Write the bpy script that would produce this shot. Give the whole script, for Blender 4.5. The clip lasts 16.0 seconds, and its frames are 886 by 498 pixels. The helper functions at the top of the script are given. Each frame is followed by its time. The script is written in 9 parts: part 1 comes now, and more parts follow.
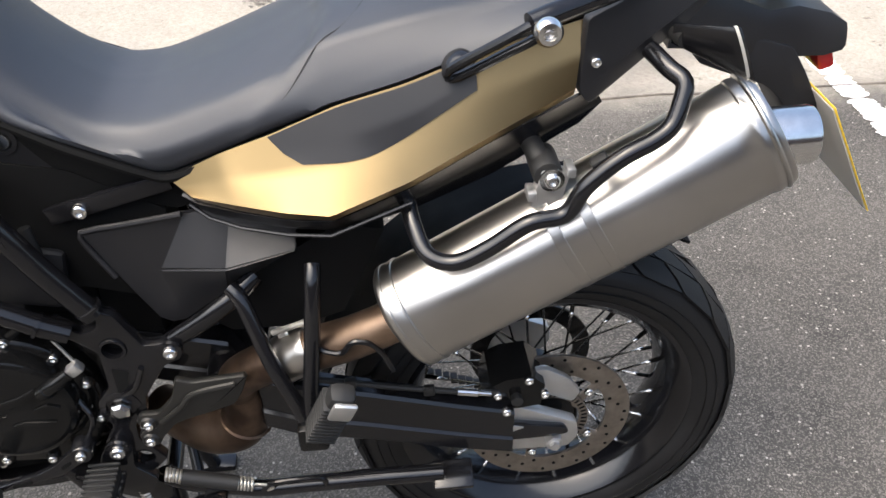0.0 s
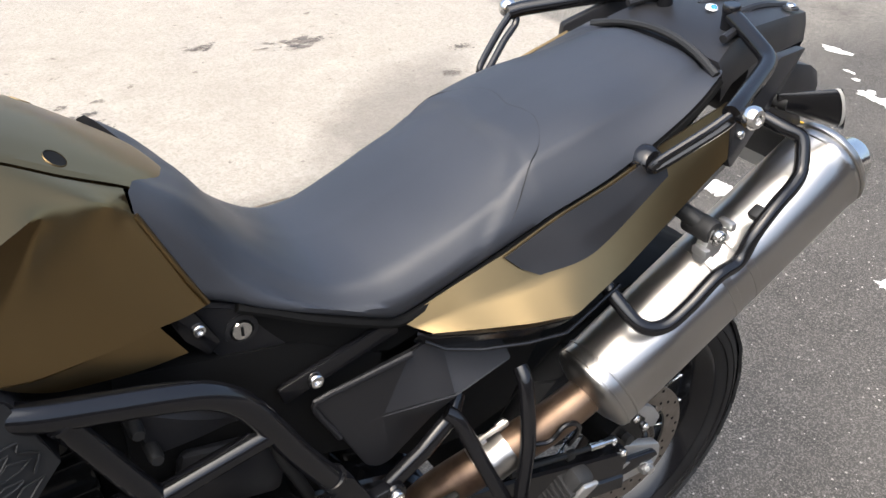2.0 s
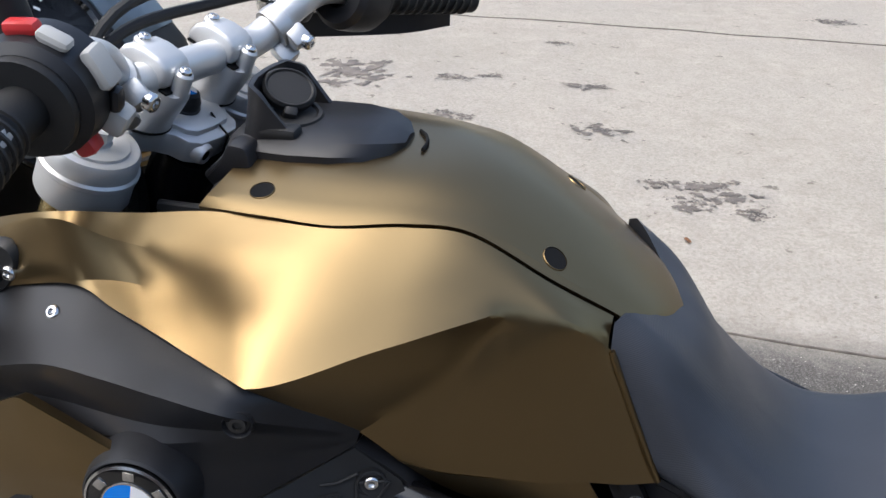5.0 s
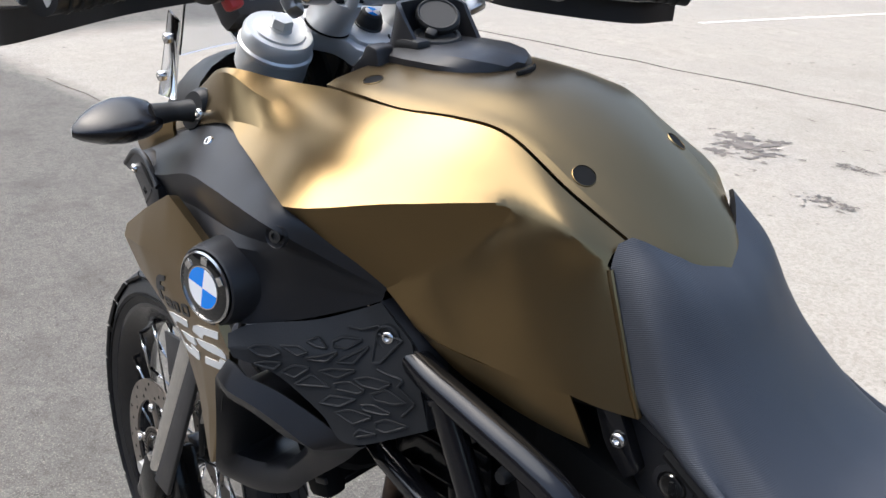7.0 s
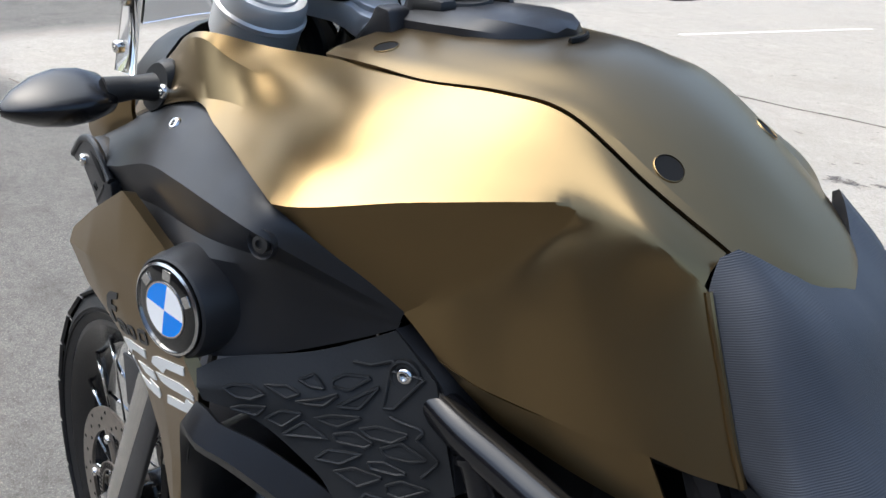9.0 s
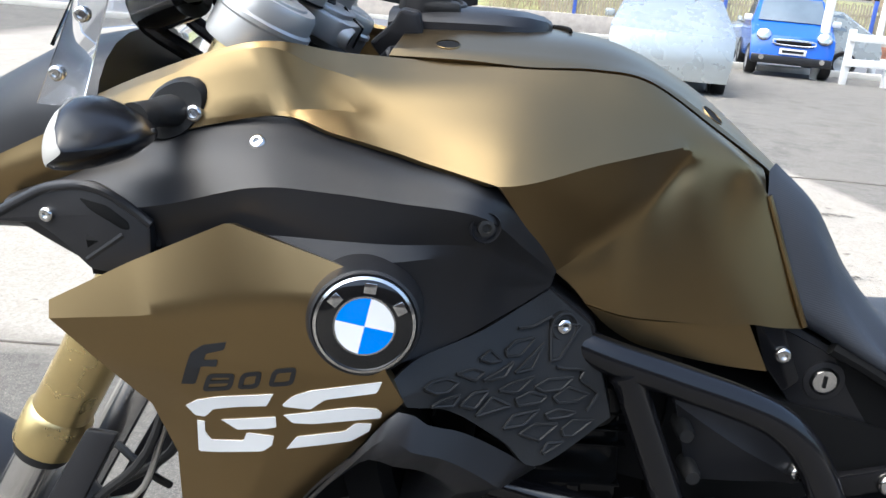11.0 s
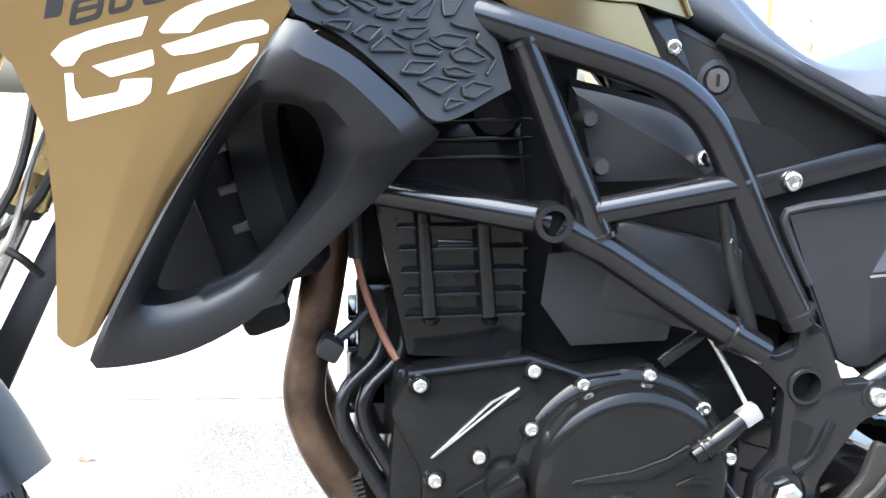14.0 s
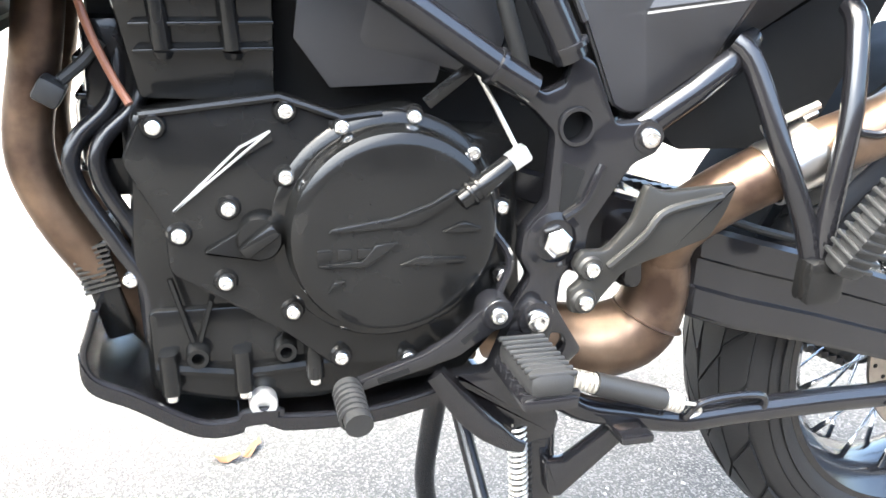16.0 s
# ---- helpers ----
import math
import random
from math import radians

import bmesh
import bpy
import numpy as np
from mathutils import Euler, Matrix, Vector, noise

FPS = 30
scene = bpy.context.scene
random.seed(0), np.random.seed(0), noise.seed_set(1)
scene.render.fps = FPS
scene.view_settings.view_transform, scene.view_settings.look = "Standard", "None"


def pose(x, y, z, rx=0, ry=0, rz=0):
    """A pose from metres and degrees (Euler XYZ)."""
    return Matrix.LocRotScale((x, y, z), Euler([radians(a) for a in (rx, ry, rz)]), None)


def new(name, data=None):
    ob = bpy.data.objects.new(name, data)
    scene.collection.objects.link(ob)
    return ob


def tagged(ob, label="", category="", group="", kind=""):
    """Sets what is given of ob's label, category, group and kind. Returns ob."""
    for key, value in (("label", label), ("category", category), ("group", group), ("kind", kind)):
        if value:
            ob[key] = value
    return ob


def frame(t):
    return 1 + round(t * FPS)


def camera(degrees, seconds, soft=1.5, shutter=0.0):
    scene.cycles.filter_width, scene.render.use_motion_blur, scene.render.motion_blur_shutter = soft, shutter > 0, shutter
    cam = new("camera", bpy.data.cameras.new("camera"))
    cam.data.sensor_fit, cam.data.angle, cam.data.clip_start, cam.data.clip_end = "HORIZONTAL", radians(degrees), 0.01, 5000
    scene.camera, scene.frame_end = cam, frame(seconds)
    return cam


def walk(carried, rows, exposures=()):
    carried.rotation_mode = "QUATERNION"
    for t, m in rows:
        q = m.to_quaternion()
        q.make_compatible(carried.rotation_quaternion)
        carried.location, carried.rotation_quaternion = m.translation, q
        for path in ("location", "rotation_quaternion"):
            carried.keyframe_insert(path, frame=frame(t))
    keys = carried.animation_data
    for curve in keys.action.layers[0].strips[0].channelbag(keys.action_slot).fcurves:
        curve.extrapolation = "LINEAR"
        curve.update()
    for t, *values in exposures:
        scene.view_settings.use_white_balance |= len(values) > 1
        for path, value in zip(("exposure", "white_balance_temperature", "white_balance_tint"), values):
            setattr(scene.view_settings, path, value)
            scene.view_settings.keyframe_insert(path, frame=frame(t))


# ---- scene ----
cam = camera(53.6, 16.0)
# the whole path lies in the bike's own axes: x to the rear, y to the right side, z up; the rear axle is at x = 0
METRES, EYE, TILT, LEAN, TURN = 3.05, 1.39, -36.8, 0.5, -5.7
ROWS = [
    (0.0, 0.0, 0.0, 0.0, -0.0, 0.0, 0.0),
    (0.5, -0.0637, -0.0071, 0.0104, -5.38, 1.3, 4.8),
    (1.0, -0.1415, -0.0218, 0.0107, -12.58, 2.01, 8.65),
    (1.5, -0.1843, 0.0006, 0.0252, -17.52, 2.17, 11.63),
    (2.0, -0.2155, 0.0172, 0.0447, -23.32, 0.8, 14.85),
    (2.5, -0.2474, 0.0178, 0.0485, -30.09, -0.15, 16.93),
    (3.0, -0.2574, 0.0157, 0.0544, -33.05, 0.99, 17.45),
    (3.5, -0.2564, 0.0181, 0.0538, -30.1, 1.28, 16.09),
    (4.0, -0.2288, 0.0228, 0.0492, -16.48, 4.99, 9.84),
    (4.5, -0.1881, 0.0291, 0.0515, 0.7, 7.09, -2.27),
    (5.0, -0.1717, 0.0645, 0.0725, 15.36, 6.5, -12.64),
    (7.5, -0.0568, 0.1038, 0.0539, 44.31, 1.2, -30.15),
    (8.0, -0.0804, 0.1366, 0.0699, 46.72, -1.43, -30.26),
    (8.5, -0.0913, 0.144, 0.0735, 47.04, -1.74, -30.06),
    (9.0, -0.114, 0.1288, 0.0534, 39.89, 3.73, -29.37),
    (11.5, -0.2671, 0.0668, -0.0367, -1.74, 20.07, -4.51),
    (12.0, -0.2571, 0.0887, -0.0551, -2.81, 24.28, -2.94),
    (12.5, -0.2533, 0.098, -0.0789, -0.45, 28.29, -2.96),
    (13.0, -0.2532, 0.1039, -0.0995, -0.15, 29.58, -2.77),
    (13.5, -0.2514, 0.1093, -0.1148, -0.57, 29.68, -2.43),
    (14.0, -0.2478, 0.1175, -0.1245, -1.95, 27.17, -1.13),
    (14.5, -0.2382, 0.1277, -0.1316, -5.72, 23.24, 0.36),
    (15.0, -0.2277, 0.1353, -0.1386, -8.32, 21.0, 0.21),
    (15.5, -0.2209, 0.1436, -0.1409, -9.2, 18.25, 2.1),
    (16.0, -0.2167, 0.148, -0.1433, -10.0, 17.2, 3.41),
]
BASE = pose(-0.25, -1.008, EYE, TILT, LEAN, TURN)
EXPOSURES = [(0.0, 1.42, 6400, 8), (1.0, 1.45, 6400, 8), (2.0, 1.35, 6300, 8), (3.0, 1.35, 6300, 8), (4.0, 1.3, 6200, 8), (5.0, 0.85, 5900, 8), (7.5, 1.15, 5900, 7), (9.2, 1.15, 5750, 5), (11.3, 1.65, 5800, 4), (12.5, 2.5, 5500, 3), (14.0, 3.35, 5800, 3), (14.5, 4.05, 5750, 1), (16.0, 3.9, 6150, 4)]
walk(cam, [(t, BASE @ pose(METRES * x, METRES * y, METRES * z, 90 + pitch, roll, yaw)) for t, x, y, z, yaw, pitch, roll in ROWS], EXPOSURES)

# ---- light ----
SUN_EL, SUN_AZ = 62.0, 242.0  # azimuth clockwise from +y
world = bpy.data.worlds.new("sky")
scene.world = world
world.use_nodes = True
wn = world.node_tree.nodes
sky = wn.new("ShaderNodeTexSky")
sky.sky_type = "NISHITA"
sky.sun_disc = False
sky.sun_elevation, sky.sun_rotation = radians(SUN_EL), radians(SUN_AZ)
sky.air_density, sky.dust_density, sky.ozone_density = 1.0, 6.0, 0.6
wn["Background"].inputs["Strength"].default_value = 0.15
world.node_tree.links.new(sky.outputs[0], wn["Background"].inputs["Color"])
sun_data = bpy.data.lights.new("sun", "SUN")
sun_data.energy, sun_data.angle, sun_data.color = 1.2, radians(85.0), (1.0, 0.965, 0.91)
sun = new("sun", sun_data)
sun_to = Vector((math.sin(radians(SUN_AZ)) * math.cos(radians(SUN_EL)), math.cos(radians(SUN_AZ)) * math.cos(radians(SUN_EL)), math.sin(radians(SUN_EL))))
sun.rotation_euler = sun_to.to_track_quat("Z", "Y").to_euler()
sun.location = sun_to * 20

# ---- materials ----
def material(name, color, rough=0.5, metal=0.0, var=0.12, scale=40.0, bump=0.0, bump_scale=600.0, spots=0.0, coat=0.0, spec=0.5, aniso=0.0, rough_var=0.12):
    """A surface with wear at two scales: broad tone changes, and grain in relief."""
    m = bpy.data.materials.new(name)
    m.use_nodes = True
    nt = m.node_tree
    b = nt.nodes["Principled BSDF"]
    tc = nt.nodes.new("ShaderNodeTexCoord")
    big = nt.nodes.new("ShaderNodeTexNoise")
    big.inputs["Scale"].default_value, big.inputs["Detail"].default_value = scale, 6.0
    nt.links.new(tc.outputs["Object"], big.inputs["Vector"])
    ramp = nt.nodes.new("ShaderNodeMapRange")
    ramp.inputs["From Min"].default_value, ramp.inputs["From Max"].default_value = 0.3, 0.7
    ramp.inputs["To Min"].default_value, ramp.inputs["To Max"].default_value = 1.0 - var, 1.0 + var
    nt.links.new(big.outputs["Fac"], ramp.inputs["Value"])
    mul = nt.nodes.new("ShaderNodeVectorMath")
    mul.operation = "SCALE"
    mul.inputs[0].default_value = color
    nt.links.new(ramp.outputs[0], mul.inputs["Scale"])
    nt.links.new(mul.outputs[0], b.inputs["Base Color"])
    b.inputs["Metallic"].default_value = metal
    b.inputs["Specular IOR Level"].default_value = spec
    b.inputs["Coat Weight"].default_value = coat
    b.inputs["Coat Roughness"].default_value = 0.08
    b.inputs["Anisotropic"].default_value = aniso
    rr = nt.nodes.new("ShaderNodeMapRange")
    rr.inputs["From Min"].default_value, rr.inputs["From Max"].default_value = 0.3, 0.7
    rr.inputs["To Min"].default_value, rr.inputs["To Max"].default_value = max(0.02, rough * (1 - rough_var)), min(1.0, rough * (1 + rough_var))
    nt.links.new(big.outputs["Fac"], rr.inputs["Value"])
    nt.links.new(rr.outputs[0], b.inputs["Roughness"])
    if bump > 0:
        fine = nt.nodes.new("ShaderNodeTexNoise")
        fine.inputs["Scale"].default_value, fine.inputs["Detail"].default_value = bump_scale, 3.0
        nt.links.new(tc.outputs["Object"], fine.inputs["Vector"])
        bp = nt.nodes.new("ShaderNodeBump")
        bp.inputs["Strength"].default_value, bp.inputs["Distance"].default_value = bump, 0.001
        nt.links.new(fine.outputs["Fac"], bp.inputs["Height"])
        nt.links.new(bp.outputs[0], b.inputs["Normal"])
    return m


def knobs(m):
    nt = m.node_tree
    return nt, nt.nodes["Principled BSDF"]


GOLD = material("bronze_satin_paint", (0.250, 0.179, 0.088), 0.30, 1.0, 0.05, 5.0, 0.06, 1500.0, rough_var=0.05)
PLASTIC = material("black_grained_plastic", (0.013, 0.013, 0.0145), 0.42, 0.0, 0.15, 12.0, 0.08, 1400.0, spec=0.40)
SATIN = material("satin_black_paint", (0.006, 0.006, 0.007), 0.24, 0.0, 0.15, 9.0, 0.03, 900.0, spec=0.42)
RUBBER = material("black_rubber", (0.012, 0.012, 0.012), 0.55, 0.0, 0.2, 20.0, 0.15, 500.0, spec=0.4)
TYRE = material("tyre_rubber", (0.009, 0.009, 0.0095), 0.50, 0.0, 0.25, 14.0, 0.25, 300.0, spec=0.3)
POWDER = material("black_powder_coat", (0.006, 0.006, 0.007), 0.15, 0.0, 0.12, 14.0, 0.03, 900.0, spec=0.5)
ENGINE = material("black_engine_paint", (0.006, 0.006, 0.006), 0.15, 0.0, 0.25, 18.0, 0.03, 700.0, spec=0.24)
MAGNESIUM = material("dark_cast_metal", (0.05, 0.048, 0.045), 0.45, 0.6, 0.2, 18.0, 0.1, 700.0)
STEEL = material("brushed_stainless_steel", (0.46, 0.445, 0.42), 0.30, 1.0, 0.06, 8.0, 0.03, 500.0)
CHROME = material("polished_steel", (0.72, 0.71, 0.69), 0.16, 1.0, 0.08, 60.0, 0.0)
SILVER = material("silver_anodised_metal", (0.62, 0.62, 0.61), 0.38, 0.55, 0.05, 20.0, 0.06, 900.0)
ALU = material("cast_aluminium", (0.55, 0.55, 0.54), 0.42, 0.9, 0.1, 30.0, 0.15, 700.0)
FORKGOLD = material("gold_anodised_tube", (0.62, 0.48, 0.22), 0.28, 0.9, 0.05, 20.0)
DISC = material("brake_disc_steel", (0.26, 0.23, 0.20), 0.35, 0.9, 0.2, 60.0, 0.05, 600.0)
# near-black for dark parts, and for shade painted into recesses, gaps and fillers
DARK = material("black_parts_and_shade", (0.005, 0.005, 0.005), 0.7, 0.0, 0.2, 20.0, spec=0.15)
WHITE = material("white_vinyl", (0.72, 0.72, 0.70), 0.35, 0.0, 0.03, 30.0)
BLUE = material("blue_enamel", (0.002, 0.20, 0.72), 0.15, 0.0, 0.02, 30.0, coat=0.6)
ENAMEL = material("white_enamel", (0.78, 0.78, 0.77), 0.15, 0.0, 0.02, 30.0, coat=0.6)
GLOSSBLACK = material("gloss_black_enamel", (0.006, 0.006, 0.006), 0.10, 0.0, 0.1, 30.0, coat=0.5)
INK = material("black_vinyl", (0.008, 0.009, 0.011), 0.4, 0.0, 0.05, 30.0)
RED = material("red_plastic", (0.50, 0.03, 0.03), 0.4, 0.0, 0.05, 30.0)
GREYPLASTIC = material("pale_grey_plastic", (0.42, 0.41, 0.38), 0.45, 0.0, 0.05, 30.0)
YELLOW = material("yellow_reflective", (0.75, 0.50, 0.03), 0.45, 0.0, 0.05, 40.0)
COPPER = material("brown_cable", (0.16, 0.06, 0.03), 0.5, 0.0, 0.1, 40.0)
SPRING = material("zinc_spring", (0.48, 0.46, 0.42), 0.4, 0.8, 0.15, 80.0)
REDLENS = material("red_lens", (0.35, 0.01, 0.01), 0.15, 0.0, 0.05, 30.0, coat=0.5)


def seat_material(name, ribbed):
    m = material(name, (0.026, 0.029, 0.036), 0.45, 0.0, 0.12, 7.0, 0.16, 1100.0)
    if ribbed:
        nt, b = knobs(m)
        tc = nt.nodes.new("ShaderNodeTexCoord")
        mp = nt.nodes.new("ShaderNodeMapping")
        mp.inputs["Rotation"].default_value = (0.0, radians(20), 0.0)
        w = nt.nodes.new("ShaderNodeTexWave")
        w.wave_type, w.bands_direction = "BANDS", "Z"
        w.inputs["Scale"].default_value = 210.0
        bp = nt.nodes.new("ShaderNodeBump")
        bp.inputs["Strength"].default_value, bp.inputs["Distance"].default_value = 0.35, 0.0004
        nt.links.new(tc.outputs["Object"], mp.inputs["Vector"])
        nt.links.new(mp.outputs[0], w.inputs["Vector"])
        nt.links.new(w.outputs["Fac"], bp.inputs["Height"])
        nt.links.new(bp.outputs[0], b.inputs["Normal"])
    return m


SEAT, SEATRIB = seat_material("seat_vinyl", False), seat_material("ribbed_seat_vinyl", True)


def heat_material():
    """Stainless header pipe, straw to brown from the heat, with rusty speckle."""
    m = material("heat_tinted_pipe", (0.155, 0.102, 0.072), 0.42, 0.85, 0.2, 22.0, 0.12, 300.0)
    nt, b = knobs(m)
    tc = nt.nodes.new("ShaderNodeTexCoord")
    n = nt.nodes.new("ShaderNodeTexNoise")
    n.inputs["Scale"].default_value, n.inputs["Detail"].default_value = 16.0, 8.0
    r = nt.nodes.new("ShaderNodeValToRGB")
    r.color_ramp.elements[0].position, r.color_ramp.elements[0].color = 0.32, (0.052, 0.033, 0.024, 1)
    r.color_ramp.elements[1].position, r.color_ramp.elements[1].color = 0.68, (0.205, 0.142, 0.098, 1)
    nt.links.new(tc.outputs["Object"], n.inputs["Vector"])
    nt.links.new(n.outputs["Fac"], r.inputs["Fac"])
    nt.links.new(r.outputs["Color"], b.inputs["Base Color"])
    return m


HEAT = heat_material()


def glass_material(name, color, rough=0.02):
    m = bpy.data.materials.new(name)
    m.use_nodes = True
    b = m.node_tree.nodes["Principled BSDF"]
    b.inputs["Base Color"].default_value = (*color, 1)
    b.inputs["Roughness"].default_value, b.inputs["Transmission Weight"].default_value, b.inputs["IOR"].default_value = rough, 1.0, 1.45
    return m


GLASS = glass_material("clear_screen", (0.95, 0.97, 1.0))
CARGLASS = material("car_window", (0.10, 0.13, 0.16), 0.06, 0.0, 0.1, 3.0, coat=0.5)


def ground_material():
    """Worn car park: pale concrete slab beyond a joint at y = 1.63, darker asphalt elsewhere, aggregate, tar stains."""
    m = bpy.data.materials.new("car_park_surface")
    m.use_nodes = True
    nt = m.node_tree
    b = nt.nodes["Principled BSDF"]
    N = nt.nodes.new

    def math_node(op, a, c, clamp=False):
        k = N("ShaderNodeMath")
        k.operation, k.use_clamp = op, clamp
        for i, v in enumerate((a, c)):
            if isinstance(v, (int, float)):
                k.inputs[i].default_value = v
            else:
                nt.links.new(v, k.inputs[i])
        return k.outputs[0]

    def noise_node(scale, detail=5.0, rough=0.55):
        k = N("ShaderNodeTexNoise")
        k.inputs["Scale"].default_value, k.inputs["Detail"].default_value, k.inputs["Roughness"].default_value = scale, detail, rough
        nt.links.new(tc.outputs["Object"], k.inputs["Vector"])
        return k.outputs["Fac"]

    def blend(fac, a, c, kind="MIX"):
        k = N("ShaderNodeMix")
        k.data_type, k.blend_type = "RGBA", kind
        nt.links.new(fac, k.inputs[0]) if not isinstance(fac, float) else None
        if isinstance(fac, float):
            k.inputs[0].default_value = fac
        for i, v in ((6, a), (7, c)):
            if isinstance(v, tuple):
                k.inputs[i].default_value = (*v, 1)
            else:
                nt.links.new(v, k.inputs[i])
        return k.outputs[2]

    def step(v, lo, hi):
        k = N("ShaderNodeMapRange")
        k.inputs["From Min"].default_value, k.inputs["From Max"].default_value = lo, hi
        nt.links.new(v, k.inputs["Value"])
        return k.outputs[0]

    tc = N("ShaderNodeTexCoord")
    sep = N("ShaderNodeSeparateXYZ")
    nt.links.new(tc.outputs["Object"], sep.inputs[0])
    x, y = sep.outputs["X"], sep.outputs["Y"]
    wob = noise_node(1.3, 6.0)
    yw = math_node("ADD", y, math_node("MULTIPLY", wob, 0.10))
    xw = math_node("ADD", x, math_node("MULTIPLY", wob, 0.35))
    slab = step(math_node("ADD", yw, math_node("MULTIPLY", noise_node(9.0, 8.0, 0.7), 0.25)), 1.70, 1.92)
    # the slab ends on a slanting line to the rear
    slant = math_node("ADD", xw, math_node("MULTIPLY", y, 0.15))
    slab = math_node("MULTIPLY", slab, step(math_node("MULTIPLY", slant, -1.0), -2.66, -2.56), True)
    slab = math_node("MULTIPLY", slab, step(xw, -7.4, -6.9), True)
    agg = noise_node(260.0, 3.0, 0.7)
    vor = N("ShaderNodeTexVoronoi")
    vor.inputs["Scale"].default_value = 330.0
    nt.links.new(tc.outputs["Object"], vor.inputs["Vector"])
    patch = noise_node(0.9, 8.0, 0.6)
    mid = noise_node(7.0, 8.0, 0.65)
    asphalt = blend(step(mid, 0.3, 0.7), (0.030, 0.028, 0.026), (0.056, 0.052, 0.047))
    asphalt = blend(step(patch, 0.35, 0.65), asphalt, (0.070, 0.065, 0.058), "MIX")
    stone = blend(math_node("MULTIPLY", step(vor.outputs["Color"], 0.45, 0.97), 0.7), asphalt, (0.22, 0.205, 0.18))
    chips = N("ShaderNodeTexVoronoi")
    chips.inputs["Scale"].default_value = 95.0
    nt.links.new(tc.outputs["Object"], chips.inputs["Vector"])
    stone = blend(math_node("MULTIPLY", step(chips.outputs["Color"], 0.88, 0.92), step(math_node("MULTIPLY", chips.outputs["Distance"], -1.0), -0.42, -0.22)), stone, (0.30, 0.28, 0.245))
    concrete = blend(step(mid, 0.3, 0.72), (0.28, 0.252, 0.212), (0.42, 0.382, 0.325))
    concrete = blend(step(patch, 0.3, 0.7), concrete, (0.33, 0.304, 0.262))
    concrete = blend(math_node("MULTIPLY", step(noise_node(2.6, 7.0, 0.7), 0.60, 0.74), 0.45), concrete, (0.27, 0.24, 0.20))
    concrete = blend(math_node("MULTIPLY", step(noise_node(48.0, 8.0, 0.75), 0.50, 0.66), 0.55), concrete, (0.22, 0.194, 0.156))
    concrete = blend(math_node("MULTIPLY", step(noise_node(0.55, 5.0, 0.6), 0.52, 0.68), 0.5), concrete, (0.25, 0.225, 0.19))
    concrete = blend(math_node("MULTIPLY", step(agg, 0.56, 0.75), 0.5), concrete, (0.22, 0.19, 0.15))
    concrete = blend(math_node("MULTIPLY", step(noise_node(11.0, 4.0, 0.6), 0.66, 0.70), 0.75), concrete, (0.10, 0.085, 0.07))
    concrete = blend(math_node("MULTIPLY", step(chips.outputs["Color"], 0.35, 0.9), 0.42), concrete, (0.185, 0.163, 0.130))
    concrete = blend(math_node("MULTIPLY", step(noise_node(120.0, 6.0, 0.8), 0.53, 0.66), 0.6), concrete, (0.47, 0.43, 0.365))
    # paler asphalt beyond the slab and ahead of the bike
    # darker asphalt strip by the bike, with soft shade painted into its colour
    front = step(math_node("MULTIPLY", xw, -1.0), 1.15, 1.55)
    pale_zone = math_node("MAXIMUM", math_node("MAXIMUM", step(yw, 1.45, 1.95), step(xw, 5.05, 5.25)), front)
    worn = blend(step(noise_node(34.0, 8.0, 0.75), 0.36, 0.64), (0.110, 0.102, 0.088), (0.205, 0.190, 0.164))
    worn = blend(math_node("MULTIPLY", step(vor.outputs["Color"], 0.45, 0.97), 0.6), worn, (0.36, 0.335, 0.295))
    worn = blend(math_node("MULTIPLY", step(noise_node(1.7, 7.0, 0.7), 0.52, 0.70), 0.45), worn, (0.085, 0.079, 0.070))
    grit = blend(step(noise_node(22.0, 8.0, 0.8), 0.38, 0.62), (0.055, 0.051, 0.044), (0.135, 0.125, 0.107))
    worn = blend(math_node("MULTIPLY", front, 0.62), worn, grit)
    worn = blend(math_node("MULTIPLY", step(noise_node(64.0, 7.0, 0.8), 0.50, 0.62), 0.55), worn, (0.052, 0.046, 0.037))
    worn = blend(math_node("MULTIPLY", step(noise_node(170.0, 5.0, 0.8), 0.54, 0.64), 0.75), worn, (0.36, 0.325, 0.27))
    worn = blend(math_node("MULTIPLY", step(noise_node(3.3, 8.0, 0.72), 0.50, 0.66), 0.5), worn, (0.060, 0.053, 0.044))
    stone = blend(math_node("MULTIPLY", pale_zone, 0.85), stone, worn)
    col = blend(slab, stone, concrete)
    # soft-edged darker oval across the edge of the slab
    dx, dy = math_node("SUBTRACT", x, 0.80), math_node("SUBTRACT", y, 2.05)
    du = math_node("ADD", math_node("MULTIPLY", dx, 1.20), math_node("MULTIPLY", dy, 1.06))
    dv = math_node("ADD", math_node("MULTIPLY", dx, -2.5), math_node("MULTIPLY", dy, 2.9))
    away = math_node("ADD", math_node("MULTIPLY", du, du), math_node("MULTIPLY", dv, dv))
    away = math_node("ADD", away, math_node("MULTIPLY", noise_node(5.0, 6.0, 0.65), -1.6))
    col = blend(math_node("MULTIPLY", step(math_node("MULTIPLY", away, -1.0), -0.7, 0.5), 0.55), col, (0.11, 0.098, 0.084))
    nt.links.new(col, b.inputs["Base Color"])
    b.inputs["Roughness"].default_value = 0.88
    b.inputs["Specular IOR Level"].default_value = 0.3
    hgt = math_node("ADD", math_node("MULTIPLY", agg, 0.5), math_node("MULTIPLY", vor.outputs["Distance"], 0.8))
    bp = N("ShaderNodeBump")
    bp.inputs["Strength"].default_value, bp.inputs["Distance"].default_value = 0.55, 0.004
    nt.links.new(hgt, bp.inputs["Height"])
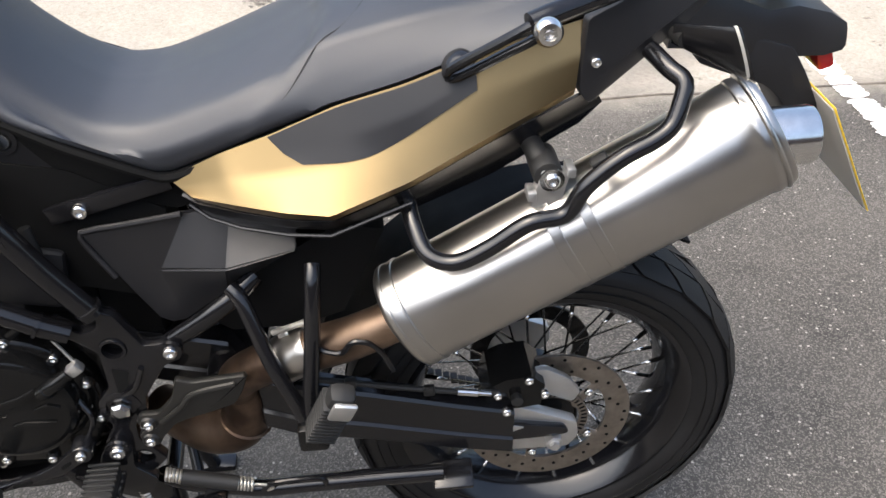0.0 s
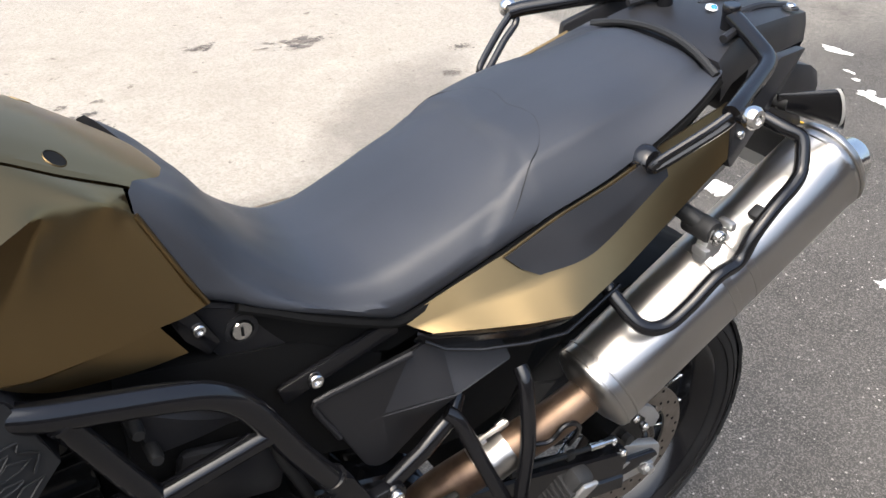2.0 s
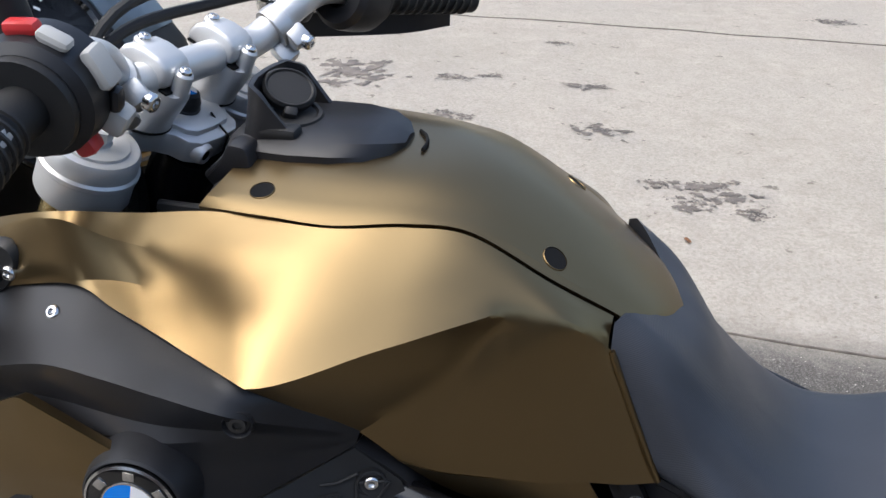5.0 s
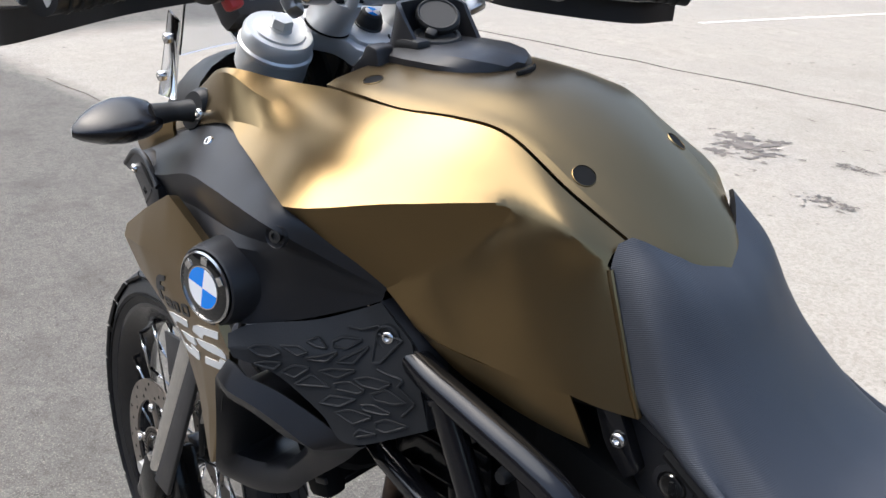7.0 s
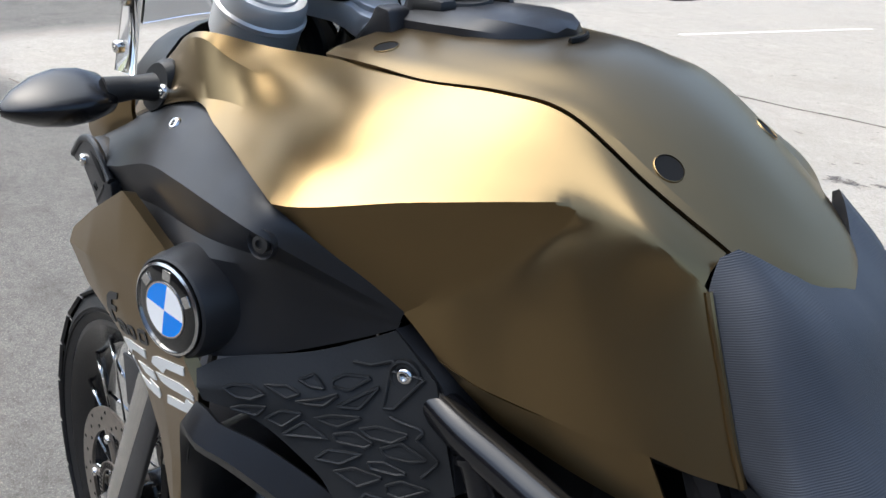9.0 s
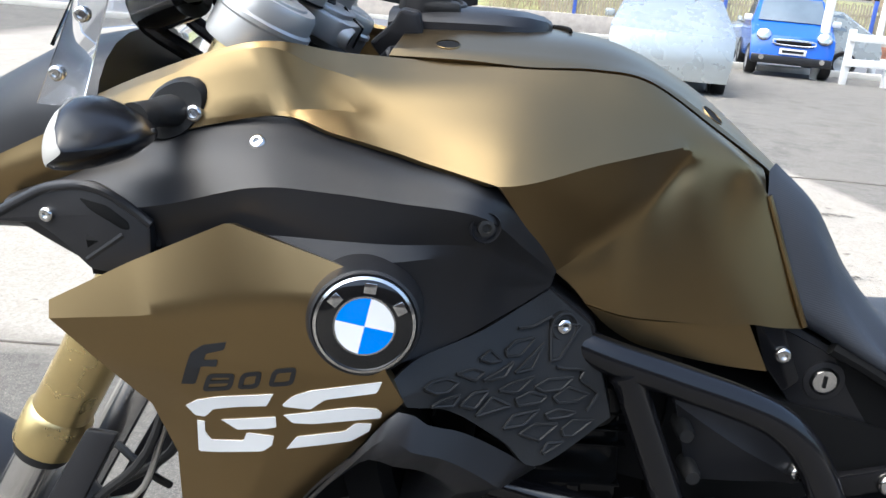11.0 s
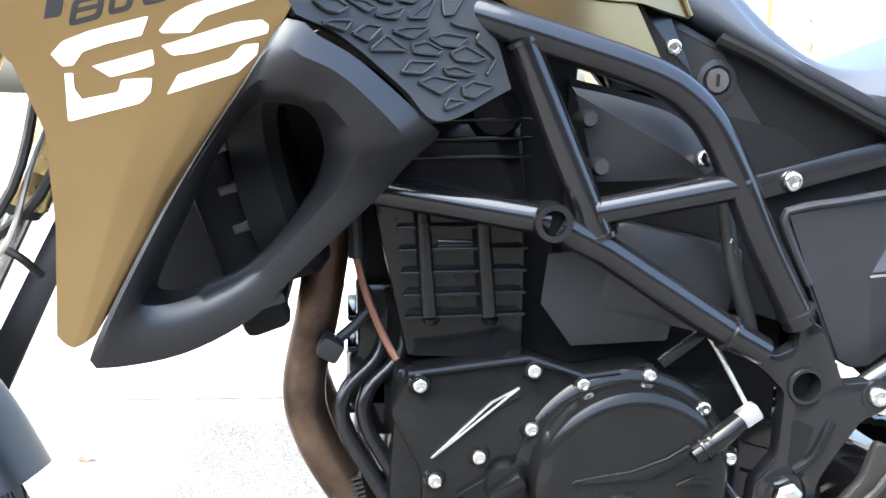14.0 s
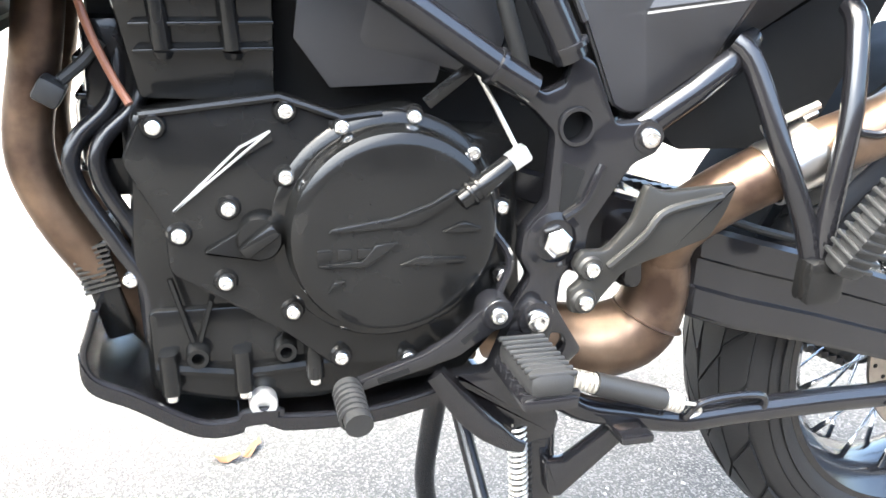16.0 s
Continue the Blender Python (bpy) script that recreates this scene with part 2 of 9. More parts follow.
    nt.links.new(bp.outputs[0], b.inputs["Normal"])
    return m


GROUND = ground_material()
LINEPAINT = material("worn_line_paint", (0.66, 0.64, 0.60), 0.8, 0.0, 0.3, 30.0, 0.6, 250.0)
TAR = material("tar_stain", (0.13, 0.112, 0.095), 0.85, 0.0, 0.4, 18.0, 0.5, 300.0)
LEAF = material("dead_leaf", (0.16, 0.07, 0.025), 0.8, 0.0, 0.4, 60.0)
ROADMAT = material("road_asphalt", (0.13, 0.13, 0.135), 0.85, 0.0, 0.2, 2.0, 0.3, 120.0)
BRICKMAT = material("red_brick", (0.36, 0.16, 0.10), 0.85, 0.0, 0.3, 4.0)
WHITEPAINT = material("white_painted_wood", (0.75, 0.74, 0.71), 0.6, 0.0, 0.1, 6.0)
FENCEMAT = material("weathered_fence_paling", (0.36, 0.31, 0.24), 0.8, 0.0, 0.2, 6.0)
POSTBLUE = material("blue_painted_steel", (0.05, 0.10, 0.42), 0.5, 0.0, 0.1, 6.0)
BARK = material("bare_branches", (0.34, 0.27, 0.19), 0.9, 0.0, 0.3, 6.0)
GRASSMAT = material("dry_grass", (0.22, 0.22, 0.09), 0.9, 0.0, 0.4, 2.0)
CARBLUE = material("blue_car_paint", (0.01, 0.10, 0.50), 0.25, 0.1, 0.04, 4.0, coat=0.8)
CARSILVER = material("silver_car_paint", (0.45, 0.48, 0.48), 0.28, 0.6, 0.04, 4.0, coat=0.8)


# ---- building helpers ----
from mathutils.bvhtree import BVHTree

AT = {}  # where each object stands in the world


def V(*a):
    return Vector(a)


def part(name, bm, mat, parent, label="", m=None, angle=35):
    """Links a bmesh (or a shared mesh) as one mesh object under a thing or a part."""
    if isinstance(bm, bmesh.types.BMesh):
        me = bpy.data.meshes.new(name)
        bm.normal_update()
        bm.to_mesh(me)
        bm.free()
        me.shade_smooth()
        me.set_sharp_from_angle(angle=radians(angle))
    else:
        me = bm
    if mat is not None and not me.materials:
        me.materials.append(mat)
    ob = new(name, me)
    AT[ob.name] = m or Matrix()
    if parent is not None:
        ob.parent = parent
        ob.matrix_basis = AT[parent.name].inverted() @ AT[ob.name]
    else:
        ob.matrix_basis = AT[ob.name]
    if label:
        ob["label"] = label
    return ob


def thing(name, place, label, category, group=""):
    ob = new(name)
    ob.empty_display_size = 0.1
    AT[ob.name] = Matrix.Translation(place)
    ob.matrix_basis = AT[ob.name]
    return tagged(ob, label, category, group)


def crom(pts, n, closed=False):
    """n points on a smooth curve through pts, evenly along it."""
    P = [Vector(p) for p in pts]
    if len(P) == 2 and not closed:
        return [P[0].lerp(P[1], i / (n - 1)) for i in range(n)]
    k = len(P)
    seg, dense = (k if closed else k - 1), []
    for i in range(seg):
        if closed:
            a, b, c, d = P[(i - 1) % k], P[i], P[(i + 1) % k], P[(i + 2) % k]
        else:
            b, c = P[i], P[i + 1]
            a = P[i - 1] if i > 0 else b * 2 - c
            d = P[i + 2] if i + 2 < k else c * 2 - b
        for j in range(12):
            u = j / 12
            dense.append(0.5 * (2 * b + (c - a) * u + (2 * a - 5 * b + 4 * c - d) * u * u + (3 * b - a - 3 * c + d) * u ** 3))
    dense.append(P[0] if closed else P[-1])
    return along(dense, n + 1 if closed else n)[:n]


def along(dense, n):
    """n points evenly along a polyline."""
    dense = [Vector(p) for p in dense]
    s = [0.0]
    for a, b in zip(dense, dense[1:]):
        s.append(s[-1] + (b - a).length)
    out, j = [], 0
    for i in range(n):
        t = s[-1] * i / (n - 1)
        while j < len(s) - 2 and s[j + 1] < t:
            j += 1
        d = s[j + 1] - s[j]
        out.append(dense[j].lerp(dense[j + 1], (t - s[j]) / d if d > 1e-9 else 0))
    return out


def sweep(pts, r, seg=12, n=0, smooth=True, flat=1.0):
    """A round (or flattened) bar along pts; r a number or one radius a point of pts."""
    n = n or max(2, (len(pts) - 1) * 6 + 1)
    C = crom(pts, n) if smooth else [Vector(p) for p in pts]
    n = len(C)
    if isinstance(r, (list, tuple)):
        R = [r[min(len(r) - 1, int(i * (len(r) - 1) / (n - 1)))] * (1 - (i * (len(r) - 1) / (n - 1)) % 1) + r[min(len(r) - 1, int(i * (len(r) - 1) / (n - 1)) + 1)] * ((i * (len(r) - 1) / (n - 1)) % 1) for i in range(n)]
    else:
        R = [r] * n
    bm = bmesh.new()
    rings = []
    side = None
    for i, c in enumerate(C):
        d = (C[min(i + 1, n - 1)] - C[max(i - 1, 0)]).normalized()
        if side is None:
            side = d.orthogonal().normalized() if abs(d.y) > 0.9 else d.cross(V(0, 1, 0)).normalized()
        side = (side - d * side.dot(d)).normalized()
        up = d.cross(side)
        rings.append([bm.verts.new(c + (side * math.cos(2 * math.pi * k / seg) + up * math.sin(2 * math.pi * k / seg) * flat) * R[i]) for k in range(seg)])
    for a, b in zip(rings, rings[1:]):
        for k in range(seg):
            bm.faces.new((a[k], a[(k + 1) % seg], b[(k + 1) % seg], b[k]))
    bm.faces.new(rings[0][::-1])
    bm.faces.new(rings[-1])
    bmesh.ops.recalc_face_normals(bm, faces=bm.faces)
    return bm


def axis(p, d, spin=None):
    """A matrix at p whose z runs along d (and whose x leans to spin)."""
    z = Vector(d).normalized()
    x = Vector(spin) if spin is not None else z.orthogonal()
    x = (x - z * x.dot(z)).normalized()
    y = z.cross(x)
    return Matrix((x, y, z)).transposed().to_4x4().copy() if p is None else Matrix.Translation(p) @ Matrix((x, y, z)).transposed().to_4x4()


def lathe(profile, seg=32, m=None, bm=None):
    """A turned solid from (radius, height) pairs about z, moved by m."""
    bm = bm or bmesh.new()
    m = m or Matrix()
    rings = []
    for r, h in profile:
        if r < 1e-6:
            rings.append([bm.verts.new(m @ V(0, 0, h))])
        else:
            rings.append([bm.verts.new(m @ V(r * math.cos(2 * math.pi * k / seg), r * math.sin(2 * math.pi * k / seg), h)) for k in range(seg)])
    made = []
    for a, b in zip(rings, rings[1:]):
        for k in range(seg):
            q = [a[k % len(a)], a[(k + 1) % len(a)], b[(k + 1) % len(b)], b[k % len(b)]]
            q = [v for i, v in enumerate(q) if v not in q[:i]]
            if len(q) > 2:
                made.append(bm.faces.new(q))
    bmesh.ops.recalc_face_normals(bm, faces=made)
    return bm


def ring(profile, seg=48, m=None):
    """A closed turned ring: the profile is a loop."""
    return lathe(list(profile) + [profile[0]], seg, m)


def block(size, m=None, bev=0.002, bm=None):
    """A box with bevelled edges."""
    bm = bm or bmesh.new()
    got = bmesh.ops.create_cube(bm, size=1.0)
    vs = got["verts"]
    bmesh.ops.scale(bm, vec=size, verts=vs)
    if bev > 0:
        es = list({e for v in vs for e in v.link_edges})
        got = bmesh.ops.bevel(bm, geom=es, offset=bev, segments=2, affect="EDGES", profile=0.5)
        vs = list({v for f in got["faces"] for v in f.verts} | {v for v in vs if v.is_valid})
    if m is not None:
        bmesh.ops.transform(bm, matrix=m, verts=vs)
    return bm


def plate(outline, y0, y1, bev=0.0015, m=None, holes=()):
    """A plate cut to an outline of (x, z), from depth y0 to y1; holes are (x, z, radius)."""
    bm = bmesh.new()
    vs = [bm.verts.new((p[0], y0, p[1])) for p in outline]
    if holes:
        es = [bm.edges.new((vs[i], vs[(i + 1) % len(vs)])) for i in range(len(vs))]
        for hx, hz, hr in holes:
            hv = [bm.verts.new((hx + hr * math.cos(2 * math.pi * k / 20), y0, hz + hr * math.sin(2 * math.pi * k / 20))) for k in range(20)]
            es += [bm.edges.new((hv[i], hv[(i + 1) % 20])) for i in range(20)]
        bmesh.ops.triangle_fill(bm, edges=es, use_beauty=True)
        faces = list(bm.faces)
    else:
        faces = [bm.faces.new(vs)]
    got = bmesh.ops.extrude_face_region(bm, geom=faces)
    bmesh.ops.translate(bm, vec=(0, y1 - y0, 0), verts=[g for g in got["geom"] if isinstance(g, bmesh.types.BMVert)])
    bmesh.ops.recalc_face_normals(bm, faces=bm.faces)
    if bev > 0:
        es = [e for e in bm.edges if len(e.link_faces) == 2 and e.calc_face_angle(0) > 0.6]
        bmesh.ops.bevel(bm, geom=es, offset=bev, segments=2, affect="EDGES", profile=0.5)
    if m is not None:
        bmesh.ops.transform(bm, matrix=m, verts=bm.verts)
    return bm


def rounded(outline, r, steps=4):
    """The outline of (x, z) with its corners rounded."""
    out, n = [], len(outline)
    for i, p in enumerate(outline):
        p = Vector(p)
        a, b = Vector(outline[i - 1]) - p, Vector(outline[(i + 1) % n]) - p
        d = min(r, a.length * 0.45, b.length * 0.45)
        s, e = p + a.normalized() * d, p + b.normalized() * d
        for k in range(steps + 1):
            u = k / steps
            out.append(tuple((1 - u) ** 2 * s + 2 * u * (1 - u) * p + u * u * e))
    return out


def skin(rows, nu=24, nv=6, thick=0.004, smooth_v=False, smooth_u=True, mirror=False, bm=None):
    """A moulded shell through rows of points: each row is a line along the panel; rows are blended from first to last."""
    bm = bm or bmesh.new()
    R = [crom(r, nu) if smooth_u else along(r, nu) for r in rows]
    grid = []
    cols = []
    for i in range(nu):
        c = [r[i] for r in R]
        n = nv * (len(rows) - 1) + 1
        if smooth_v:
            dense = []
            k = len(c)
            for s in range(k - 1):
                b, d = c[s], c[s + 1]
                a = c[s - 1] if s else b * 2 - d
                e = c[s + 2] if s + 2 < k else d * 2 - b
                for j in range(nv):
                    u = j / nv
                    dense.append(0.5 * (2 * b + (d - a) * u + (2 * a - 5 * b + 4 * d - e) * u * u + (3 * b - a - 3 * d + e) * u ** 3))
            dense.append(c[-1])
        else:
            dense = [c[s].lerp(c[s + 1], j / nv) for s in range(len(c) - 1) for j in range(nv)] + [c[-1]]
        cols.append([bm.verts.new((p.x, -p.y if mirror else p.y, p.z)) for p in dense])
    faces = []
    for a, b in zip(cols, cols[1:]):
        for j in range(len(a) - 1):
            q = (a[j], b[j], b[j + 1], a[j + 1])
            faces.append(bm.faces.new(q[::-1] if mirror else q))
    bmesh.ops.remove_doubles(bm, verts=bm.verts, dist=1e-5)
    faces = [f for f in faces if f.is_valid]
    if thick:
        bm.normal_update()
        bmesh.ops.solidify(bm, geom=faces, thickness=thick)
    return bm


def outward(bm, sign=-1):
    """Turns an open or closed shell so that its y-side faces sign."""
    bm.normal_update()
    s = sum(f.normal.y * f.calc_area() for f in bm.faces)
    if s * sign < 0:
        bmesh.ops.reverse_faces(bm, faces=bm.faces)
    return bm


def shell(rows, nu=24, nv=6, thick=0.004, side=-1, **kw):
    """A skin whose outer face looks to side, thickened inwards."""
    bm = outward(skin(rows, nu, nv, 0, **kw), side)
    bm.normal_update()
    bmesh.ops.solidify(bm, geom=bm.faces[:], thickness=thick)
    bmesh.ops.recalc_face_normals(bm, faces=bm.faces)
    return bm


def loft(loops, cap=True, closed_loop=True):
    """A solid through rings of equal length."""
    bm = bmesh.new()
    L = [[bm.verts.new(p) for p in lp] for lp in loops]
    k = len(L[0])
    for a, b in zip(L, L[1:]):
        for i in range(k if closed_loop else k - 1):
            bm.faces.new((a[i], a[(i + 1) % k], b[(i + 1) % k], b[i]))
    if cap:
        bm.faces.new(L[0][::-1])
        bm.faces.new(L[-1])
    bmesh.ops.recalc_face_normals(bm, faces=bm.faces)
    return bm


def join(*bms):
    """Several bmeshes as one."""
    out = bms[0]
    for b in bms[1:]:
        me = bpy.data.meshes.new("tmp")
        b.to_mesh(me)
        b.free()
        out.from_mesh(me)
        bpy.data.meshes.remove(me)
    return out


def bolt_mesh():
    """A unit socket-head bolt: radius 1, rounded head with a recessed star socket, along z."""
    bm = lathe([(0, 0.25), (0.42, 0.25), (0.45, 0.62), (0.62, 0.66), (0.86, 0.55), (1.0, 0.3), (1.0, -0.6), (0, -0.6)], 18)
    me = bpy.data.meshes.new("bolt")
    bm.to_mesh(me)
    bm.free()
    me.shade_smooth()
    me.set_sharp_from_angle(angle=radians(40))
    me.materials.append(CHROME)
    return me


def tree_of(ob):
    """A search tree over an object's own mesh."""
    me = ob.data
    return BVHTree.FromPolygons([v.co for v in me.vertices], [tuple(p.vertices) for p in me.polygons])


def cup(ob, p, out, r=0.0104, bolt_r=0.0052):
    """Painted recess shade: a near-black disc flush in a shell near p, with bolt."""
    q, n, _, _ = tree_of(ob).find_nearest(Vector(p) + Vector(out).normalized() * 0.01)
    if n.dot(Vector(out)) < 0:
        n = -n
    m = axis(q + n * 0.0003, n)
    part("recess_shade", lathe([(0, 0.0), (r * 0.98, 0.0), (r, -0.001)], 28, m), DARK, ob, "near-black disc painted as a bolt recess")
    part("recess_rim", ring([(r * 0.99, -0.0005), (r * 1.0, 0.0007), (r * 1.03, 0.0005), (r * 1.07, -0.0006)], 28, m), GOLD, ob)
    bolt(ob, q + n * -0.0008 + V(-0.003, 0, -0.002), bolt_r * 0.7, n, label="dark socket bolt")


GUARD = material("dark_anodised_casting", (0.020, 0.0195, 0.018), 0.40, 0.4, 0.2, 18.0, 0.1, 700.0)
BOLT = bolt_mesh()


def bolt(parent, p, r=0.006, d=(0, -1, 0), name="bolt", label=""):
    return part(name, BOLT, None, parent, label, axis(V(*p), d) @ Matrix.Scale(r, 4))


# ---- ground ----
def ground_height(y):
    """Ground level; its fall beyond y = 3 is set to fit the camera's view."""
    return -0.032 * max(0.0, y - 3.0) if y < 40 else -1.184


def build_ground():
    bm = bmesh.new()
    ys = [-300, -40, -8, -2, 1.0, 2.0, 3.0, 5, 8, 12, 16, 20, 25, 30, 40, 80, 400]
    xs = [-400, -60, -20, -8, -3, 0, 3, 8, 20, 60, 400]
    g = [[bm.verts.new((x, y, ground_height(y))) for x in xs] for y in ys]
    for a, b in zip(g, g[1:]):
        for i in range(len(xs) - 1):
            bm.faces.new((a[i], a[i + 1], b[i + 1], b[i]))
    ob = part("ground", bm, GROUND, None)
    return tagged(ob, "worn car park of dark asphalt and pale concrete", "ground", kind="structure")


build_ground()


def blot(cx, cy, rx, ry, seed, turn=0.0, lift=0.0025, n=26, rag=0.35):
    """A ragged flat patch on the ground."""
    rnd = random.Random(seed)
    bm = bmesh.new()
    vs = []
    ph = [rnd.uniform(0, 6.28) for _ in range(6)]
    for k in range(n):
        a = 2 * math.pi * k / n
        w = 1 + rag * (0.5 * math.sin(2 * a + ph[0]) + 0.4 * math.sin(3 * a + ph[1]) + 0.4 * math.sin(5 * a + ph[2]) + 0.35 * math.sin(9 * a + ph[3])) + rnd.uniform(-rag, rag) * 0.3
        px, py = rx * w * math.cos(a), ry * w * math.sin(a)
        x, y = cx + px * math.cos(turn) - py * math.sin(turn), cy + px * math.sin(turn) + py * math.cos(turn)
        vs.append(bm.verts.new((x, y, ground_height(y) + lift)))
    mid = bm.verts.new((cx, cy, ground_height(cy) + lift))
    for k in range(n):
        bm.faces.new((vs[k], vs[(k + 1) % n], mid))
    bm.normal_update()
    for f in bm.faces:
        if f.normal.z < 0:
            f.normal_flip()
    return bm


def build_marks():
    # tar and oil stains on the slab
    spots = [(0.81, 2.99, 0.14, 0.06), (0.35, 3.17, 0.07, 0.03), (1.43, 2.55, 0.05, 0.03), (1.87, 3.63, 0.06, 0.03), (1.34, 4.31, 0.08, 0.04), (-2.35, 3.83, 0.20, 0.22), (-1.61, 3.99, 0.06, 0.05),
             (-1.80, 3.90, 0.09, 0.05), (-1.08, 3.94, 0.11, 0.05), (-0.95, 3.23, 0.13, 0.07), (-0.44, 2.67, 0.13, 0.09), (-0.55, 2.52, 0.07, 0.06), (-0.30, 2.50, 0.06, 0.05), (-0.68, 2.68, 0.06, 0.04), (0.46, 6.14, 0.12, 0.10), (-1.35, 4.87, 0.08, 0.04),
             (-1.69, 3.25, 0.10, 0.07), (1.21, 2.29, 0.05, 0.02)]
    for i, (x, y, a, b) in enumerate(spots):
        rnd = random.Random(100 + i)
        extra = [blot(x + rnd.gauss(0, a * 0.6), y + rnd.gauss(0, b * 0.65), a * (w := rnd.choice((0.05, 0.07, 0.09, 0.13, 0.2))) * rnd.uniform(0.7, 1.2), b * w * rnd.uniform(0.8, 1.5), 500 + i * 70 + k, rnd.uniform(-0.6, 0.6), 0.002 + 0.00005 * k, n=14, rag=0.6) for k in range(60)]
        bm = extra.pop()
        tagged(part("tar_stain", join(bm, *extra), TAR, None), "dark tar stain on the pale concrete", "stain", "stains on the slab", "structure")
    # joint between asphalt and slab
    rnd = random.Random(7)
    pts = [V(-6 + 0.25 * k, 1.63 + rnd.uniform(-0.015, 0.015), 0.001) for k in range(36)]
    tagged(part("slab_joint", sweep(pts, 0.006, 6, smooth=False, flat=0.5), TAR, None), "dark sealed joint along the concrete slab", "joint", kind="structure")
    pts = [V(-9 + 0.35 * k, 5.48 + rnd.uniform(-0.03, 0.03), ground_height(5.48) + 0.001) for k in range(34)]
    tagged(part("slab_crack", sweep(pts, 0.007, 6, smooth=False, flat=0.5), TAR, None), "dark crack across the concrete slab", "joint", kind="structure")
    # worn white bay lines: broken strokes
    def line(ax, ay, bx, by, w, seed, gaps, label):
        r = random.Random(seed)
        d = V(bx - ax, by - ay, 0)
        L, t = d.length, math.atan2(d.y, d.x)
        s, out = 0.0, []
        k = 0
        while s < L:
            step = r.uniform(0.10, 0.24)
            if r.random() > gaps:
                c = V(ax, ay, 0) + d.normalized() * (s + step / 2)
                for q in (-0.34, -0.17, 0.0, 0.17, 0.34):
                    e = c + d.normalized() * (step * q)
                    out.append(blot(e.x, e.y, step * 0.16, w * r.uniform(0.49, 0.54), seed * 50 + len(out), t, 0.003 + 0.0007 * (len(out) % 4), 18, 0.08))
            s += step
            k += 1
        tagged(part("bay_line", join(*out), LINEPAINT, None), label, "painted line", "bay lines", "structure")

    line(1.41, 2.2, 1.41, 0.7, 0.10, 1, 0.0, "white bay line painted on the asphalt")
    line(3.565, 1.33, 3.47, 0.90, 0.085, 2, 0.0, "worn white bay line on the asphalt")
    patches = [blot(x, y, a, b, 61 + k, 1.4, 0.003, 22, 0.4) for k, (x, y, a, b) in enumerate(((3.505, 1.57, 0.05, 0.035), (3.51, 1.47, 0.045, 0.03), (3.53, 1.38, 0.04, 0.03), (3.27, 0.73, 0.03, 0.02), (3.15, 0.56, 0.035, 0.02), (2.98, 1.57, 0.07, 0.04), (2.79, 1.36, 0.03, 0.014), (2.73, 1.28, 0.025, 0.014), (2.63, 1.16, 0.035, 0.04), (2.61, 1.08, 0.06, 0.035), (2.58, 1.01, 0.035, 0.025)))]
    tagged(part("bay_line", join(*patches), LINEPAINT, None), "flaking remains of a white bay line on the asphalt", "painted line", "bay lines", "structure")
    line(-4.95, 8.1, -4.15, 11.4, 0.09, 4, 0.0, "white bay line at the far side of the slab")
    for i, (x, y, s) in enumerate([(1.38, 0.23, 0.028), (1.94, 0.29, 0.02), (1.1, -0.25, 0.012), (2.3, 0.6, 0.016)]):
        tagged(part("paint_fleck", blot(x, y, s, s * 0.8, 900 + i, 0, 0.003, 14, 0.5), LINEPAINT, None), "fleck of white paint on the asphalt", "paint fleck", "paint flecks", "structure")
    # dead leaves
    for i, (x, y) in enumerate([(-0.87, 0.38), (-0.83, 0.40), (-0.55, 2.2), (-1.6, 1.2)]):
        bm = blot(x, y, 0.022, 0.010, 40 + i, i * 1.1, 0.006, 12, 0.3)
        for v in bm.verts:
            v.co.z += 0.005 * math.sin(v.co.x * 160 + i)
        tagged(part("dead_leaf", bm, LEAF, None), "curled brown leaf lying on the ground", "leaf", "fallen leaves")
    # gravel of the asphalt where the camera looks closest
    rnd = random.Random(3)
    bm = bmesh.new()
    for _ in range(2600):
        x, y = rnd.uniform(-1.7, 2.2), rnd.uniform(-0.3, 1.6)
        s = rnd.uniform(0.0015, 0.0042)
        z = rnd.uniform(0.0003, 0.0012)
        a = rnd.uniform(0, 6.3)
        top = bm.verts.new((x, y, z + s * 0.45))
        base = [bm.verts.new((x + s * math.cos(a + k * 1.57) * rnd.uniform(0.7, 1.2), y + s * math.sin(a + k * 1.57) * rnd.uniform(0.7, 1.2), 0.0)) for k in range(4)]
        for k in range(4):
            bm.faces.new((base[k], base[(k + 1) % 4], top))
    tagged(part("loose_grit", bm, material("pale_grit", (0.30, 0.28, 0.25), 0.85, 0, 0.4, 90.0), None), "pale grit strewn over the asphalt", "grit", kind="stuff")


build_marks()


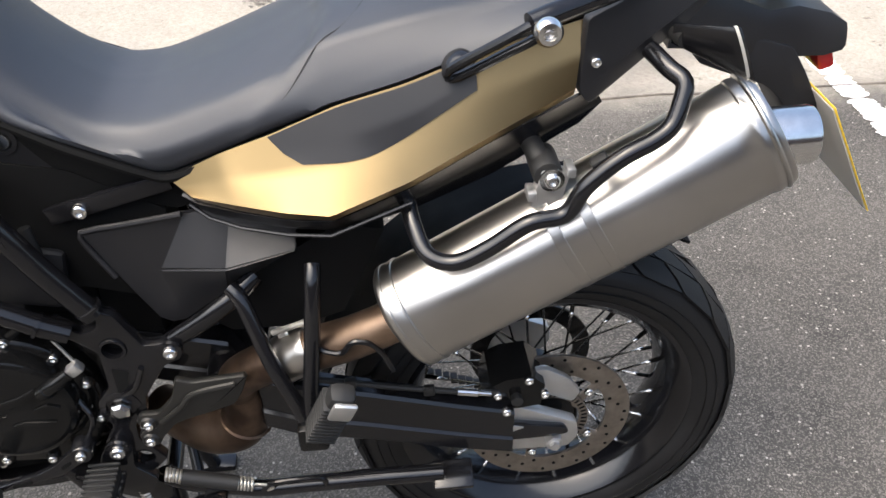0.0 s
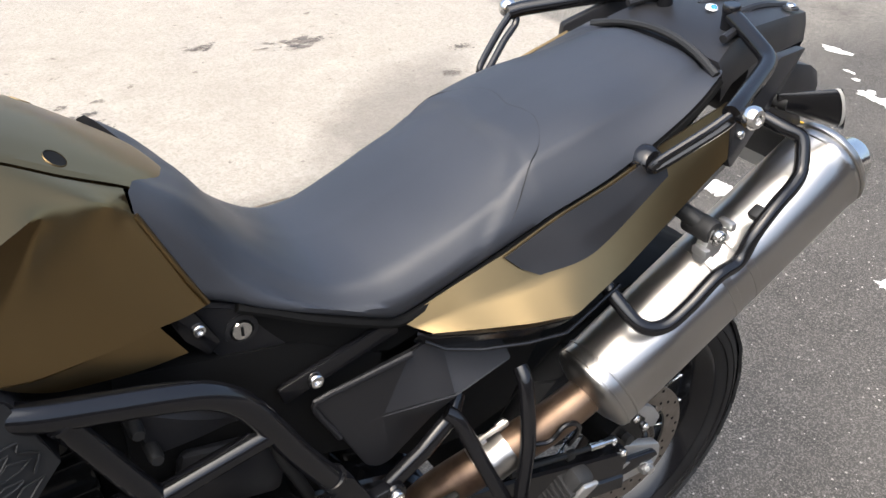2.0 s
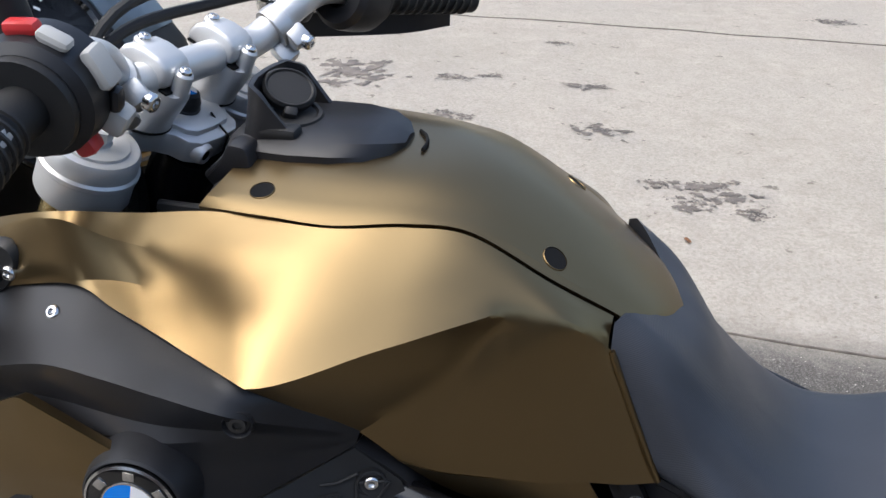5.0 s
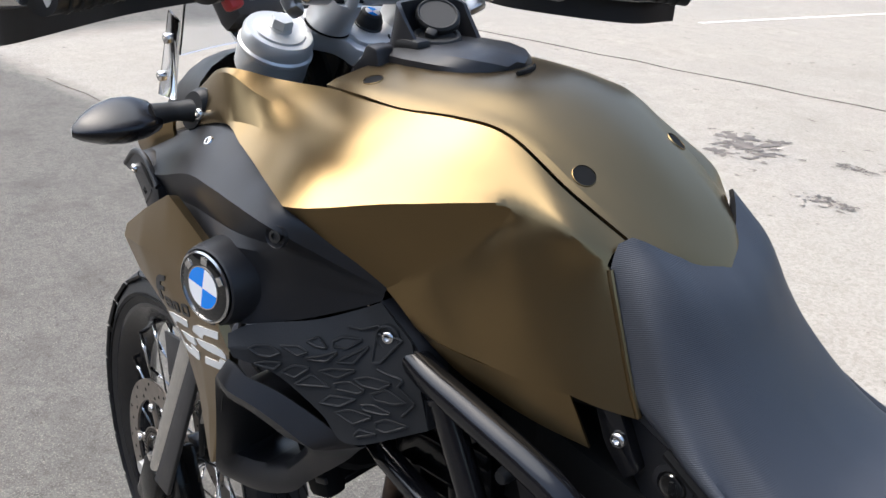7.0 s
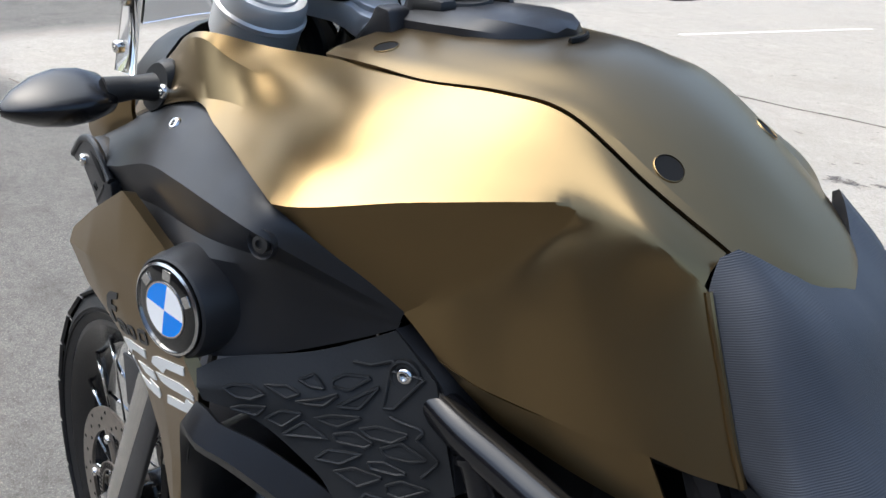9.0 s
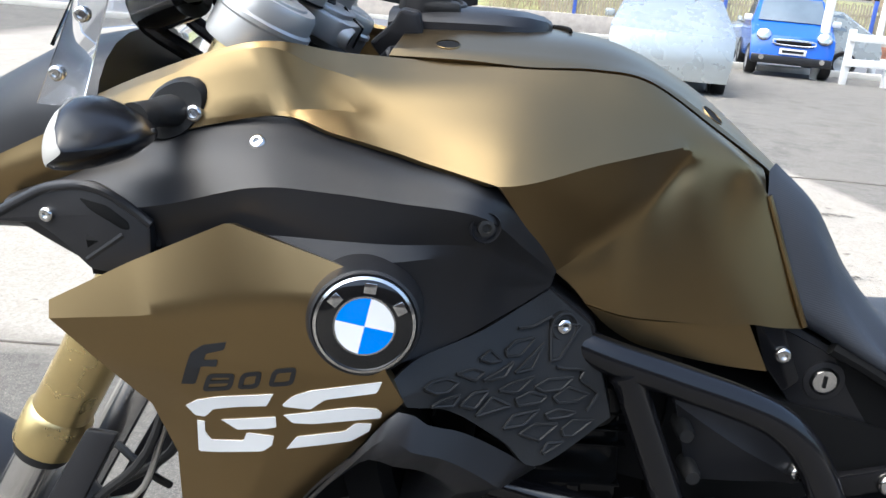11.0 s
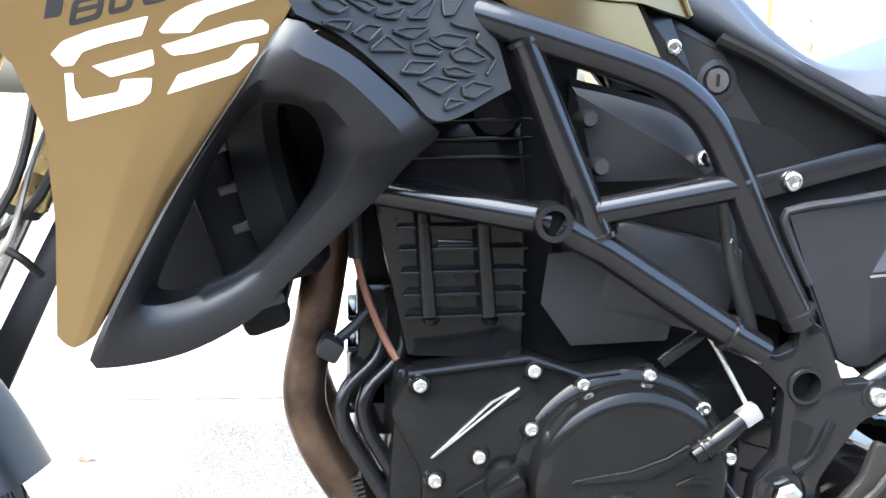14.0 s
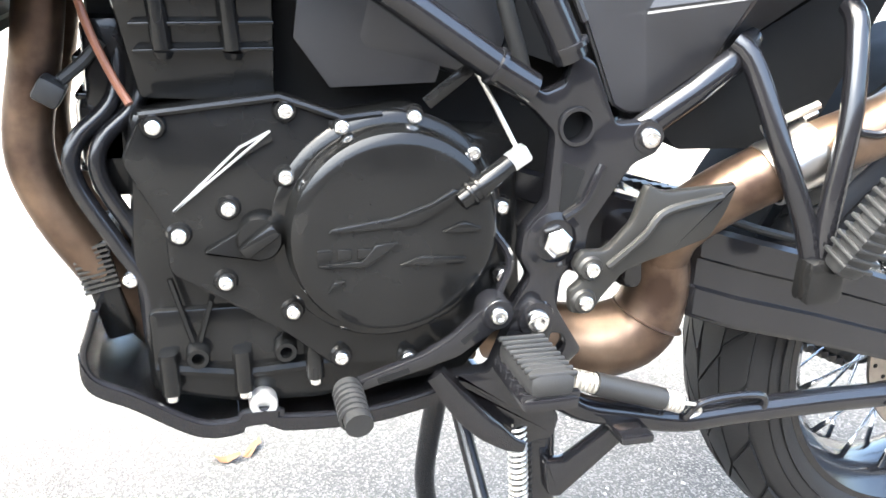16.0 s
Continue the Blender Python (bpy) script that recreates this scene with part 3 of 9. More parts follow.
# ---- far side of the car park ----
def build_far():
    g = ground_height
    # road beyond the rail and the bank behind it
    bm = bmesh.new()
    ys = [18.6, 20, 22, 25, 27.6]
    rows = [[bm.verts.new((x, y, g(y) + 0.012)) for x in (-120, -20, 20, 120)] for y in ys]
    for a, b in zip(rows, rows[1:]):
        for i in range(3):
            bm.faces.new((a[i], a[i + 1], b[i + 1], b[i]))
    tagged(part("road", bm, ROADMAT, None), "grey asphalt road beyond the car park", "road", kind="structure")
    kerb = material("pale_kerb_stone", (0.50, 0.48, 0.43), 0.8, 0, 0.15, 3.0)
    for y in (18.4, 27.8):
        tagged(part("kerb", block((240, 0.18, 0.16), Matrix.Translation((0, y, g(y) + 0.05)), 0.02), kerb, None), "pale concrete kerb along the road", "kerb", kind="structure")
    # low brick wall with its courses
    wall = part("brick_wall", block((70, 0.22, 0.72), Matrix.Translation((10, 29.6, g(29.6) + 0.30)), 0.01), material("mortar", (0.40, 0.36, 0.32), 0.9, 0, 0.2, 4.0), None)
    tagged(wall, "low red brick wall along the road", "wall", kind="structure")
    bm = bmesh.new()
    rnd = random.Random(11)
    for c in range(7):
        for k in range(70):
            x = 5.5 + k * 0.225 + (0.11 if c % 2 else 0)
            block((0.213, 0.03, 0.066), Matrix.Translation((x, 29.485 + rnd.uniform(-0.003, 0.003), g(29.6) - 0.02 + c * 0.076)), 0, bm)
    tagged(part("brick_face", bm, BRICKMAT, wall), kind="stuff")
    tagged(part("verge", blot(10, 31.6, 45, 1.6, 5, 0, 0.05, 40, 0.06), GRASSMAT, None), "strip of dry grass before the fence", "grass verge", kind="stuff")
    # paling fence with blue posts
    fence = thing("paling_fence", (14, 33, g(33)), "weathered paling fence with blue steel posts along the road", "fence")
    bm = bmesh.new()
    for k in range(330):
        x = 2 + k * 0.115
        h = 1.72 + 0.03 * math.sin(k * 2.3)
        block((0.066, 0.02, h), Matrix.Translation((x, 33, g(33) + h / 2 + 0.1)), 0, bm)
    tagged(part("paling", bm, FENCEMAT, fence), kind="stuff")
    for z in (0.45, 1.45):
        part("rail", block((38, 0.05, 0.07), Matrix.Translation((21, 33.05, g(33) + z)), 0.005), FENCEMAT, fence)
    for k in range(13):
        part("post", block((0.12, 0.12, 2.0), Matrix.Translation((3.2 + 2.75 * k, 32.9, g(33) + 1.0)), 0.01), POSTBLUE, fence, "blue painted steel post")
    # white ranch rail at the edge of the car park
    rail = thing("ranch_rail", (7.2, 16.2, g(16.2)), "white painted post-and-rail barrier beside the parked cars", "barrier")
    for x in (6.35, 7.15, 7.95):
        part("post", block((0.11, 0.11, 1.05), Matrix.Translation((x, 16.2, g(16.2) + 0.5)), 0.008), WHITEPAINT, rail)
    for z in (0.42, 0.88):
        part("rail", block((1.75, 0.05, 0.14), Matrix.Translation((7.15, 16.12, g(16.2) + z)), 0.006), WHITEPAINT, rail)
    # pale posts, sign and yellow height frame
    for x, y, h, r in ((6.15, 17.0, 5.0, 0.09), (8.6, 20.0, 5.0, 0.07), (11.6, 24.0, 5.5, 0.08), (13.6, 27.9, 5.5, 0.08)):
        post = thing("lamp_post", (x, y, g(y)), "pale painted steel post beside the road", "post", "pale posts")
        part("shaft", lathe([(0, 0), (r * 1.3, 0), (r * 1.3, 0.5), (r, 0.55), (r * 0.8, h), (0, h)], 14, Matrix.Translation((x, y, g(y)))), WHITEPAINT, post)
        part("collar", lathe([(r * 1.3, 0.5), (r * 1.5, 0.5), (r * 1.5, 0.62), (r, 0.62)], 14, Matrix.Translation((x, y, g(y)))), WHITEPAINT, post)
    sign = thing("bus_sign", (14.3, 29.0, g(29)), "small blue and white sign on a pale post", "sign")
    part("pole", lathe([(0, 0), (0.04, 0), (0.04, 2.6), (0, 2.6)], 10, Matrix.Translation((14.3, 29.0, g(29)))), WHITEPAINT, sign)
    part("panel", block((0.46, 0.03, 0.62), Matrix.Translation((14.3, 28.94, g(29) + 2.05)), 0.01), WHITEPAINT, sign)
    for z in (2.2, 1.9):
        part("blue_field", block((0.40, 0.012, 0.2), Matrix.Translation((14.3, 28.92, g(29) + z)), 0), BLUE, sign)
        part("bar", block((0.24, 0.008, 0.05), Matrix.Translation((14.3, 28.908, g(29) + z)), 0), WHITE, sign)
    yf = thing("height_frame", (14.4, 30, g(30)), "yellow steel frame standing behind the wall", "frame")
    part("upright", block((0.14, 0.14, 6.2), Matrix.Translation((14.45, 30.4, g(30) + 3.1)), 0.01), YELLOW, yf)
    part("crossbar", block((1.75, 0.10, 0.10), Matrix.Translation((13.6, 30.4, g(30) + 2.75)), 0.01), YELLOW, yf)

    # bare winter trees and scrub
    def tree(x, y, h, seed):
        rnd = random.Random(seed)
        t = thing("bare_tree", (x, y, g(y)), "leafless winter tree with pale brown branches", "tree", "bare trees")
        base = V(x, y, g(y))
        lean = V(rnd.uniform(-0.06, 0.06), rnd.uniform(-0.06, 0.06), 1)
        trunk = [base + lean * h * s + V(rnd.uniform(-1, 1), rnd.uniform(-1, 1), 0) * 0.03 * h * s for s in (0, 0.2, 0.45, 0.7, 1.0)]
        part("trunk", sweep(trunk, [0.035 * h, 0.026 * h, 0.018 * h, 0.010 * h, 0.003 * h], 8), BARK, t)
        bm = bmesh.new()

        def limb(p, d, L, r, depth):
            q = p + d * L * 0.5 + V(rnd.uniform(-1, 1), rnd.uniform(-1, 1), rnd.uniform(-0.3, 1)) * L * 0.10
            e = p + d * L
            a = d.orthogonal().normalized()
            b = d.cross(a)
            ringsv = []
            for c, rr in ((p, r), (q, r * 0.7), (e, r * 0.35)):
                ringsv.append([bm.verts.new(c + (a * math.cos(2.1 * k) + b * math.sin(2.1 * k)) * rr) for k in range(3)])
            for u, v in zip(ringsv, ringsv[1:]):
                for k in range(3):
                    bm.faces.new((u[k], u[(k + 1) % 3], v[(k + 1) % 3], v[k]))
            if depth:
                for _ in range(5 if depth > 1 else 6):
                    f = rnd.uniform(0.3, 1.0)
                    s = p.lerp(q, f * 2) if f < 0.5 else q.lerp(e, f * 2 - 1)
                    nd = (d + V(rnd.uniform(-1, 1), rnd.uniform(-1, 1), rnd.uniform(-0.3, 0.8)) * 0.8).normalized()
                    limb(s, nd, L * rnd.uniform(0.4, 0.65), r * 0.5, depth - 1)

        for k in range(13):
            s = rnd.uniform(0.2, 0.98)
            p = base + lean * h * s
            d = V(rnd.uniform(-1, 1), rnd.uniform(-1, 1), rnd.uniform(0.3, 1.1)).normalized()
            limb(p, d, h * rnd.uniform(0.25, 0.45) * (1.15 - 0.6 * s), 0.010 * h, 3)
        tagged(part("twig", bm, BARK, t), kind="stuff")

    for i, (x, y, h) in enumerate([(6.5, 37, 6.5), (10.2, 38, 5.2), (13.2, 40, 6.0), (16.2, 36.5, 6.2), (18.5, 36, 7.0), (22, 39, 6.5), (26, 38, 7.5), (8.5, 44, 7.0), (-2, 42, 7.0), (-14, 46, 8.0), (2.5, 39, 6.0)]):
        tree(x, y, h, i)
    rnd = random.Random(21)
    bm = bmesh.new()
    for _ in range(2600):
        x, y = rnd.uniform(0, 32), rnd.uniform(34, 40)
        h = rnd.uniform(0.6, 2.6)
        z = g(34) - 0.05
        dx, dy = rnd.uniform(-0.5, 0.5) * h, rnd.uniform(-0.3, 0.3) * h
        w = rnd.uniform(0.008, 0.022)
        a, b, c = bm.verts.new((x - w, y, z)), bm.verts.new((x + w, y, z)), bm.verts.new((x + dx, y + dy, z + h))
        d = bm.verts.new((x, y + w * 1.6, z))
        bm.faces.new((a, b, c)), bm.faces.new((b, d, c)), bm.faces.new((d, a, c))
    tagged(part("scrub", bm, BARK, None), "thicket of bare brown scrub behind the fence", "scrub", kind="stuff")
    # bank of ground behind the fence
    bm = bmesh.new()
    rr = [(33.6, 0.0), (36, 0.5), (44, 1.1), (60, 1.3), (120, 1.4)]
    rows = [[bm.verts.new((x, y, g(y) + z + 0.02)) for x in (-160, -60, 0, 20, 60, 160)] for y, z in rr]
    for a, b in zip(rows, rows[1:]):
        for i in range(5):
            bm.faces.new((a[i], a[i + 1], b[i + 1], b[i]))
    tagged(part("bank", bm, GRASSMAT, None), "bank of dry grass behind the fence", "grass bank", kind="structure")


def build_car(name, x, y, turn, L, W, H, paint, label, small):
    """A parked car: front end towards -y before it is turned."""
    z0 = ground_height(y)
    M = Matrix.Translation((x, y, z0)) @ Matrix.Rotation(radians(turn), 4, "Z")
    car = thing(name, (x, y, z0), label, "car", "parked cars")
    AT[car.name] = M
    car.matrix_basis = M
    # side outline from the nose: (along, height)
    if small:
        low = [(0, 0.28), (0.02, 0.55), (0.12, 0.78), (0.55, 0.95), (0.75, 1.0), (1.35, 1.48), (1.75, 1.54), (2.35, 1.50), (2.62, 1.25), (2.68, 0.8), (2.66, 0.3)]
    else:
        low = [(0, 0.3), (0.02, 0.6), (0.2, 0.78), (0.95, 0.92), (1.1, 0.95), (1.75, 1.36), (2.3, 1.42), (3.1, 1.38), (3.7, 1.0), (3.95, 0.92), (4.05, 0.6), (4.02, 0.3)]
    s = L / low[-2][0]
    loops = []
    for u in (-1, -0.92, -0.6, 0, 0.6, 0.92, 1):
        lp = []
        for a, h in low:
            tuck = 0.80 if h > 1.05 else 1.0
            nose = 0.10 * abs(u) ** 3 * (1 if a < 0.6 else 0) + (-0.06 * abs(u) ** 3 if a > low[-1][0] - 0.3 else 0)
            edge = 0.04 if abs(u) == 1 else 0
            lp.append(M @ V(u * W / 2 * tuck * (1 - (0.04 if h < 0.4 else 0)), a * s + nose, (h - edge * (1 if h > 0.6 else 0)) * H / (1.54 if small else 1.42)))
        loops.append(lp)
    body = part("body", loft(loops), paint, car)
    k = H / (1.54 if small else 1.42)

    def face(name, pts, mat, off, lab=""):
        bm = bmesh.new()
        vs = [bm.verts.new(M @ V(*p)) for p in pts]
        f = bm.faces.new(vs)
        bm.normal_update()
        got = bmesh.ops.extrude_face_region(bm, geom=[f])
        bmesh.ops.translate(bm, vec=off, verts=[v for v in got["geom"] if isinstance(v, bmesh.types.BMVert)])
        bmesh.ops.recalc_face_normals(bm, faces=bm.faces)
        return part(name, bm, mat, body if name not in ("body",) else car, lab)

    out = (M.to_3x3() @ V(0, -0.02, 0.012))
    a0, a1 = (0.77, 1.33) if small else (1.12, 1.73)
    h0, h1 = (1.02, 1.455) if small else (0.97, 1.34)
    face("windscreen", [(-W * 0.42, a0 * s, h0 * k), (W * 0.42, a0 * s, h0 * k), (W * 0.36, a1 * s, h1 * k), (-W * 0.36, a1 * s, h1 * k)], CARGLASS, out, "tinted windscreen")
    part("bumper", block((W * 0.96, 0.10, 0.16), M @ Matrix.Translation((0, 0.02, 0.33)), 0.03), PLASTIC, car, "dark lower bumper")
    part("grille", block((W * 0.42, 0.05, 0.07), M @ Matrix.Translation((0, 0.045, 0.66 * k)), 0.02), DARK, car)
    part("grille_trim", sweep([M @ V(-W * 0.25, 0.03, 0.70 * k), M @ V(-W * 0.2, 0.015, 0.62 * k), M @ V(W * 0.2, 0.015, 0.62 * k), M @ V(W * 0.25, 0.03, 0.70 * k), M @ V(0, 0.03, 0.715 * k), M @ V(-W * 0.25, 0.03, 0.70 * k)], 0.018, 8), CHROME, car)
    part("number_plate", block((0.50, 0.02, 0.11), M @ Matrix.Translation((0, -0.035, 0.50)), 0.004), WHITE, car, "white number plate with dark bars")
    part("plate_bar", block((0.40, 0.012, 0.05), M @ Matrix.Translation((0, -0.045, 0.50)), 0.0), INK, car)
    for u in (-1, 1):
        lamp = part("headlight", lathe([(0, -0.03), (0.10, -0.03), (0.12, 0.0), (0.10, 0.04), (0.05, 0.06), (0, 0.065)], 18, M @ Matrix.Translation((u * W * 0.36, 0.13, 0.78 * k)) @ Matrix.Rotation(radians(65), 4, "X") @ Matrix.Diagonal((1.25, 1, 1, 1))), CHROME, car, "clear headlight")
        part("mirror", block((0.16, 0.10, 0.12), M @ Matrix.Translation((u * W * 0.54, a0 * s + 0.05, h0 * k + 0.03)), 0.03), WHITE if small else paint, car)
        part("fog_lamp", lathe([(0, 0.03), (0.05, 0.03), (0.05, -0.02), (0, -0.03)], 14, M @ Matrix.Translation((u * W * 0.36, -0.02, 0.36)) @ Matrix.Rotation(radians(90), 4, "X")), CHROME, car)
        side = M.to_3x3() @ V(u * 0.015, 0, 0)
        b1 = 2.2 if small else 3.2
        face("side_window", [(u * W * 0.455, (a0 + 0.2) * s, (h0 + 0.03) * k), (u * W * 0.455, b1 * s, (h0 + 0.03) * k), (u * W * 0.408, (b1 - 0.1) * s, (h1 - 0.03) * k), (u * W * 0.408, (a1 + 0.05) * s, (h1 - 0.03) * k)], CARGLASS, side)
        for a in ((0.42, 2.28) if small else (0.72, 3.25)):
            R = 0.29
            wm = M @ Matrix.Translation((u * (W / 2 - 0.09), a * s, R)) @ Matrix.Rotation(radians(90), 4, "Y")
            wh = part("wheel", lathe([(0, -0.02), (R * 0.2, -0.02), (R * 0.62, 0.0), (R * 0.66, 0.09), (R * 0.66, -0.09), (0, -0.09)], 20, wm), ALU, car)
            part("tyre", ring([(R * 0.66, -0.09), (R * 0.93, -0.10), (R, -0.07), (R, 0.07), (R * 0.93, 0.10), (R * 0.66, 0.09)], 24, wm), TYRE, wh)


build_far()
build_car("parked_car", 5.45, 16.6, -12, 2.69, 1.56, 1.54, CARBLUE, "small blue car parked facing the bike, white plate", True)
build_car("parked_hatchback", 2.55, 15.2, 170, 3.9, 1.68, 1.42, CARSILVER, "pale silver car parked tail first beside the blue one", False)
build_car("parked_saloon", 4.35, 20.3, -100, 4.1, 1.68, 1.42, CARSILVER, "silver car parked behind the small blue car", False)


# unseen dark wall added behind the camera to darken what the bike reflects
tagged(part("reflection_wall", block((70, 0.3, 3.4), Matrix.Translation((-2, -9.0, 1.7)), 0.01), material("dark_backdrop", (0.09, 0.065, 0.055), 0.9, 0, 0.25, 3.0, 0.4, 60.0), None), "unseen dark wall added to darken reflections", "wall", kind="structure")


# ---- the motorcycle ----
bike = thing("motorcycle", (-0.75, 0, 0), "bronze and black adventure motorcycle standing on its centre stand", "motorcycle")


def both(f):
    """Runs a builder for the left and for the right side."""
    for side in (-1, 1):
        f(side)


def flip(rows, side):
    return [[(x, y * -side, z) for x, y, z in r] for r in rows]


# -- tank cover --
def build_tank():
    seam = [(-1.070, -0.120, 1.156), (-1.010, -0.126, 1.158), (-0.960, -0.126, 1.157), (-0.905, -0.110, 1.158), (-0.858, -0.098, 1.151), (-0.796, -0.0915, 1.116), (-0.742, -0.077, 1.083), (-0.728, -0.070, 1.066)]
    band = [(-1.066, -0.105, 1.164), (-1.010, -0.108, 1.166), (-0.960, -0.106, 1.166), (-0.905, -0.096, 1.163), (-0.850, -0.087, 1.152), (-0.790, -0.081, 1.119), (-0.735, -0.068, 1.081), (-0.720, -0.061, 1.063)]
    mid = [(-1.060, -0.060, 1.172), (-1.010, -0.060, 1.176), (-0.950, -0.060, 1.176), (-0.890, -0.055, 1.171), (-0.835, -0.052, 1.152), (-0.780, -0.048, 1.120), (-0.716, -0.042, 1.074), (-0.701, -0.038, 1.056)]
    top = [(-1.056, 0.0, 1.175), (-1.010, 0.0, 1.179), (-0.945, 0.0, 1.179), (-0.880, 0.0, 1.173), (-0.825, 0.0, 1.152), (-0.770, 0.0, 1.119), (-0.700, 0.0, 1.063), (-0.685, 0.0, 1.045)]
    # a crease runs along the band; the crown between the bands is one smooth curve
    n = 48
    S, B, M, T = (crom(r, n) for r in (seam, band, mid, top))
    B = [p.lerp(q, 0.6) for p, q in zip(S, B)]
    other = lambda p: V(p.x, -p.y, p.z)
    cols = []
    for p, q, r, t in zip(S, B, M, T):
        crown = crom([q, r, t, other(r), other(q)], 25)
        cols.append([p, p.lerp(q, 0.5)] + crown + [other(p.lerp(q, 0.5)), other(p)])
    bm = bmesh.new()
    g = [[bm.verts.new(p) for p in c] for c in cols]
    for u, v in zip(g, g[1:]):
        for i in range(len(u) - 1):
            bm.faces.new((u[i], u[i + 1], v[i + 1], v[i]))
    bm.normal_update()
    if sum(f.normal.z for f in bm.faces) < 0:
        bmesh.ops.reverse_faces(bm, faces=bm.faces)
    bmesh.ops.solidify(bm, geom=bm.faces[:], thickness=0.004)
    bmesh.ops.recalc_face_normals(bm, faces=bm.faces)
    cover = part("tank_cover", bm, GOLD, bike, "satin bronze painted tank cover", angle=13)
    for sx in (-1, 1):
        cup(cover, (-0.795, 0.071 * sx, 1.125), (0.3, 0.5 * sx, 0.75))
        cup(cover, (-1.025, 0.098 * sx, 1.167), (0.0, 0.5 * sx, 0.85), 0.0096)
    # solid tank below, closes the view under the shells
    core = [[(x, s * w, z) for s, z, w in ((-1, zb, wb), (-1, zm, wm), (-0.6, zt, wm), (0.6, zt, wm), (1, zm, wm), (1, zb, wb))] for x, zb, wb, zm, wm, zt in
            ((-1.05, 1.02, 0.09, 1.10, 0.10, 1.145), (-0.95, 0.98, 0.12, 1.09, 0.115, 1.165), (-0.85, 0.95, 0.12, 1.07, 0.095, 1.15), (-0.78, 0.93, 0.10, 1.03, 0.07, 1.10), (-0.72, 0.93, 0.085, 0.99, 0.065, 1.04))]
    part("tank_core", loft([[V(*p) for p in c] for c in core]), DARK, bike)


build_tank()


# -- black filler console on top of the tank --
def build_console():
    prof = []
    for x, w, z, lo in ((-1.078, 0.052, 1.184, 1.150), (-1.060, 0.058, 1.187, 1.155), (-1.02, 0.064, 1.189, 1.160), (-0.985, 0.062, 1.190, 1.164), (-0.958, 0.052, 1.189, 1.166), (-0.941, 0.034, 1.186, 1.168), (-0.934, 0.016, 1.182, 1.168)):
        prof.append([V(x, s * w * k, zz) for s, k, zz in ((-1, 1.0, lo), (-1, 0.98, z - 0.008), (-1, 0.80, z), (0, 0, z + 0.003), (1, 0.80, z), (1, 0.98, z - 0.008), (1, 1.0, lo))])
    c = part("console", loft(prof), PLASTIC, bike, "black plastic console on the tank")
    m = axis(V(-1.036, -0.004, 1.193), (0.12, -0.12, 1.0))
    lock = part("power_socket", lathe([(0, 0.002), (0.019, 0.002), (0.021, 0.004), (0.024, 0.004), (0.026, 0.0), (0.026, -0.004)], 28, m), RUBBER, c)
    fm = axis(V(-1.043, 0.004, 1.212), (0.46, -0.48, 0.75), (1, 0.2, 0))
    part("flap", loft([[fm @ V(0.0235 * math.cos(a) * k, 0.020 * math.sin(a) * k, h) for a in [j * math.pi / 14 for j in range(28)]] for k, h in ((0.90, -0.005), (1.0, -0.003), (1.0, 0.003), (0.90, 0.0055), (0.86, 0.0055), (0.80, 0.004))]), RUBBER, lock, "round rubber flap standing open")
    part("flap_hinge", block((0.012, 0.010, 0.022), fm @ Matrix.Translation((0.004, -0.022, -0.006)), 0.003), RUBBER, lock)
    part("flap_tab", block((0.034, 0.020, 0.012), Matrix.Translation((-1.034, -0.040, 1.191)), 0.004), RUBBER, c)
    # upright hood round the socket, open to the rear
    plan = [(-1.020, -0.047), (-1.046, -0.050), (-1.060, -0.040), (-1.066, -0.015), (-1.066, 0.015), (-1.060, 0.040), (-1.046, 0.050), (-1.020, 0.047)]
    rise = (0.004, 0.038, 0.042, 0.042, 0.042, 0.042, 0.036, 0.004)
    rows = [[(x - 0.012, y, 1.160) for x, y in plan], [(x - 0.004, y, 1.186 + 0.3 * q) for (x, y), q in zip(plan, rise)], [(x, y * 0.97, 1.186 + q) for (x, y), q in zip(plan, rise)]]
    part("hood", shell(rows, 36, 5, 0.0045, -1, smooth_u=False), PLASTIC, c, angle=30)
    for s in (-1, 1):
        part("side_bracket", plate(rounded([(-1.050, 1.188), (-1.044, 1.160), (-1.066, 1.148), (-1.080, 1.148), (-1.091, 1.160), (-1.072, 1.178), (-1.066, 1.190)], 0.004), s * 0.048, s * 0.074, 0.004), PLASTIC, c)
        part("lug", lathe([(0, 0.010), (0.009, 0.010), (0.011, 0.008), (0.011, -0.016), (0, -0.016)], 20, axis(V(-1.070, s * 0.080, 1.146), (0.5, s * 0.5, 0.6))), PLASTIC, c)
    # slit drawn as a near-black bar, its shade in the colour
    part("slit", sweep([V(-0.931, 0.024, 1.1785), V(-0.923, 0.012, 1.1793), V(-0.918, -0.004, 1.1793), V(-0.918, -0.018, 1.1788)], 0.0028, 8, flat=0.6), DARK, c)
    bolt(c, (-1.082, -0.060, 1.137), 0.0055, (0.2, -0.6, 0.7))


build_console()


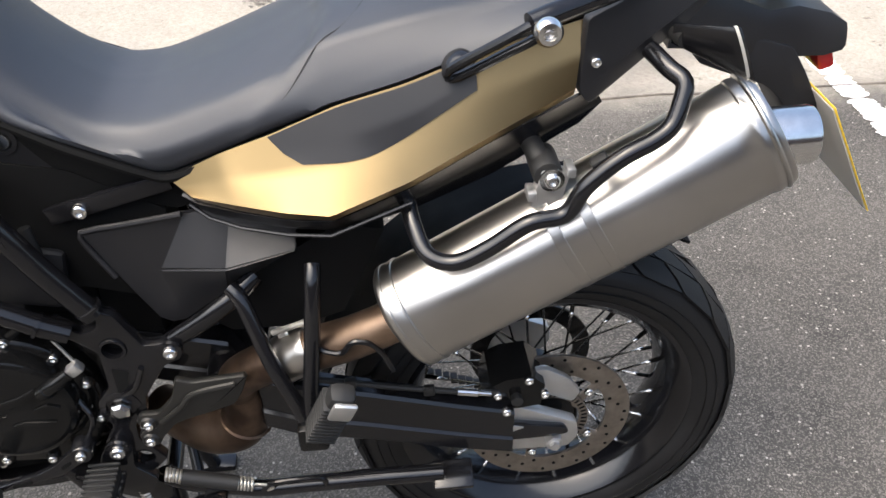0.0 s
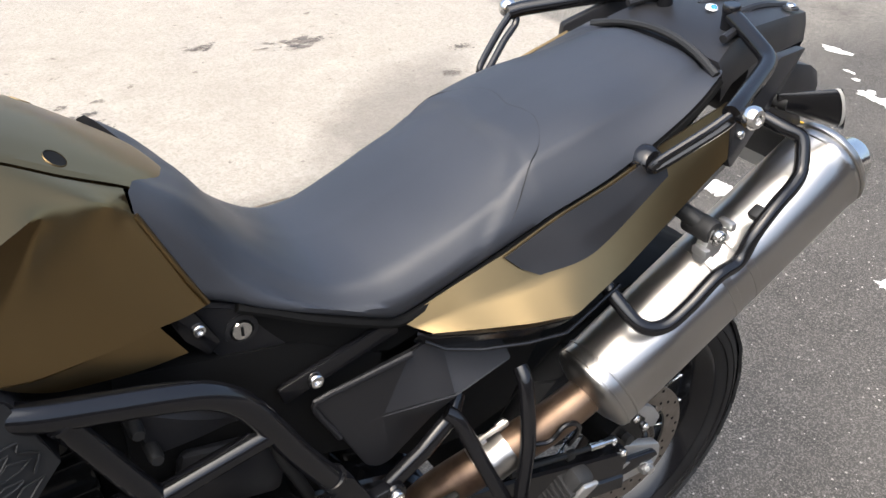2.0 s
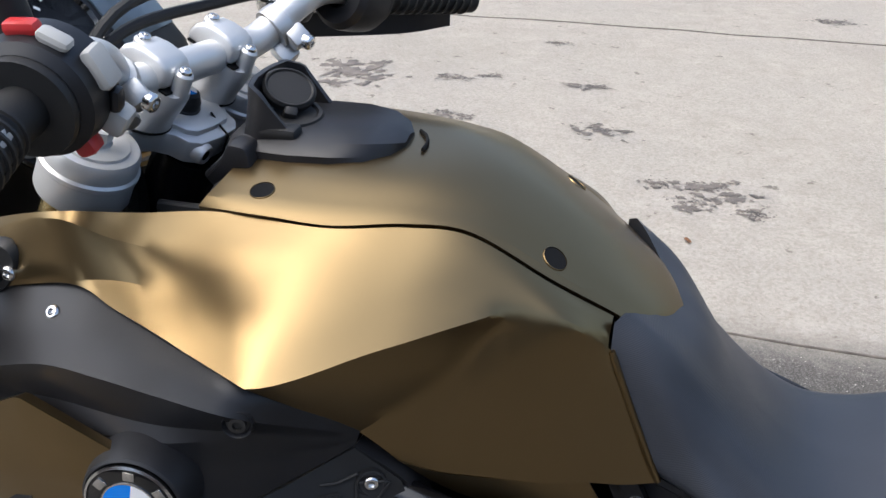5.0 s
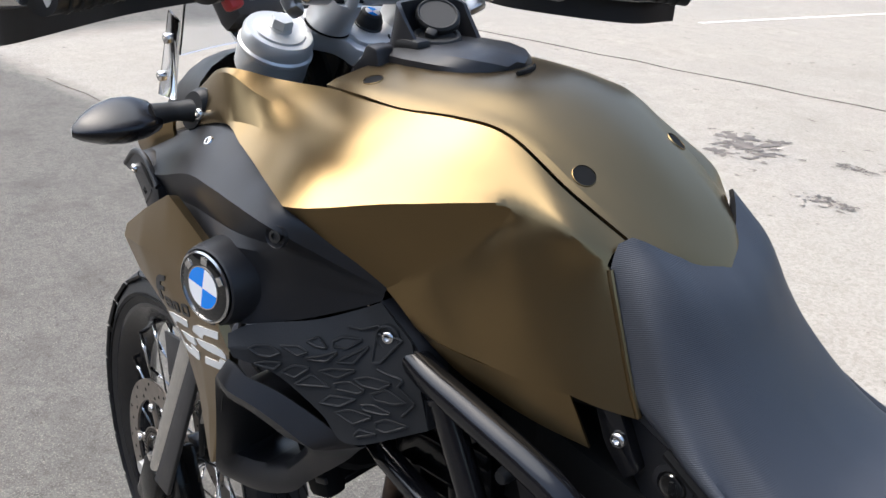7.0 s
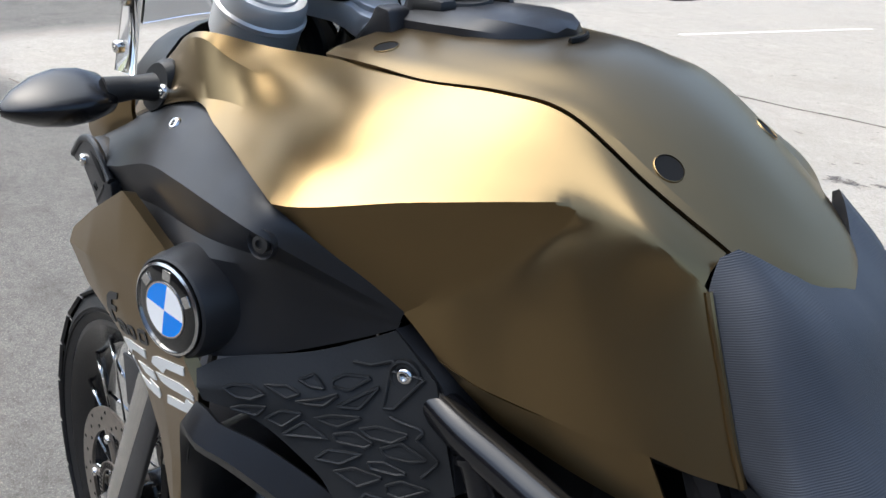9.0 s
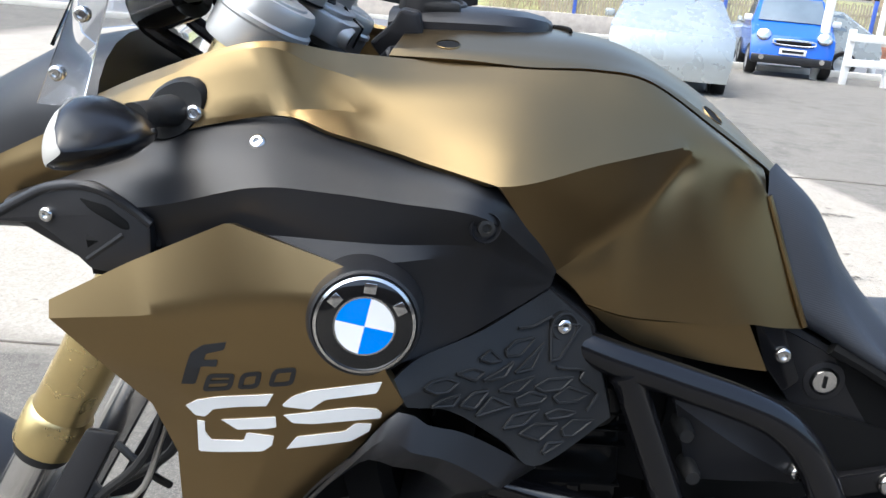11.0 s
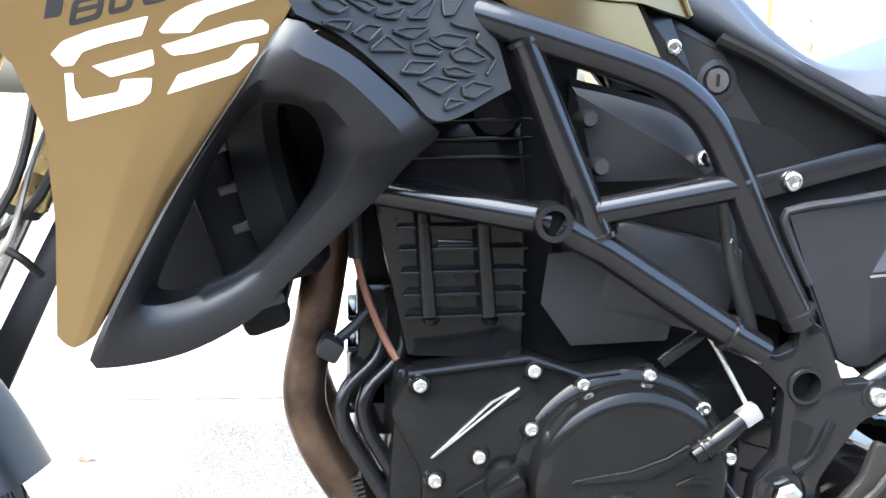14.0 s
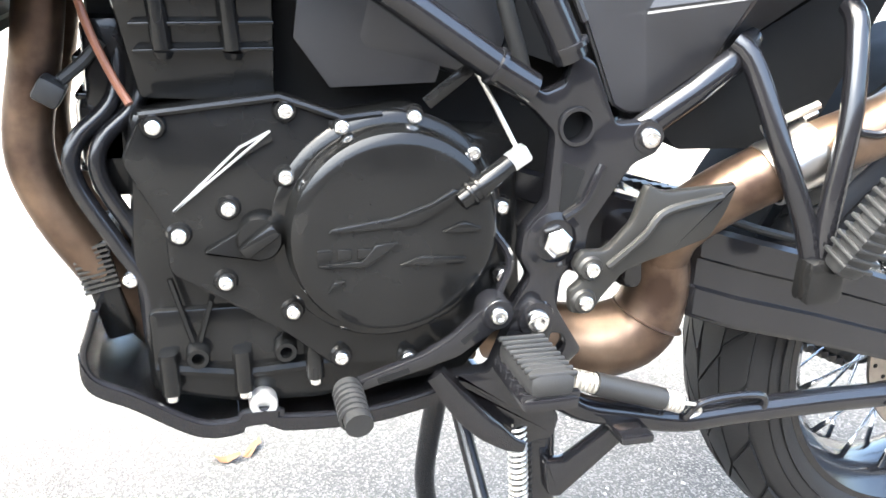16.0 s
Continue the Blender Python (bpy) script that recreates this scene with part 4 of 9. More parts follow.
# -- bronze side panels of the tank --
def build_tank_side(side):
    top = [(-1.340, -0.105, 1.085), (-1.250, -0.140, 1.130), (-1.163, -0.170, 1.163), (-1.105, -0.146, 1.158), (-1.052, -0.1235, 1.1550), (-0.965, -0.1285, 1.1555), (-0.905, -0.1125, 1.1560), (-0.858, -0.1005, 1.1490), (-0.797, -0.0940, 1.1145), (-0.748, -0.0800, 1.0845)]
    ridge = [(-1.338, -0.122, 1.076), (-1.250, -0.150, 1.122), (-1.162, -0.1735, 1.159), (-1.113, -0.172, 1.148), (-1.055, -0.163, 1.1375), (-0.968, -0.150, 1.1440), (-0.905, -0.142, 1.135), (-0.845, -0.114, 1.133), (-0.790, -0.103, 1.109), (-0.7485, -0.088, 1.0815)]
    flute = [(-1.336, -0.133, 1.062), (-1.246, -0.168, 1.094), (-1.149, -0.1865, 1.1155), (-1.102, -0.185, 1.1205), (-1.050, -0.190, 1.1180), (-0.976, -0.208, 1.111), (-0.900, -0.164, 1.118), (-0.829, -0.123, 1.118), (-0.782, -0.113, 1.102), (-0.7490, -0.096, 1.0765)]
    crease = [(-1.334, -0.138, 1.055), (-1.244, -0.172, 1.085), (-1.147, -0.187, 1.113), (-1.100, -0.202, 1.107), (-1.050, -0.219, 1.100), (-0.981, -0.2425, 1.0885), (-0.899, -0.190, 1.1005), (-0.816, -0.1290, 1.1075), (-0.773, -0.1195, 1.0945), (-0.749, -0.101, 1.0690)]
    fold = [(-0.926, -0.1745, 1.0080), (-0.8788, -0.1595, 1.043), (-0.8532, -0.1455, 1.066), (-0.8345, -0.1315, 1.085), crease[7]]
    hump = [(-0.910, -0.172, 0.995), (-0.885, -0.166, 1.012), (-0.860, -0.153, 1.030), (-0.835, -0.144, 1.046), (-0.815, -0.139, 1.056), (-0.797, -0.134, 1.054), (-0.780, -0.127, 1.048), (-0.757, -0.116, 1.042), (-0.731, -0.1030, 1.036)]
    low = [(-0.898, -0.168, 0.981), (-0.868, -0.163, 0.972), (-0.843, -0.157, 0.968), (-0.818, -0.152, 0.966), (-0.795, -0.148, 0.964), (-0.775, -0.143, 0.963), (-0.752, -0.136, 0.963), (-0.725, -0.126, 0.958), (-0.697, -0.112, 0.954)]
    skirt = [(-0.897, -0.1675, 0.980), (-0.876, -0.160, 0.960), (-0.850, -0.155, 0.945), (-0.822, -0.150, 0.937), (-0.795, -0.146, 0.931), (-0.765, -0.140, 0.925), (-0.728, -0.130, 0.919)]

    def curve(pts, per):
        P = [V(x, y * -side, z) for x, y, z in pts]
        out = []
        for i in range(len(P) - 1):
            b, c = P[i], P[i + 1]
            a = P[i - 1] if i else b * 2 - c
            d = P[i + 2] if i + 2 < len(P) else c * 2 - b
            for j in range(per):
                u = j / per
                out.append(0.5 * (2 * b + (c - a) * u + (2 * a - 5 * b + 4 * c - d) * u * u + (3 * b - a - 3 * c + d) * u ** 3))
        return out + [P[-1]]

    bm = bmesh.new()

    def sheet(lines):
        g = [[bm.verts.new(p) for p in r] for r in lines]
        for p, q in zip(g, g[1:]):
            for i in range(len(p) - 1):
                bm.faces.new((p[i], p[i + 1], q[i + 1], q[i]))
        return g

    T, R, F, C = (curve(r, 8) for r in (top, ridge, flute, crease))
    for i in range(33, 40):  # the crease stays straight up to its corner
        C[i] = C[24].lerp(C[40], (i - 24) / 16)
    fan = lambda a, b, n: [[p.lerp(q, k / n) for p, q in zip(a, b)] for k in range(n + 1)]
    sheet(fan(T, R, 3) + fan(R, F, 3)[1:] + fan(F, C, 3)[1:])
    FO = curve(fold, 4)
    sheet(fan(C[40:57], [FO[i] for i in range(17)], 8))
    head = FO + [C[56 + i] for i in range(1, 17)]
    Hh, Lo, Sk = curve(hump, 4), curve(low, 4), curve(skirt, 4)
    rows = []
    for k in range(13):
        v = k / 12
        row = []
        for a, b, c in zip(head, Hh, Lo):
            q = b * 2 - (a + c) * 0.5
            row.append(a * (1 - v) ** 2 + q * (2 * v * (1 - v)) + c * v * v)
        rows.append(row)
    sheet(rows)
    # the skirt steps inwards below the tear line, more towards the rear
    step_in = [p + V(0, -side * 0.0045 * min(1.0, max(0.0, (k - 10) / 8)), -0.001) for k, p in enumerate(Lo[:25])]
    sheet(fan(step_in, Sk, 4))
    bmesh.ops.remove_doubles(bm, verts=bm.verts, dist=0.0004)
    bmesh.ops.dissolve_degenerate(bm, edges=bm.edges, dist=0.0002)
    # soften the fold, most where it runs out at the hump
    Bx = C[56]
    for _ in range(7):
        soft = []
        for v in bm.verts:
            if v.is_boundary:
                continue
            near = min((v.co - p).length for p in head[2:27:2])
            onc = min((v.co - p).length for p in C[40:53])
            if near < 0.016 and onc > 0.003 and v.co.z < 1.118:
                soft.append(v)
        bmesh.ops.smooth_vert(bm, verts=soft, factor=0.5, use_axis_x=True, use_axis_y=True, use_axis_z=True)
    for rad in (0.024, 0.022, 0.020, 0.018, 0.016, 0.014):
        soft = [v for v in bm.verts if not v.is_boundary and (v.co - Bx).length < rad]
        bmesh.ops.smooth_vert(bm, verts=soft, factor=0.5, use_axis_x=True, use_axis_y=True, use_axis_z=True)
    bmesh.ops.recalc_face_normals(bm, faces=bm.faces)
    outward(bm, side)
    bm.normal_update()
    bmesh.ops.solidify(bm, geom=bm.faces[:], thickness=0.004)
    bmesh.ops.recalc_face_normals(bm, faces=bm.faces)
    panel = part("tank_side_panel", bm, GOLD, bike, "satin bronze side panel with a sharp crease and a knee hollow", angle=20)
    edge = [V(x + 0.001, y * -side, z) for x, y, z in ((-0.7470, -0.1010, 1.0660), (-0.7400, -0.1035, 1.050), (-0.7285, -0.1060, 1.023), (-0.7105, -0.1110, 0.9825), (-0.6980, -0.1125, 0.9560))]
    part("rolled_edge", sweep(edge, 0.0028, 8, 36), GOLD, panel)


both(build_tank_side)


# -- black upper fairing, bronze shroud, badge --
def build_fairing(side):
    s = side
    r0 = [(-1.350, -0.172, 1.032), (-1.230, -0.176, 1.087), (-1.150, -0.180, 1.111), (-1.095, -0.194, 1.105), (-1.050, -0.209, 1.098), (-0.985, -0.230, 1.086), (-0.946, -0.196, 1.050), (-0.918, -0.164, 1.014)]
    r1 = [(-1.346, -0.196, 1.025), (-1.230, -0.222, 1.046), (-1.150, -0.232, 1.070), (-1.095, -0.240, 1.073), (-1.050, -0.246, 1.072), (-0.990, -0.250, 1.068), (-0.955, -0.212, 1.036), (-0.926, -0.175, 1.006)]
    r2 = [(-1.330, -0.192, 1.014), (-1.230, -0.212, 1.022), (-1.150, -0.226, 1.034), (-1.095, -0.236, 1.038), (-1.050, -0.240, 1.040), (-0.992, -0.234, 1.042), (-0.958, -0.204, 1.022), (-0.927, -0.176, 1.002)]
    ledge = [(-1.310, -0.192, 1.003), (-1.225, -0.210, 1.008), (-1.150, -0.231, 1.020), (-1.095, -0.243, 1.024), (-1.050, -0.246, 1.029), (-0.993, -0.233, 1.034), (-0.959, -0.203, 1.014), (-0.9275, -0.176, 1.000)]
    r3 = [(-1.285, -0.192, 0.990), (-1.220, -0.210, 0.995), (-1.150, -0.228, 1.008), (-1.095, -0.238, 1.010), (-1.050, -0.243, 1.010), (-0.995, -0.227, 1.004), (-0.960, -0.198, 1.000), (-0.928, -0.176, 0.998)]
    r4 = [(-1.240, -0.180, 0.945), (-1.200, -0.200, 0.940), (-1.140, -0.220, 0.940), (-1.095, -0.240, 0.945), (-1.045, -0.256, 0.956), (-1.000, -0.226, 0.965), (-0.960, -0.196, 0.980), (-0.929, -0.176, 0.995)]
    crown_ = [(a[0] * 0.5 + b[0] * 0.5, a[1] * 0.5 + b[1] * 0.5 - 0.0015, a[2] * 0.5 + b[2] * 0.5 + 0.0025) for a, b in zip(r0, r1)]
    f = part("upper_fairing", shell(flip([r0, crown_, r1, r2, ledge, r3, r4], s), 64, 3, 0.004, s), PLASTIC, bike, "matt black upper fairing", angle=24)
    for p, d in (((-1.154, -0.2035, 1.0965), (-0.1, -0.75, 0.6)), ((-0.987, -0.2465, 1.060), (0.25, -0.95, 0.1))):
        q = V(p[0], -p[1] * s, p[2])
        n = V(d[0], -d[1] * s, d[2])
        if p[0] > -1.0:
            part("bolt_cup", lathe([(0, -0.002), (0.0085, -0.002), (0.0105, 0.001), (0.0115, -0.003)], 20, axis(q, n)), PLASTIC, f)
            part("dark_bolt", lathe([(0, 0.0), (0.003, 0.0), (0.0033, 0.0022), (0.006, 0.0018), (0.0062, -0.003)], 16, axis(q, n)), MAGNESIUM, f)
        else:
            bolt(f, q - n.normalized() * 0.003, 0.0062, n)
    # near-black block standing for the shaded air intake mouth at the nose
    part("intake", loft([[V(-1.30 + dx, -s * -y, z) for y, z in ((-0.20, 1.04), (-0.215, 1.015), (-0.205, 0.985), (-0.175, 0.99), (-0.17, 1.03))] for dx in (0.025, 0.08)]), DARK, bike)
    n0 = [(-1.262, -0.174, 1.1065), (-1.288, -0.177, 1.097), (-1.310, -0.177, 1.087), (-1.335, -0.173, 1.074), (-1.365, -0.166, 1.058)]
    n1 = [(-1.262, -0.179, 1.080), (-1.288, -0.181, 1.072), (-1.310, -0.181, 1.063), (-1.335, -0.177, 1.054), (-1.365, -0.169, 1.040)]
    n2 = [(-1.262, -0.174, 1.055), (-1.288, -0.175, 1.048), (-1.310, -0.175, 1.040), (-1.335, -0.170, 1.032), (-1.365, -0.162, 1.020)]
    part("nose_panel", shell(flip([n0, n1, n2], s), 24, 5, 0.004, s, smooth_v=True), GOLD, bike, "satin bronze nose panel")
    # scooped intake face with its raised brow, slot and bolt
    brow = [(-1.352, 1.022), (-1.315, 1.045), (-1.296, 1.052), (-1.277, 1.055), (-1.258, 1.052), (-1.239, 1.043), (-1.224, 1.034)]
    face = brow + [(-1.224, 1.000), (-1.257, 0.991), (-1.273, 0.991), (-1.295, 1.008), (-1.317, 1.020), (-1.350, 1.016)]
    K = 0.24  # the face turns inwards towards the nose
    lean = Matrix(((1, 0, 0, 0), (s * K, 1, 0, s * K * 1.224), (0, 0, 1, 0), (0, 0, 0, 1)))

    def leaned(bm):
        bm.transform(lean)
        return bm

    scoop = part("intake_face", leaned(plate(rounded(face, 0.004), s * 0.205, s * 0.225, 0.003)), PLASTIC, f, "black intake face with a slot")
    part("brow", leaned(sweep([V(x, s * 0.2235, z) for x, z in brow], 0.0038, 10, 40)), PLASTIC, scoop)
    # slot is a proud near-black plate, painted as a shaded opening
    part("slot", leaned(plate(rounded([(-1.281, 1.046), (-1.258, 1.043), (-1.242, 1.034), (-1.240, 1.028), (-1.246, 1.027), (-1.272, 1.038)], 0.003), s * 0.219, s * 0.2256, 0.0004)), DARK, scoop)
    part("fold", leaned(sweep([V(-1.276, s * 0.2235, 0.999), V(-1.246, s * 0.2235, 1.023)], 0.0026, 8)), PLASTIC, scoop)
    bolt(scoop, lean @ V(-1.307, s * 0.225, 1.029), 0.0058, (-K, s, 0))
    # bronze shroud
    q0 = [(-1.300, -0.226, 0.970), (-1.236, -0.236, 1.009), (-1.164, -0.246, 1.048), (-1.120, -0.254, 1.038), (-1.074, -0.262, 1.027)]
    q1 = [(-1.298, -0.232, 0.958), (-1.225, -0.252, 0.975), (-1.160, -0.260, 0.992), (-1.115, -0.266, 1.002), (-1.068, -0.270, 1.008)]
    q2 = [(-1.262, -0.236, 0.930), (-1.205, -0.252, 0.938), (-1.150, -0.262, 0.945), (-1.095, -0.268, 0.952), (-1.046, -0.273, 0.957)]
    q3 = [(-1.224, -0.230, 0.894), (-1.180, -0.244, 0.900), (-1.130, -0.255, 0.912), (-1.080, -0.264, 0.926), (-1.033, -0.272, 0.936)]
    q4 = [(-1.208, -0.220, 0.848), (-1.172, -0.232, 0.850), (-1.135, -0.242, 0.858), (-1.100, -0.248, 0.868), (-1.068, -0.252, 0.880)]
    q5 = [(-1.207, -0.209, 0.780), (-1.185, -0.216, 0.780), (-1.165, -0.223, 0.784), (-1.142, -0.225, 0.790), (-1.120, -0.224, 0.800)]
    q6 = [(-1.212, -0.202, 0.694), (-1.205, -0.205, 0.688), (-1.198, -0.208, 0.686), (-1.190, -0.210, 0.690), (-1.182, -0.208, 0.696)]
    part("shroud", shell(flip([q0, q1, q2, q3, q4, q5, q6], s), 40, 5, 0.010, s, smooth_u=False), GOLD, bike, "satin bronze radiator shroud", angle=20)
    # roundel on its black boss
    c, n = V(-1.064, 0.268 * s, 0.992), V(0.10, 0.99 * s, 0.06)
    boss = part("badge_boss", lathe([(0.043, -0.030), (0.0405, -0.006), (0.0382, 0.0025), (0.0362, 0.0040), (0.0352, 0.002), (0, 0.002)], 48, axis(c, n, (1, 0, 0))), PLASTIC, bike, "round black badge boss")
    m = axis(c, n, (1, 0, 0) if s < 0 else (-1, 0, 0))
    badge = part("badge", lathe([(0.0345, 0.002), (0.0345, 0.005), (0.0325, 0.0064), (0.0200, 0.0072), (0, 0.0076)], 48, m), GLOSSBLACK, boss, "round badge with blue and white quarters")
    part("chrome_ring", ring([(0.0345, 0.004), (0.0348, 0.0062), (0.0328, 0.0072), (0.0326, 0.0058)], 48, m), CHROME, boss)
    part("inner_ring", ring([(0.0212, 0.0068), (0.0212, 0.0080), (0.0200, 0.0080), (0.0200, 0.0068)], 48, m), CHROME, boss)
    tw = radians(-10)
    for k in range(4):
        bm = bmesh.new()
        arc = [m @ V(0, 0, 0.0083)] + [m @ V(0.0200 * math.cos(tw + a), 0.0200 * math.sin(tw + a), 0.0079) for a in [k * math.pi / 2 + j * math.pi / 20 for j in range(11)]]
        fan = bm.faces.new([bm.verts.new(p) for p in arc])
        got = bmesh.ops.extrude_face_region(bm, geom=[fan])
        bmesh.ops.translate(bm, vec=n.normalized() * -0.002, verts=[v for v in got["geom"] if isinstance(v, bmesh.types.BMVert)])
        bmesh.ops.recalc_face_normals(bm, faces=bm.faces)
        part("quarter", bm, (BLUE if k % 2 == (1 if s < 0 else 0) else ENAMEL), boss)
    # plain raised marks round the badge
    for a in (145, 90, 35):
        ca = radians(a) + tw * 0.5
        mk = m @ Matrix.Rotation(ca, 4, "Z") @ Matrix.Translation((0.0268, 0, 0.0072)) @ Matrix.Rotation(radians(90), 4, "Z")
        part("mark", block((0.0085, 0.0075, 0.0012), mk, 0.0004), CHROME, boss)


both(build_fairing)


# -- decals on the shroud --
def build_decals():
    def face(x, z):
        """The shroud face as a sheet a little proud of the paint."""
        y = -0.2755 + 0.085 * (-1.045 - x) + (0.06 * (0.90 - z) if z < 0.90 else 0.02 * (z - 0.90))
        return V(x, y - 0.0012, z)

    shroud = next(o for o in bike.children if o.name.startswith("shroud") and o.data.vertices[0].co.y < 0)
    tree = tree_of(shroud)

    def stick(bm, mid=0.0011):
        """Lays a thin shape on the paint."""
        for _ in range(3):
            bmesh.ops.triangulate(bm, faces=bm.faces)
            bmesh.ops.subdivide_edges(bm, edges=[e for e in bm.edges if e.calc_length() > 0.005], cuts=1)
        bmesh.ops.triangulate(bm, faces=bm.faces)
        front = {v: v.co.y < face(v.co.x, v.co.z).y + mid for v in bm.verts}
        for v in bm.verts:
            hit = tree.ray_cast(V(v.co.x, -0.6, v.co.z), V(0, 1, 0))
            if hit[0] is not None:
                v.co.y = hit[0].y - (0.0008 if front[v] else -0.0008)
        return bm

    def stroke(name, pts, mat):
        bm = bmesh.new()
        f = bm.faces.new([bm.verts.new(face(p.x, p.y)) for p in along([V(*q, 0) for q in pts + pts[:1]], 61)[:-1]])
        got = bmesh.ops.extrude_face_region(bm, geom=[f])
        bmesh.ops.translate(bm, vec=(0, 0.0022, 0), verts=[v for v in got["geom"] if isinstance(v, bmesh.types.BMVert)])
        bmesh.ops.recalc_face_normals(bm, faces=bm.faces)
        part(name, stick(bm), mat, bike, "white vinyl stripe" if mat is WHITE else "")

    # plain slanting white strokes
    for pts in ([(-1.1949, 0.9011), (-1.1857, 0.9095), (-1.1676, 0.9164), (-1.1265, 0.9271), (-1.1321, 0.9147), (-1.1564, 0.9088), (-1.1731, 0.9031), (-1.1803, 0.8940), (-1.1884, 0.8934)],
                [(-1.1673, 0.8939), (-1.1256, 0.9057), (-1.1251, 0.8961), (-1.1330, 0.8930), (-1.1555, 0.8870)],
                [(-1.1871, 0.8885), (-1.1811, 0.8892), (-1.1816, 0.8781), (-1.1770, 0.8715), (-1.1510, 0.8770), (-1.1482, 0.8856), (-1.1274, 0.8871), (-1.1287, 0.8779), (-1.1364, 0.8701), (-1.1890, 0.8557)],
                [(-1.1201, 0.9182), (-1.1120, 0.9277), (-1.0993, 0.9346), (-1.0489, 0.9505), (-1.0522, 0.9405), (-1.0890, 0.9283), (-1.0997, 0.9174), (-1.1195, 0.9165)],
                [(-1.1193, 0.9084), (-1.0690, 0.9248), (-1.0522, 0.9268), (-1.0477, 0.9233), (-1.0489, 0.9185), (-1.0976, 0.9043), (-1.1128, 0.9023)],
                [(-1.1177, 0.8766), (-1.1097, 0.8899), (-1.0745, 0.9011), (-1.0665, 0.9103), (-1.0549, 0.9118), (-1.0562, 0.9046), (-1.0698, 0.8923)]):
        stroke("white_stripe", pts, WHITE)
    stroke("lettering", [(-1.1957, 0.9234), (-1.1868, 0.9522), (-1.1776, 0.9598), (-1.1603, 0.9650), (-1.1618, 0.9588), (-1.1753, 0.9534), (-1.1769, 0.9480), (-1.1664, 0.9503), (-1.1677, 0.9446), (-1.1791, 0.9427), (-1.1848, 0.9253)], INK)

    # broad slanting numerals 800: rounded loops, the first with a bar
    def numeral(corners, bar):
        C = [V(x, z) for x, z in corners]
        mid = (C[0] + C[1] + C[2] + C[3]) / 4
        inner = [mid + (c - mid) * 0.97 for c in C]
        outer = [V(x, z, 0) for x, z in rounded([tuple(c) for c in inner], 0.005, 4)]
        width, n = 0.0034, len(outer)
        bm = bmesh.new()
        loops = []
        for grow in (0.0, 1.0):
            ring_ = []
            for k in range(n):
                t = (outer[(k + 1) % n] - outer[k - 1]).normalized()
                p = outer[k] + V(-t.y, t.x, 0) * (width * grow)
                ring_.append(p)
            loops.append(ring_)
        a, b = ([bm.verts.new(face(p.x, p.y)) for p in r] for r in loops)
        for k in range(n):
            bm.faces.new((a[k], a[(k + 1) % n], b[(k + 1) % n], b[k]))
        if bar:
            l0, r0 = C[0].lerp(C[3], 0.44), C[1].lerp(C[2], 0.44)
            l1, r1 = C[0].lerp(C[3], 0.62), C[1].lerp(C[2], 0.62)
            bm.faces.new([bm.verts.new(face(p.x, p.y)) for p in (l0.lerp(r0, 0.14), r0.lerp(l0, 0.14), r1.lerp(l1, 0.14), l1.lerp(r1, 0.14))])
        got = bmesh.ops.extrude_face_region(bm, geom=bm.faces[:])
        bmesh.ops.translate(bm, vec=(0, 0.0022, 0), verts=[v for v in got["geom"] if isinstance(v, bmesh.types.BMVert)])
        bmesh.ops.recalc_face_normals(bm, faces=bm.faces)
        part("lettering", stick(bm), INK, bike, "dark lettering")

    numeral([(-1.1810, 0.9183), (-1.1575, 0.9247), (-1.1532, 0.9413), (-1.1748, 0.9368)], True)
    numeral([(-1.1539, 0.9260), (-1.1371, 0.9304), (-1.1336, 0.9468), (-1.1493, 0.9424)], False)
    numeral([(-1.1308, 0.9325), (-1.1116, 0.9372), (-1.1086, 0.9537), (-1.1265, 0.9492)], False)


build_decals()


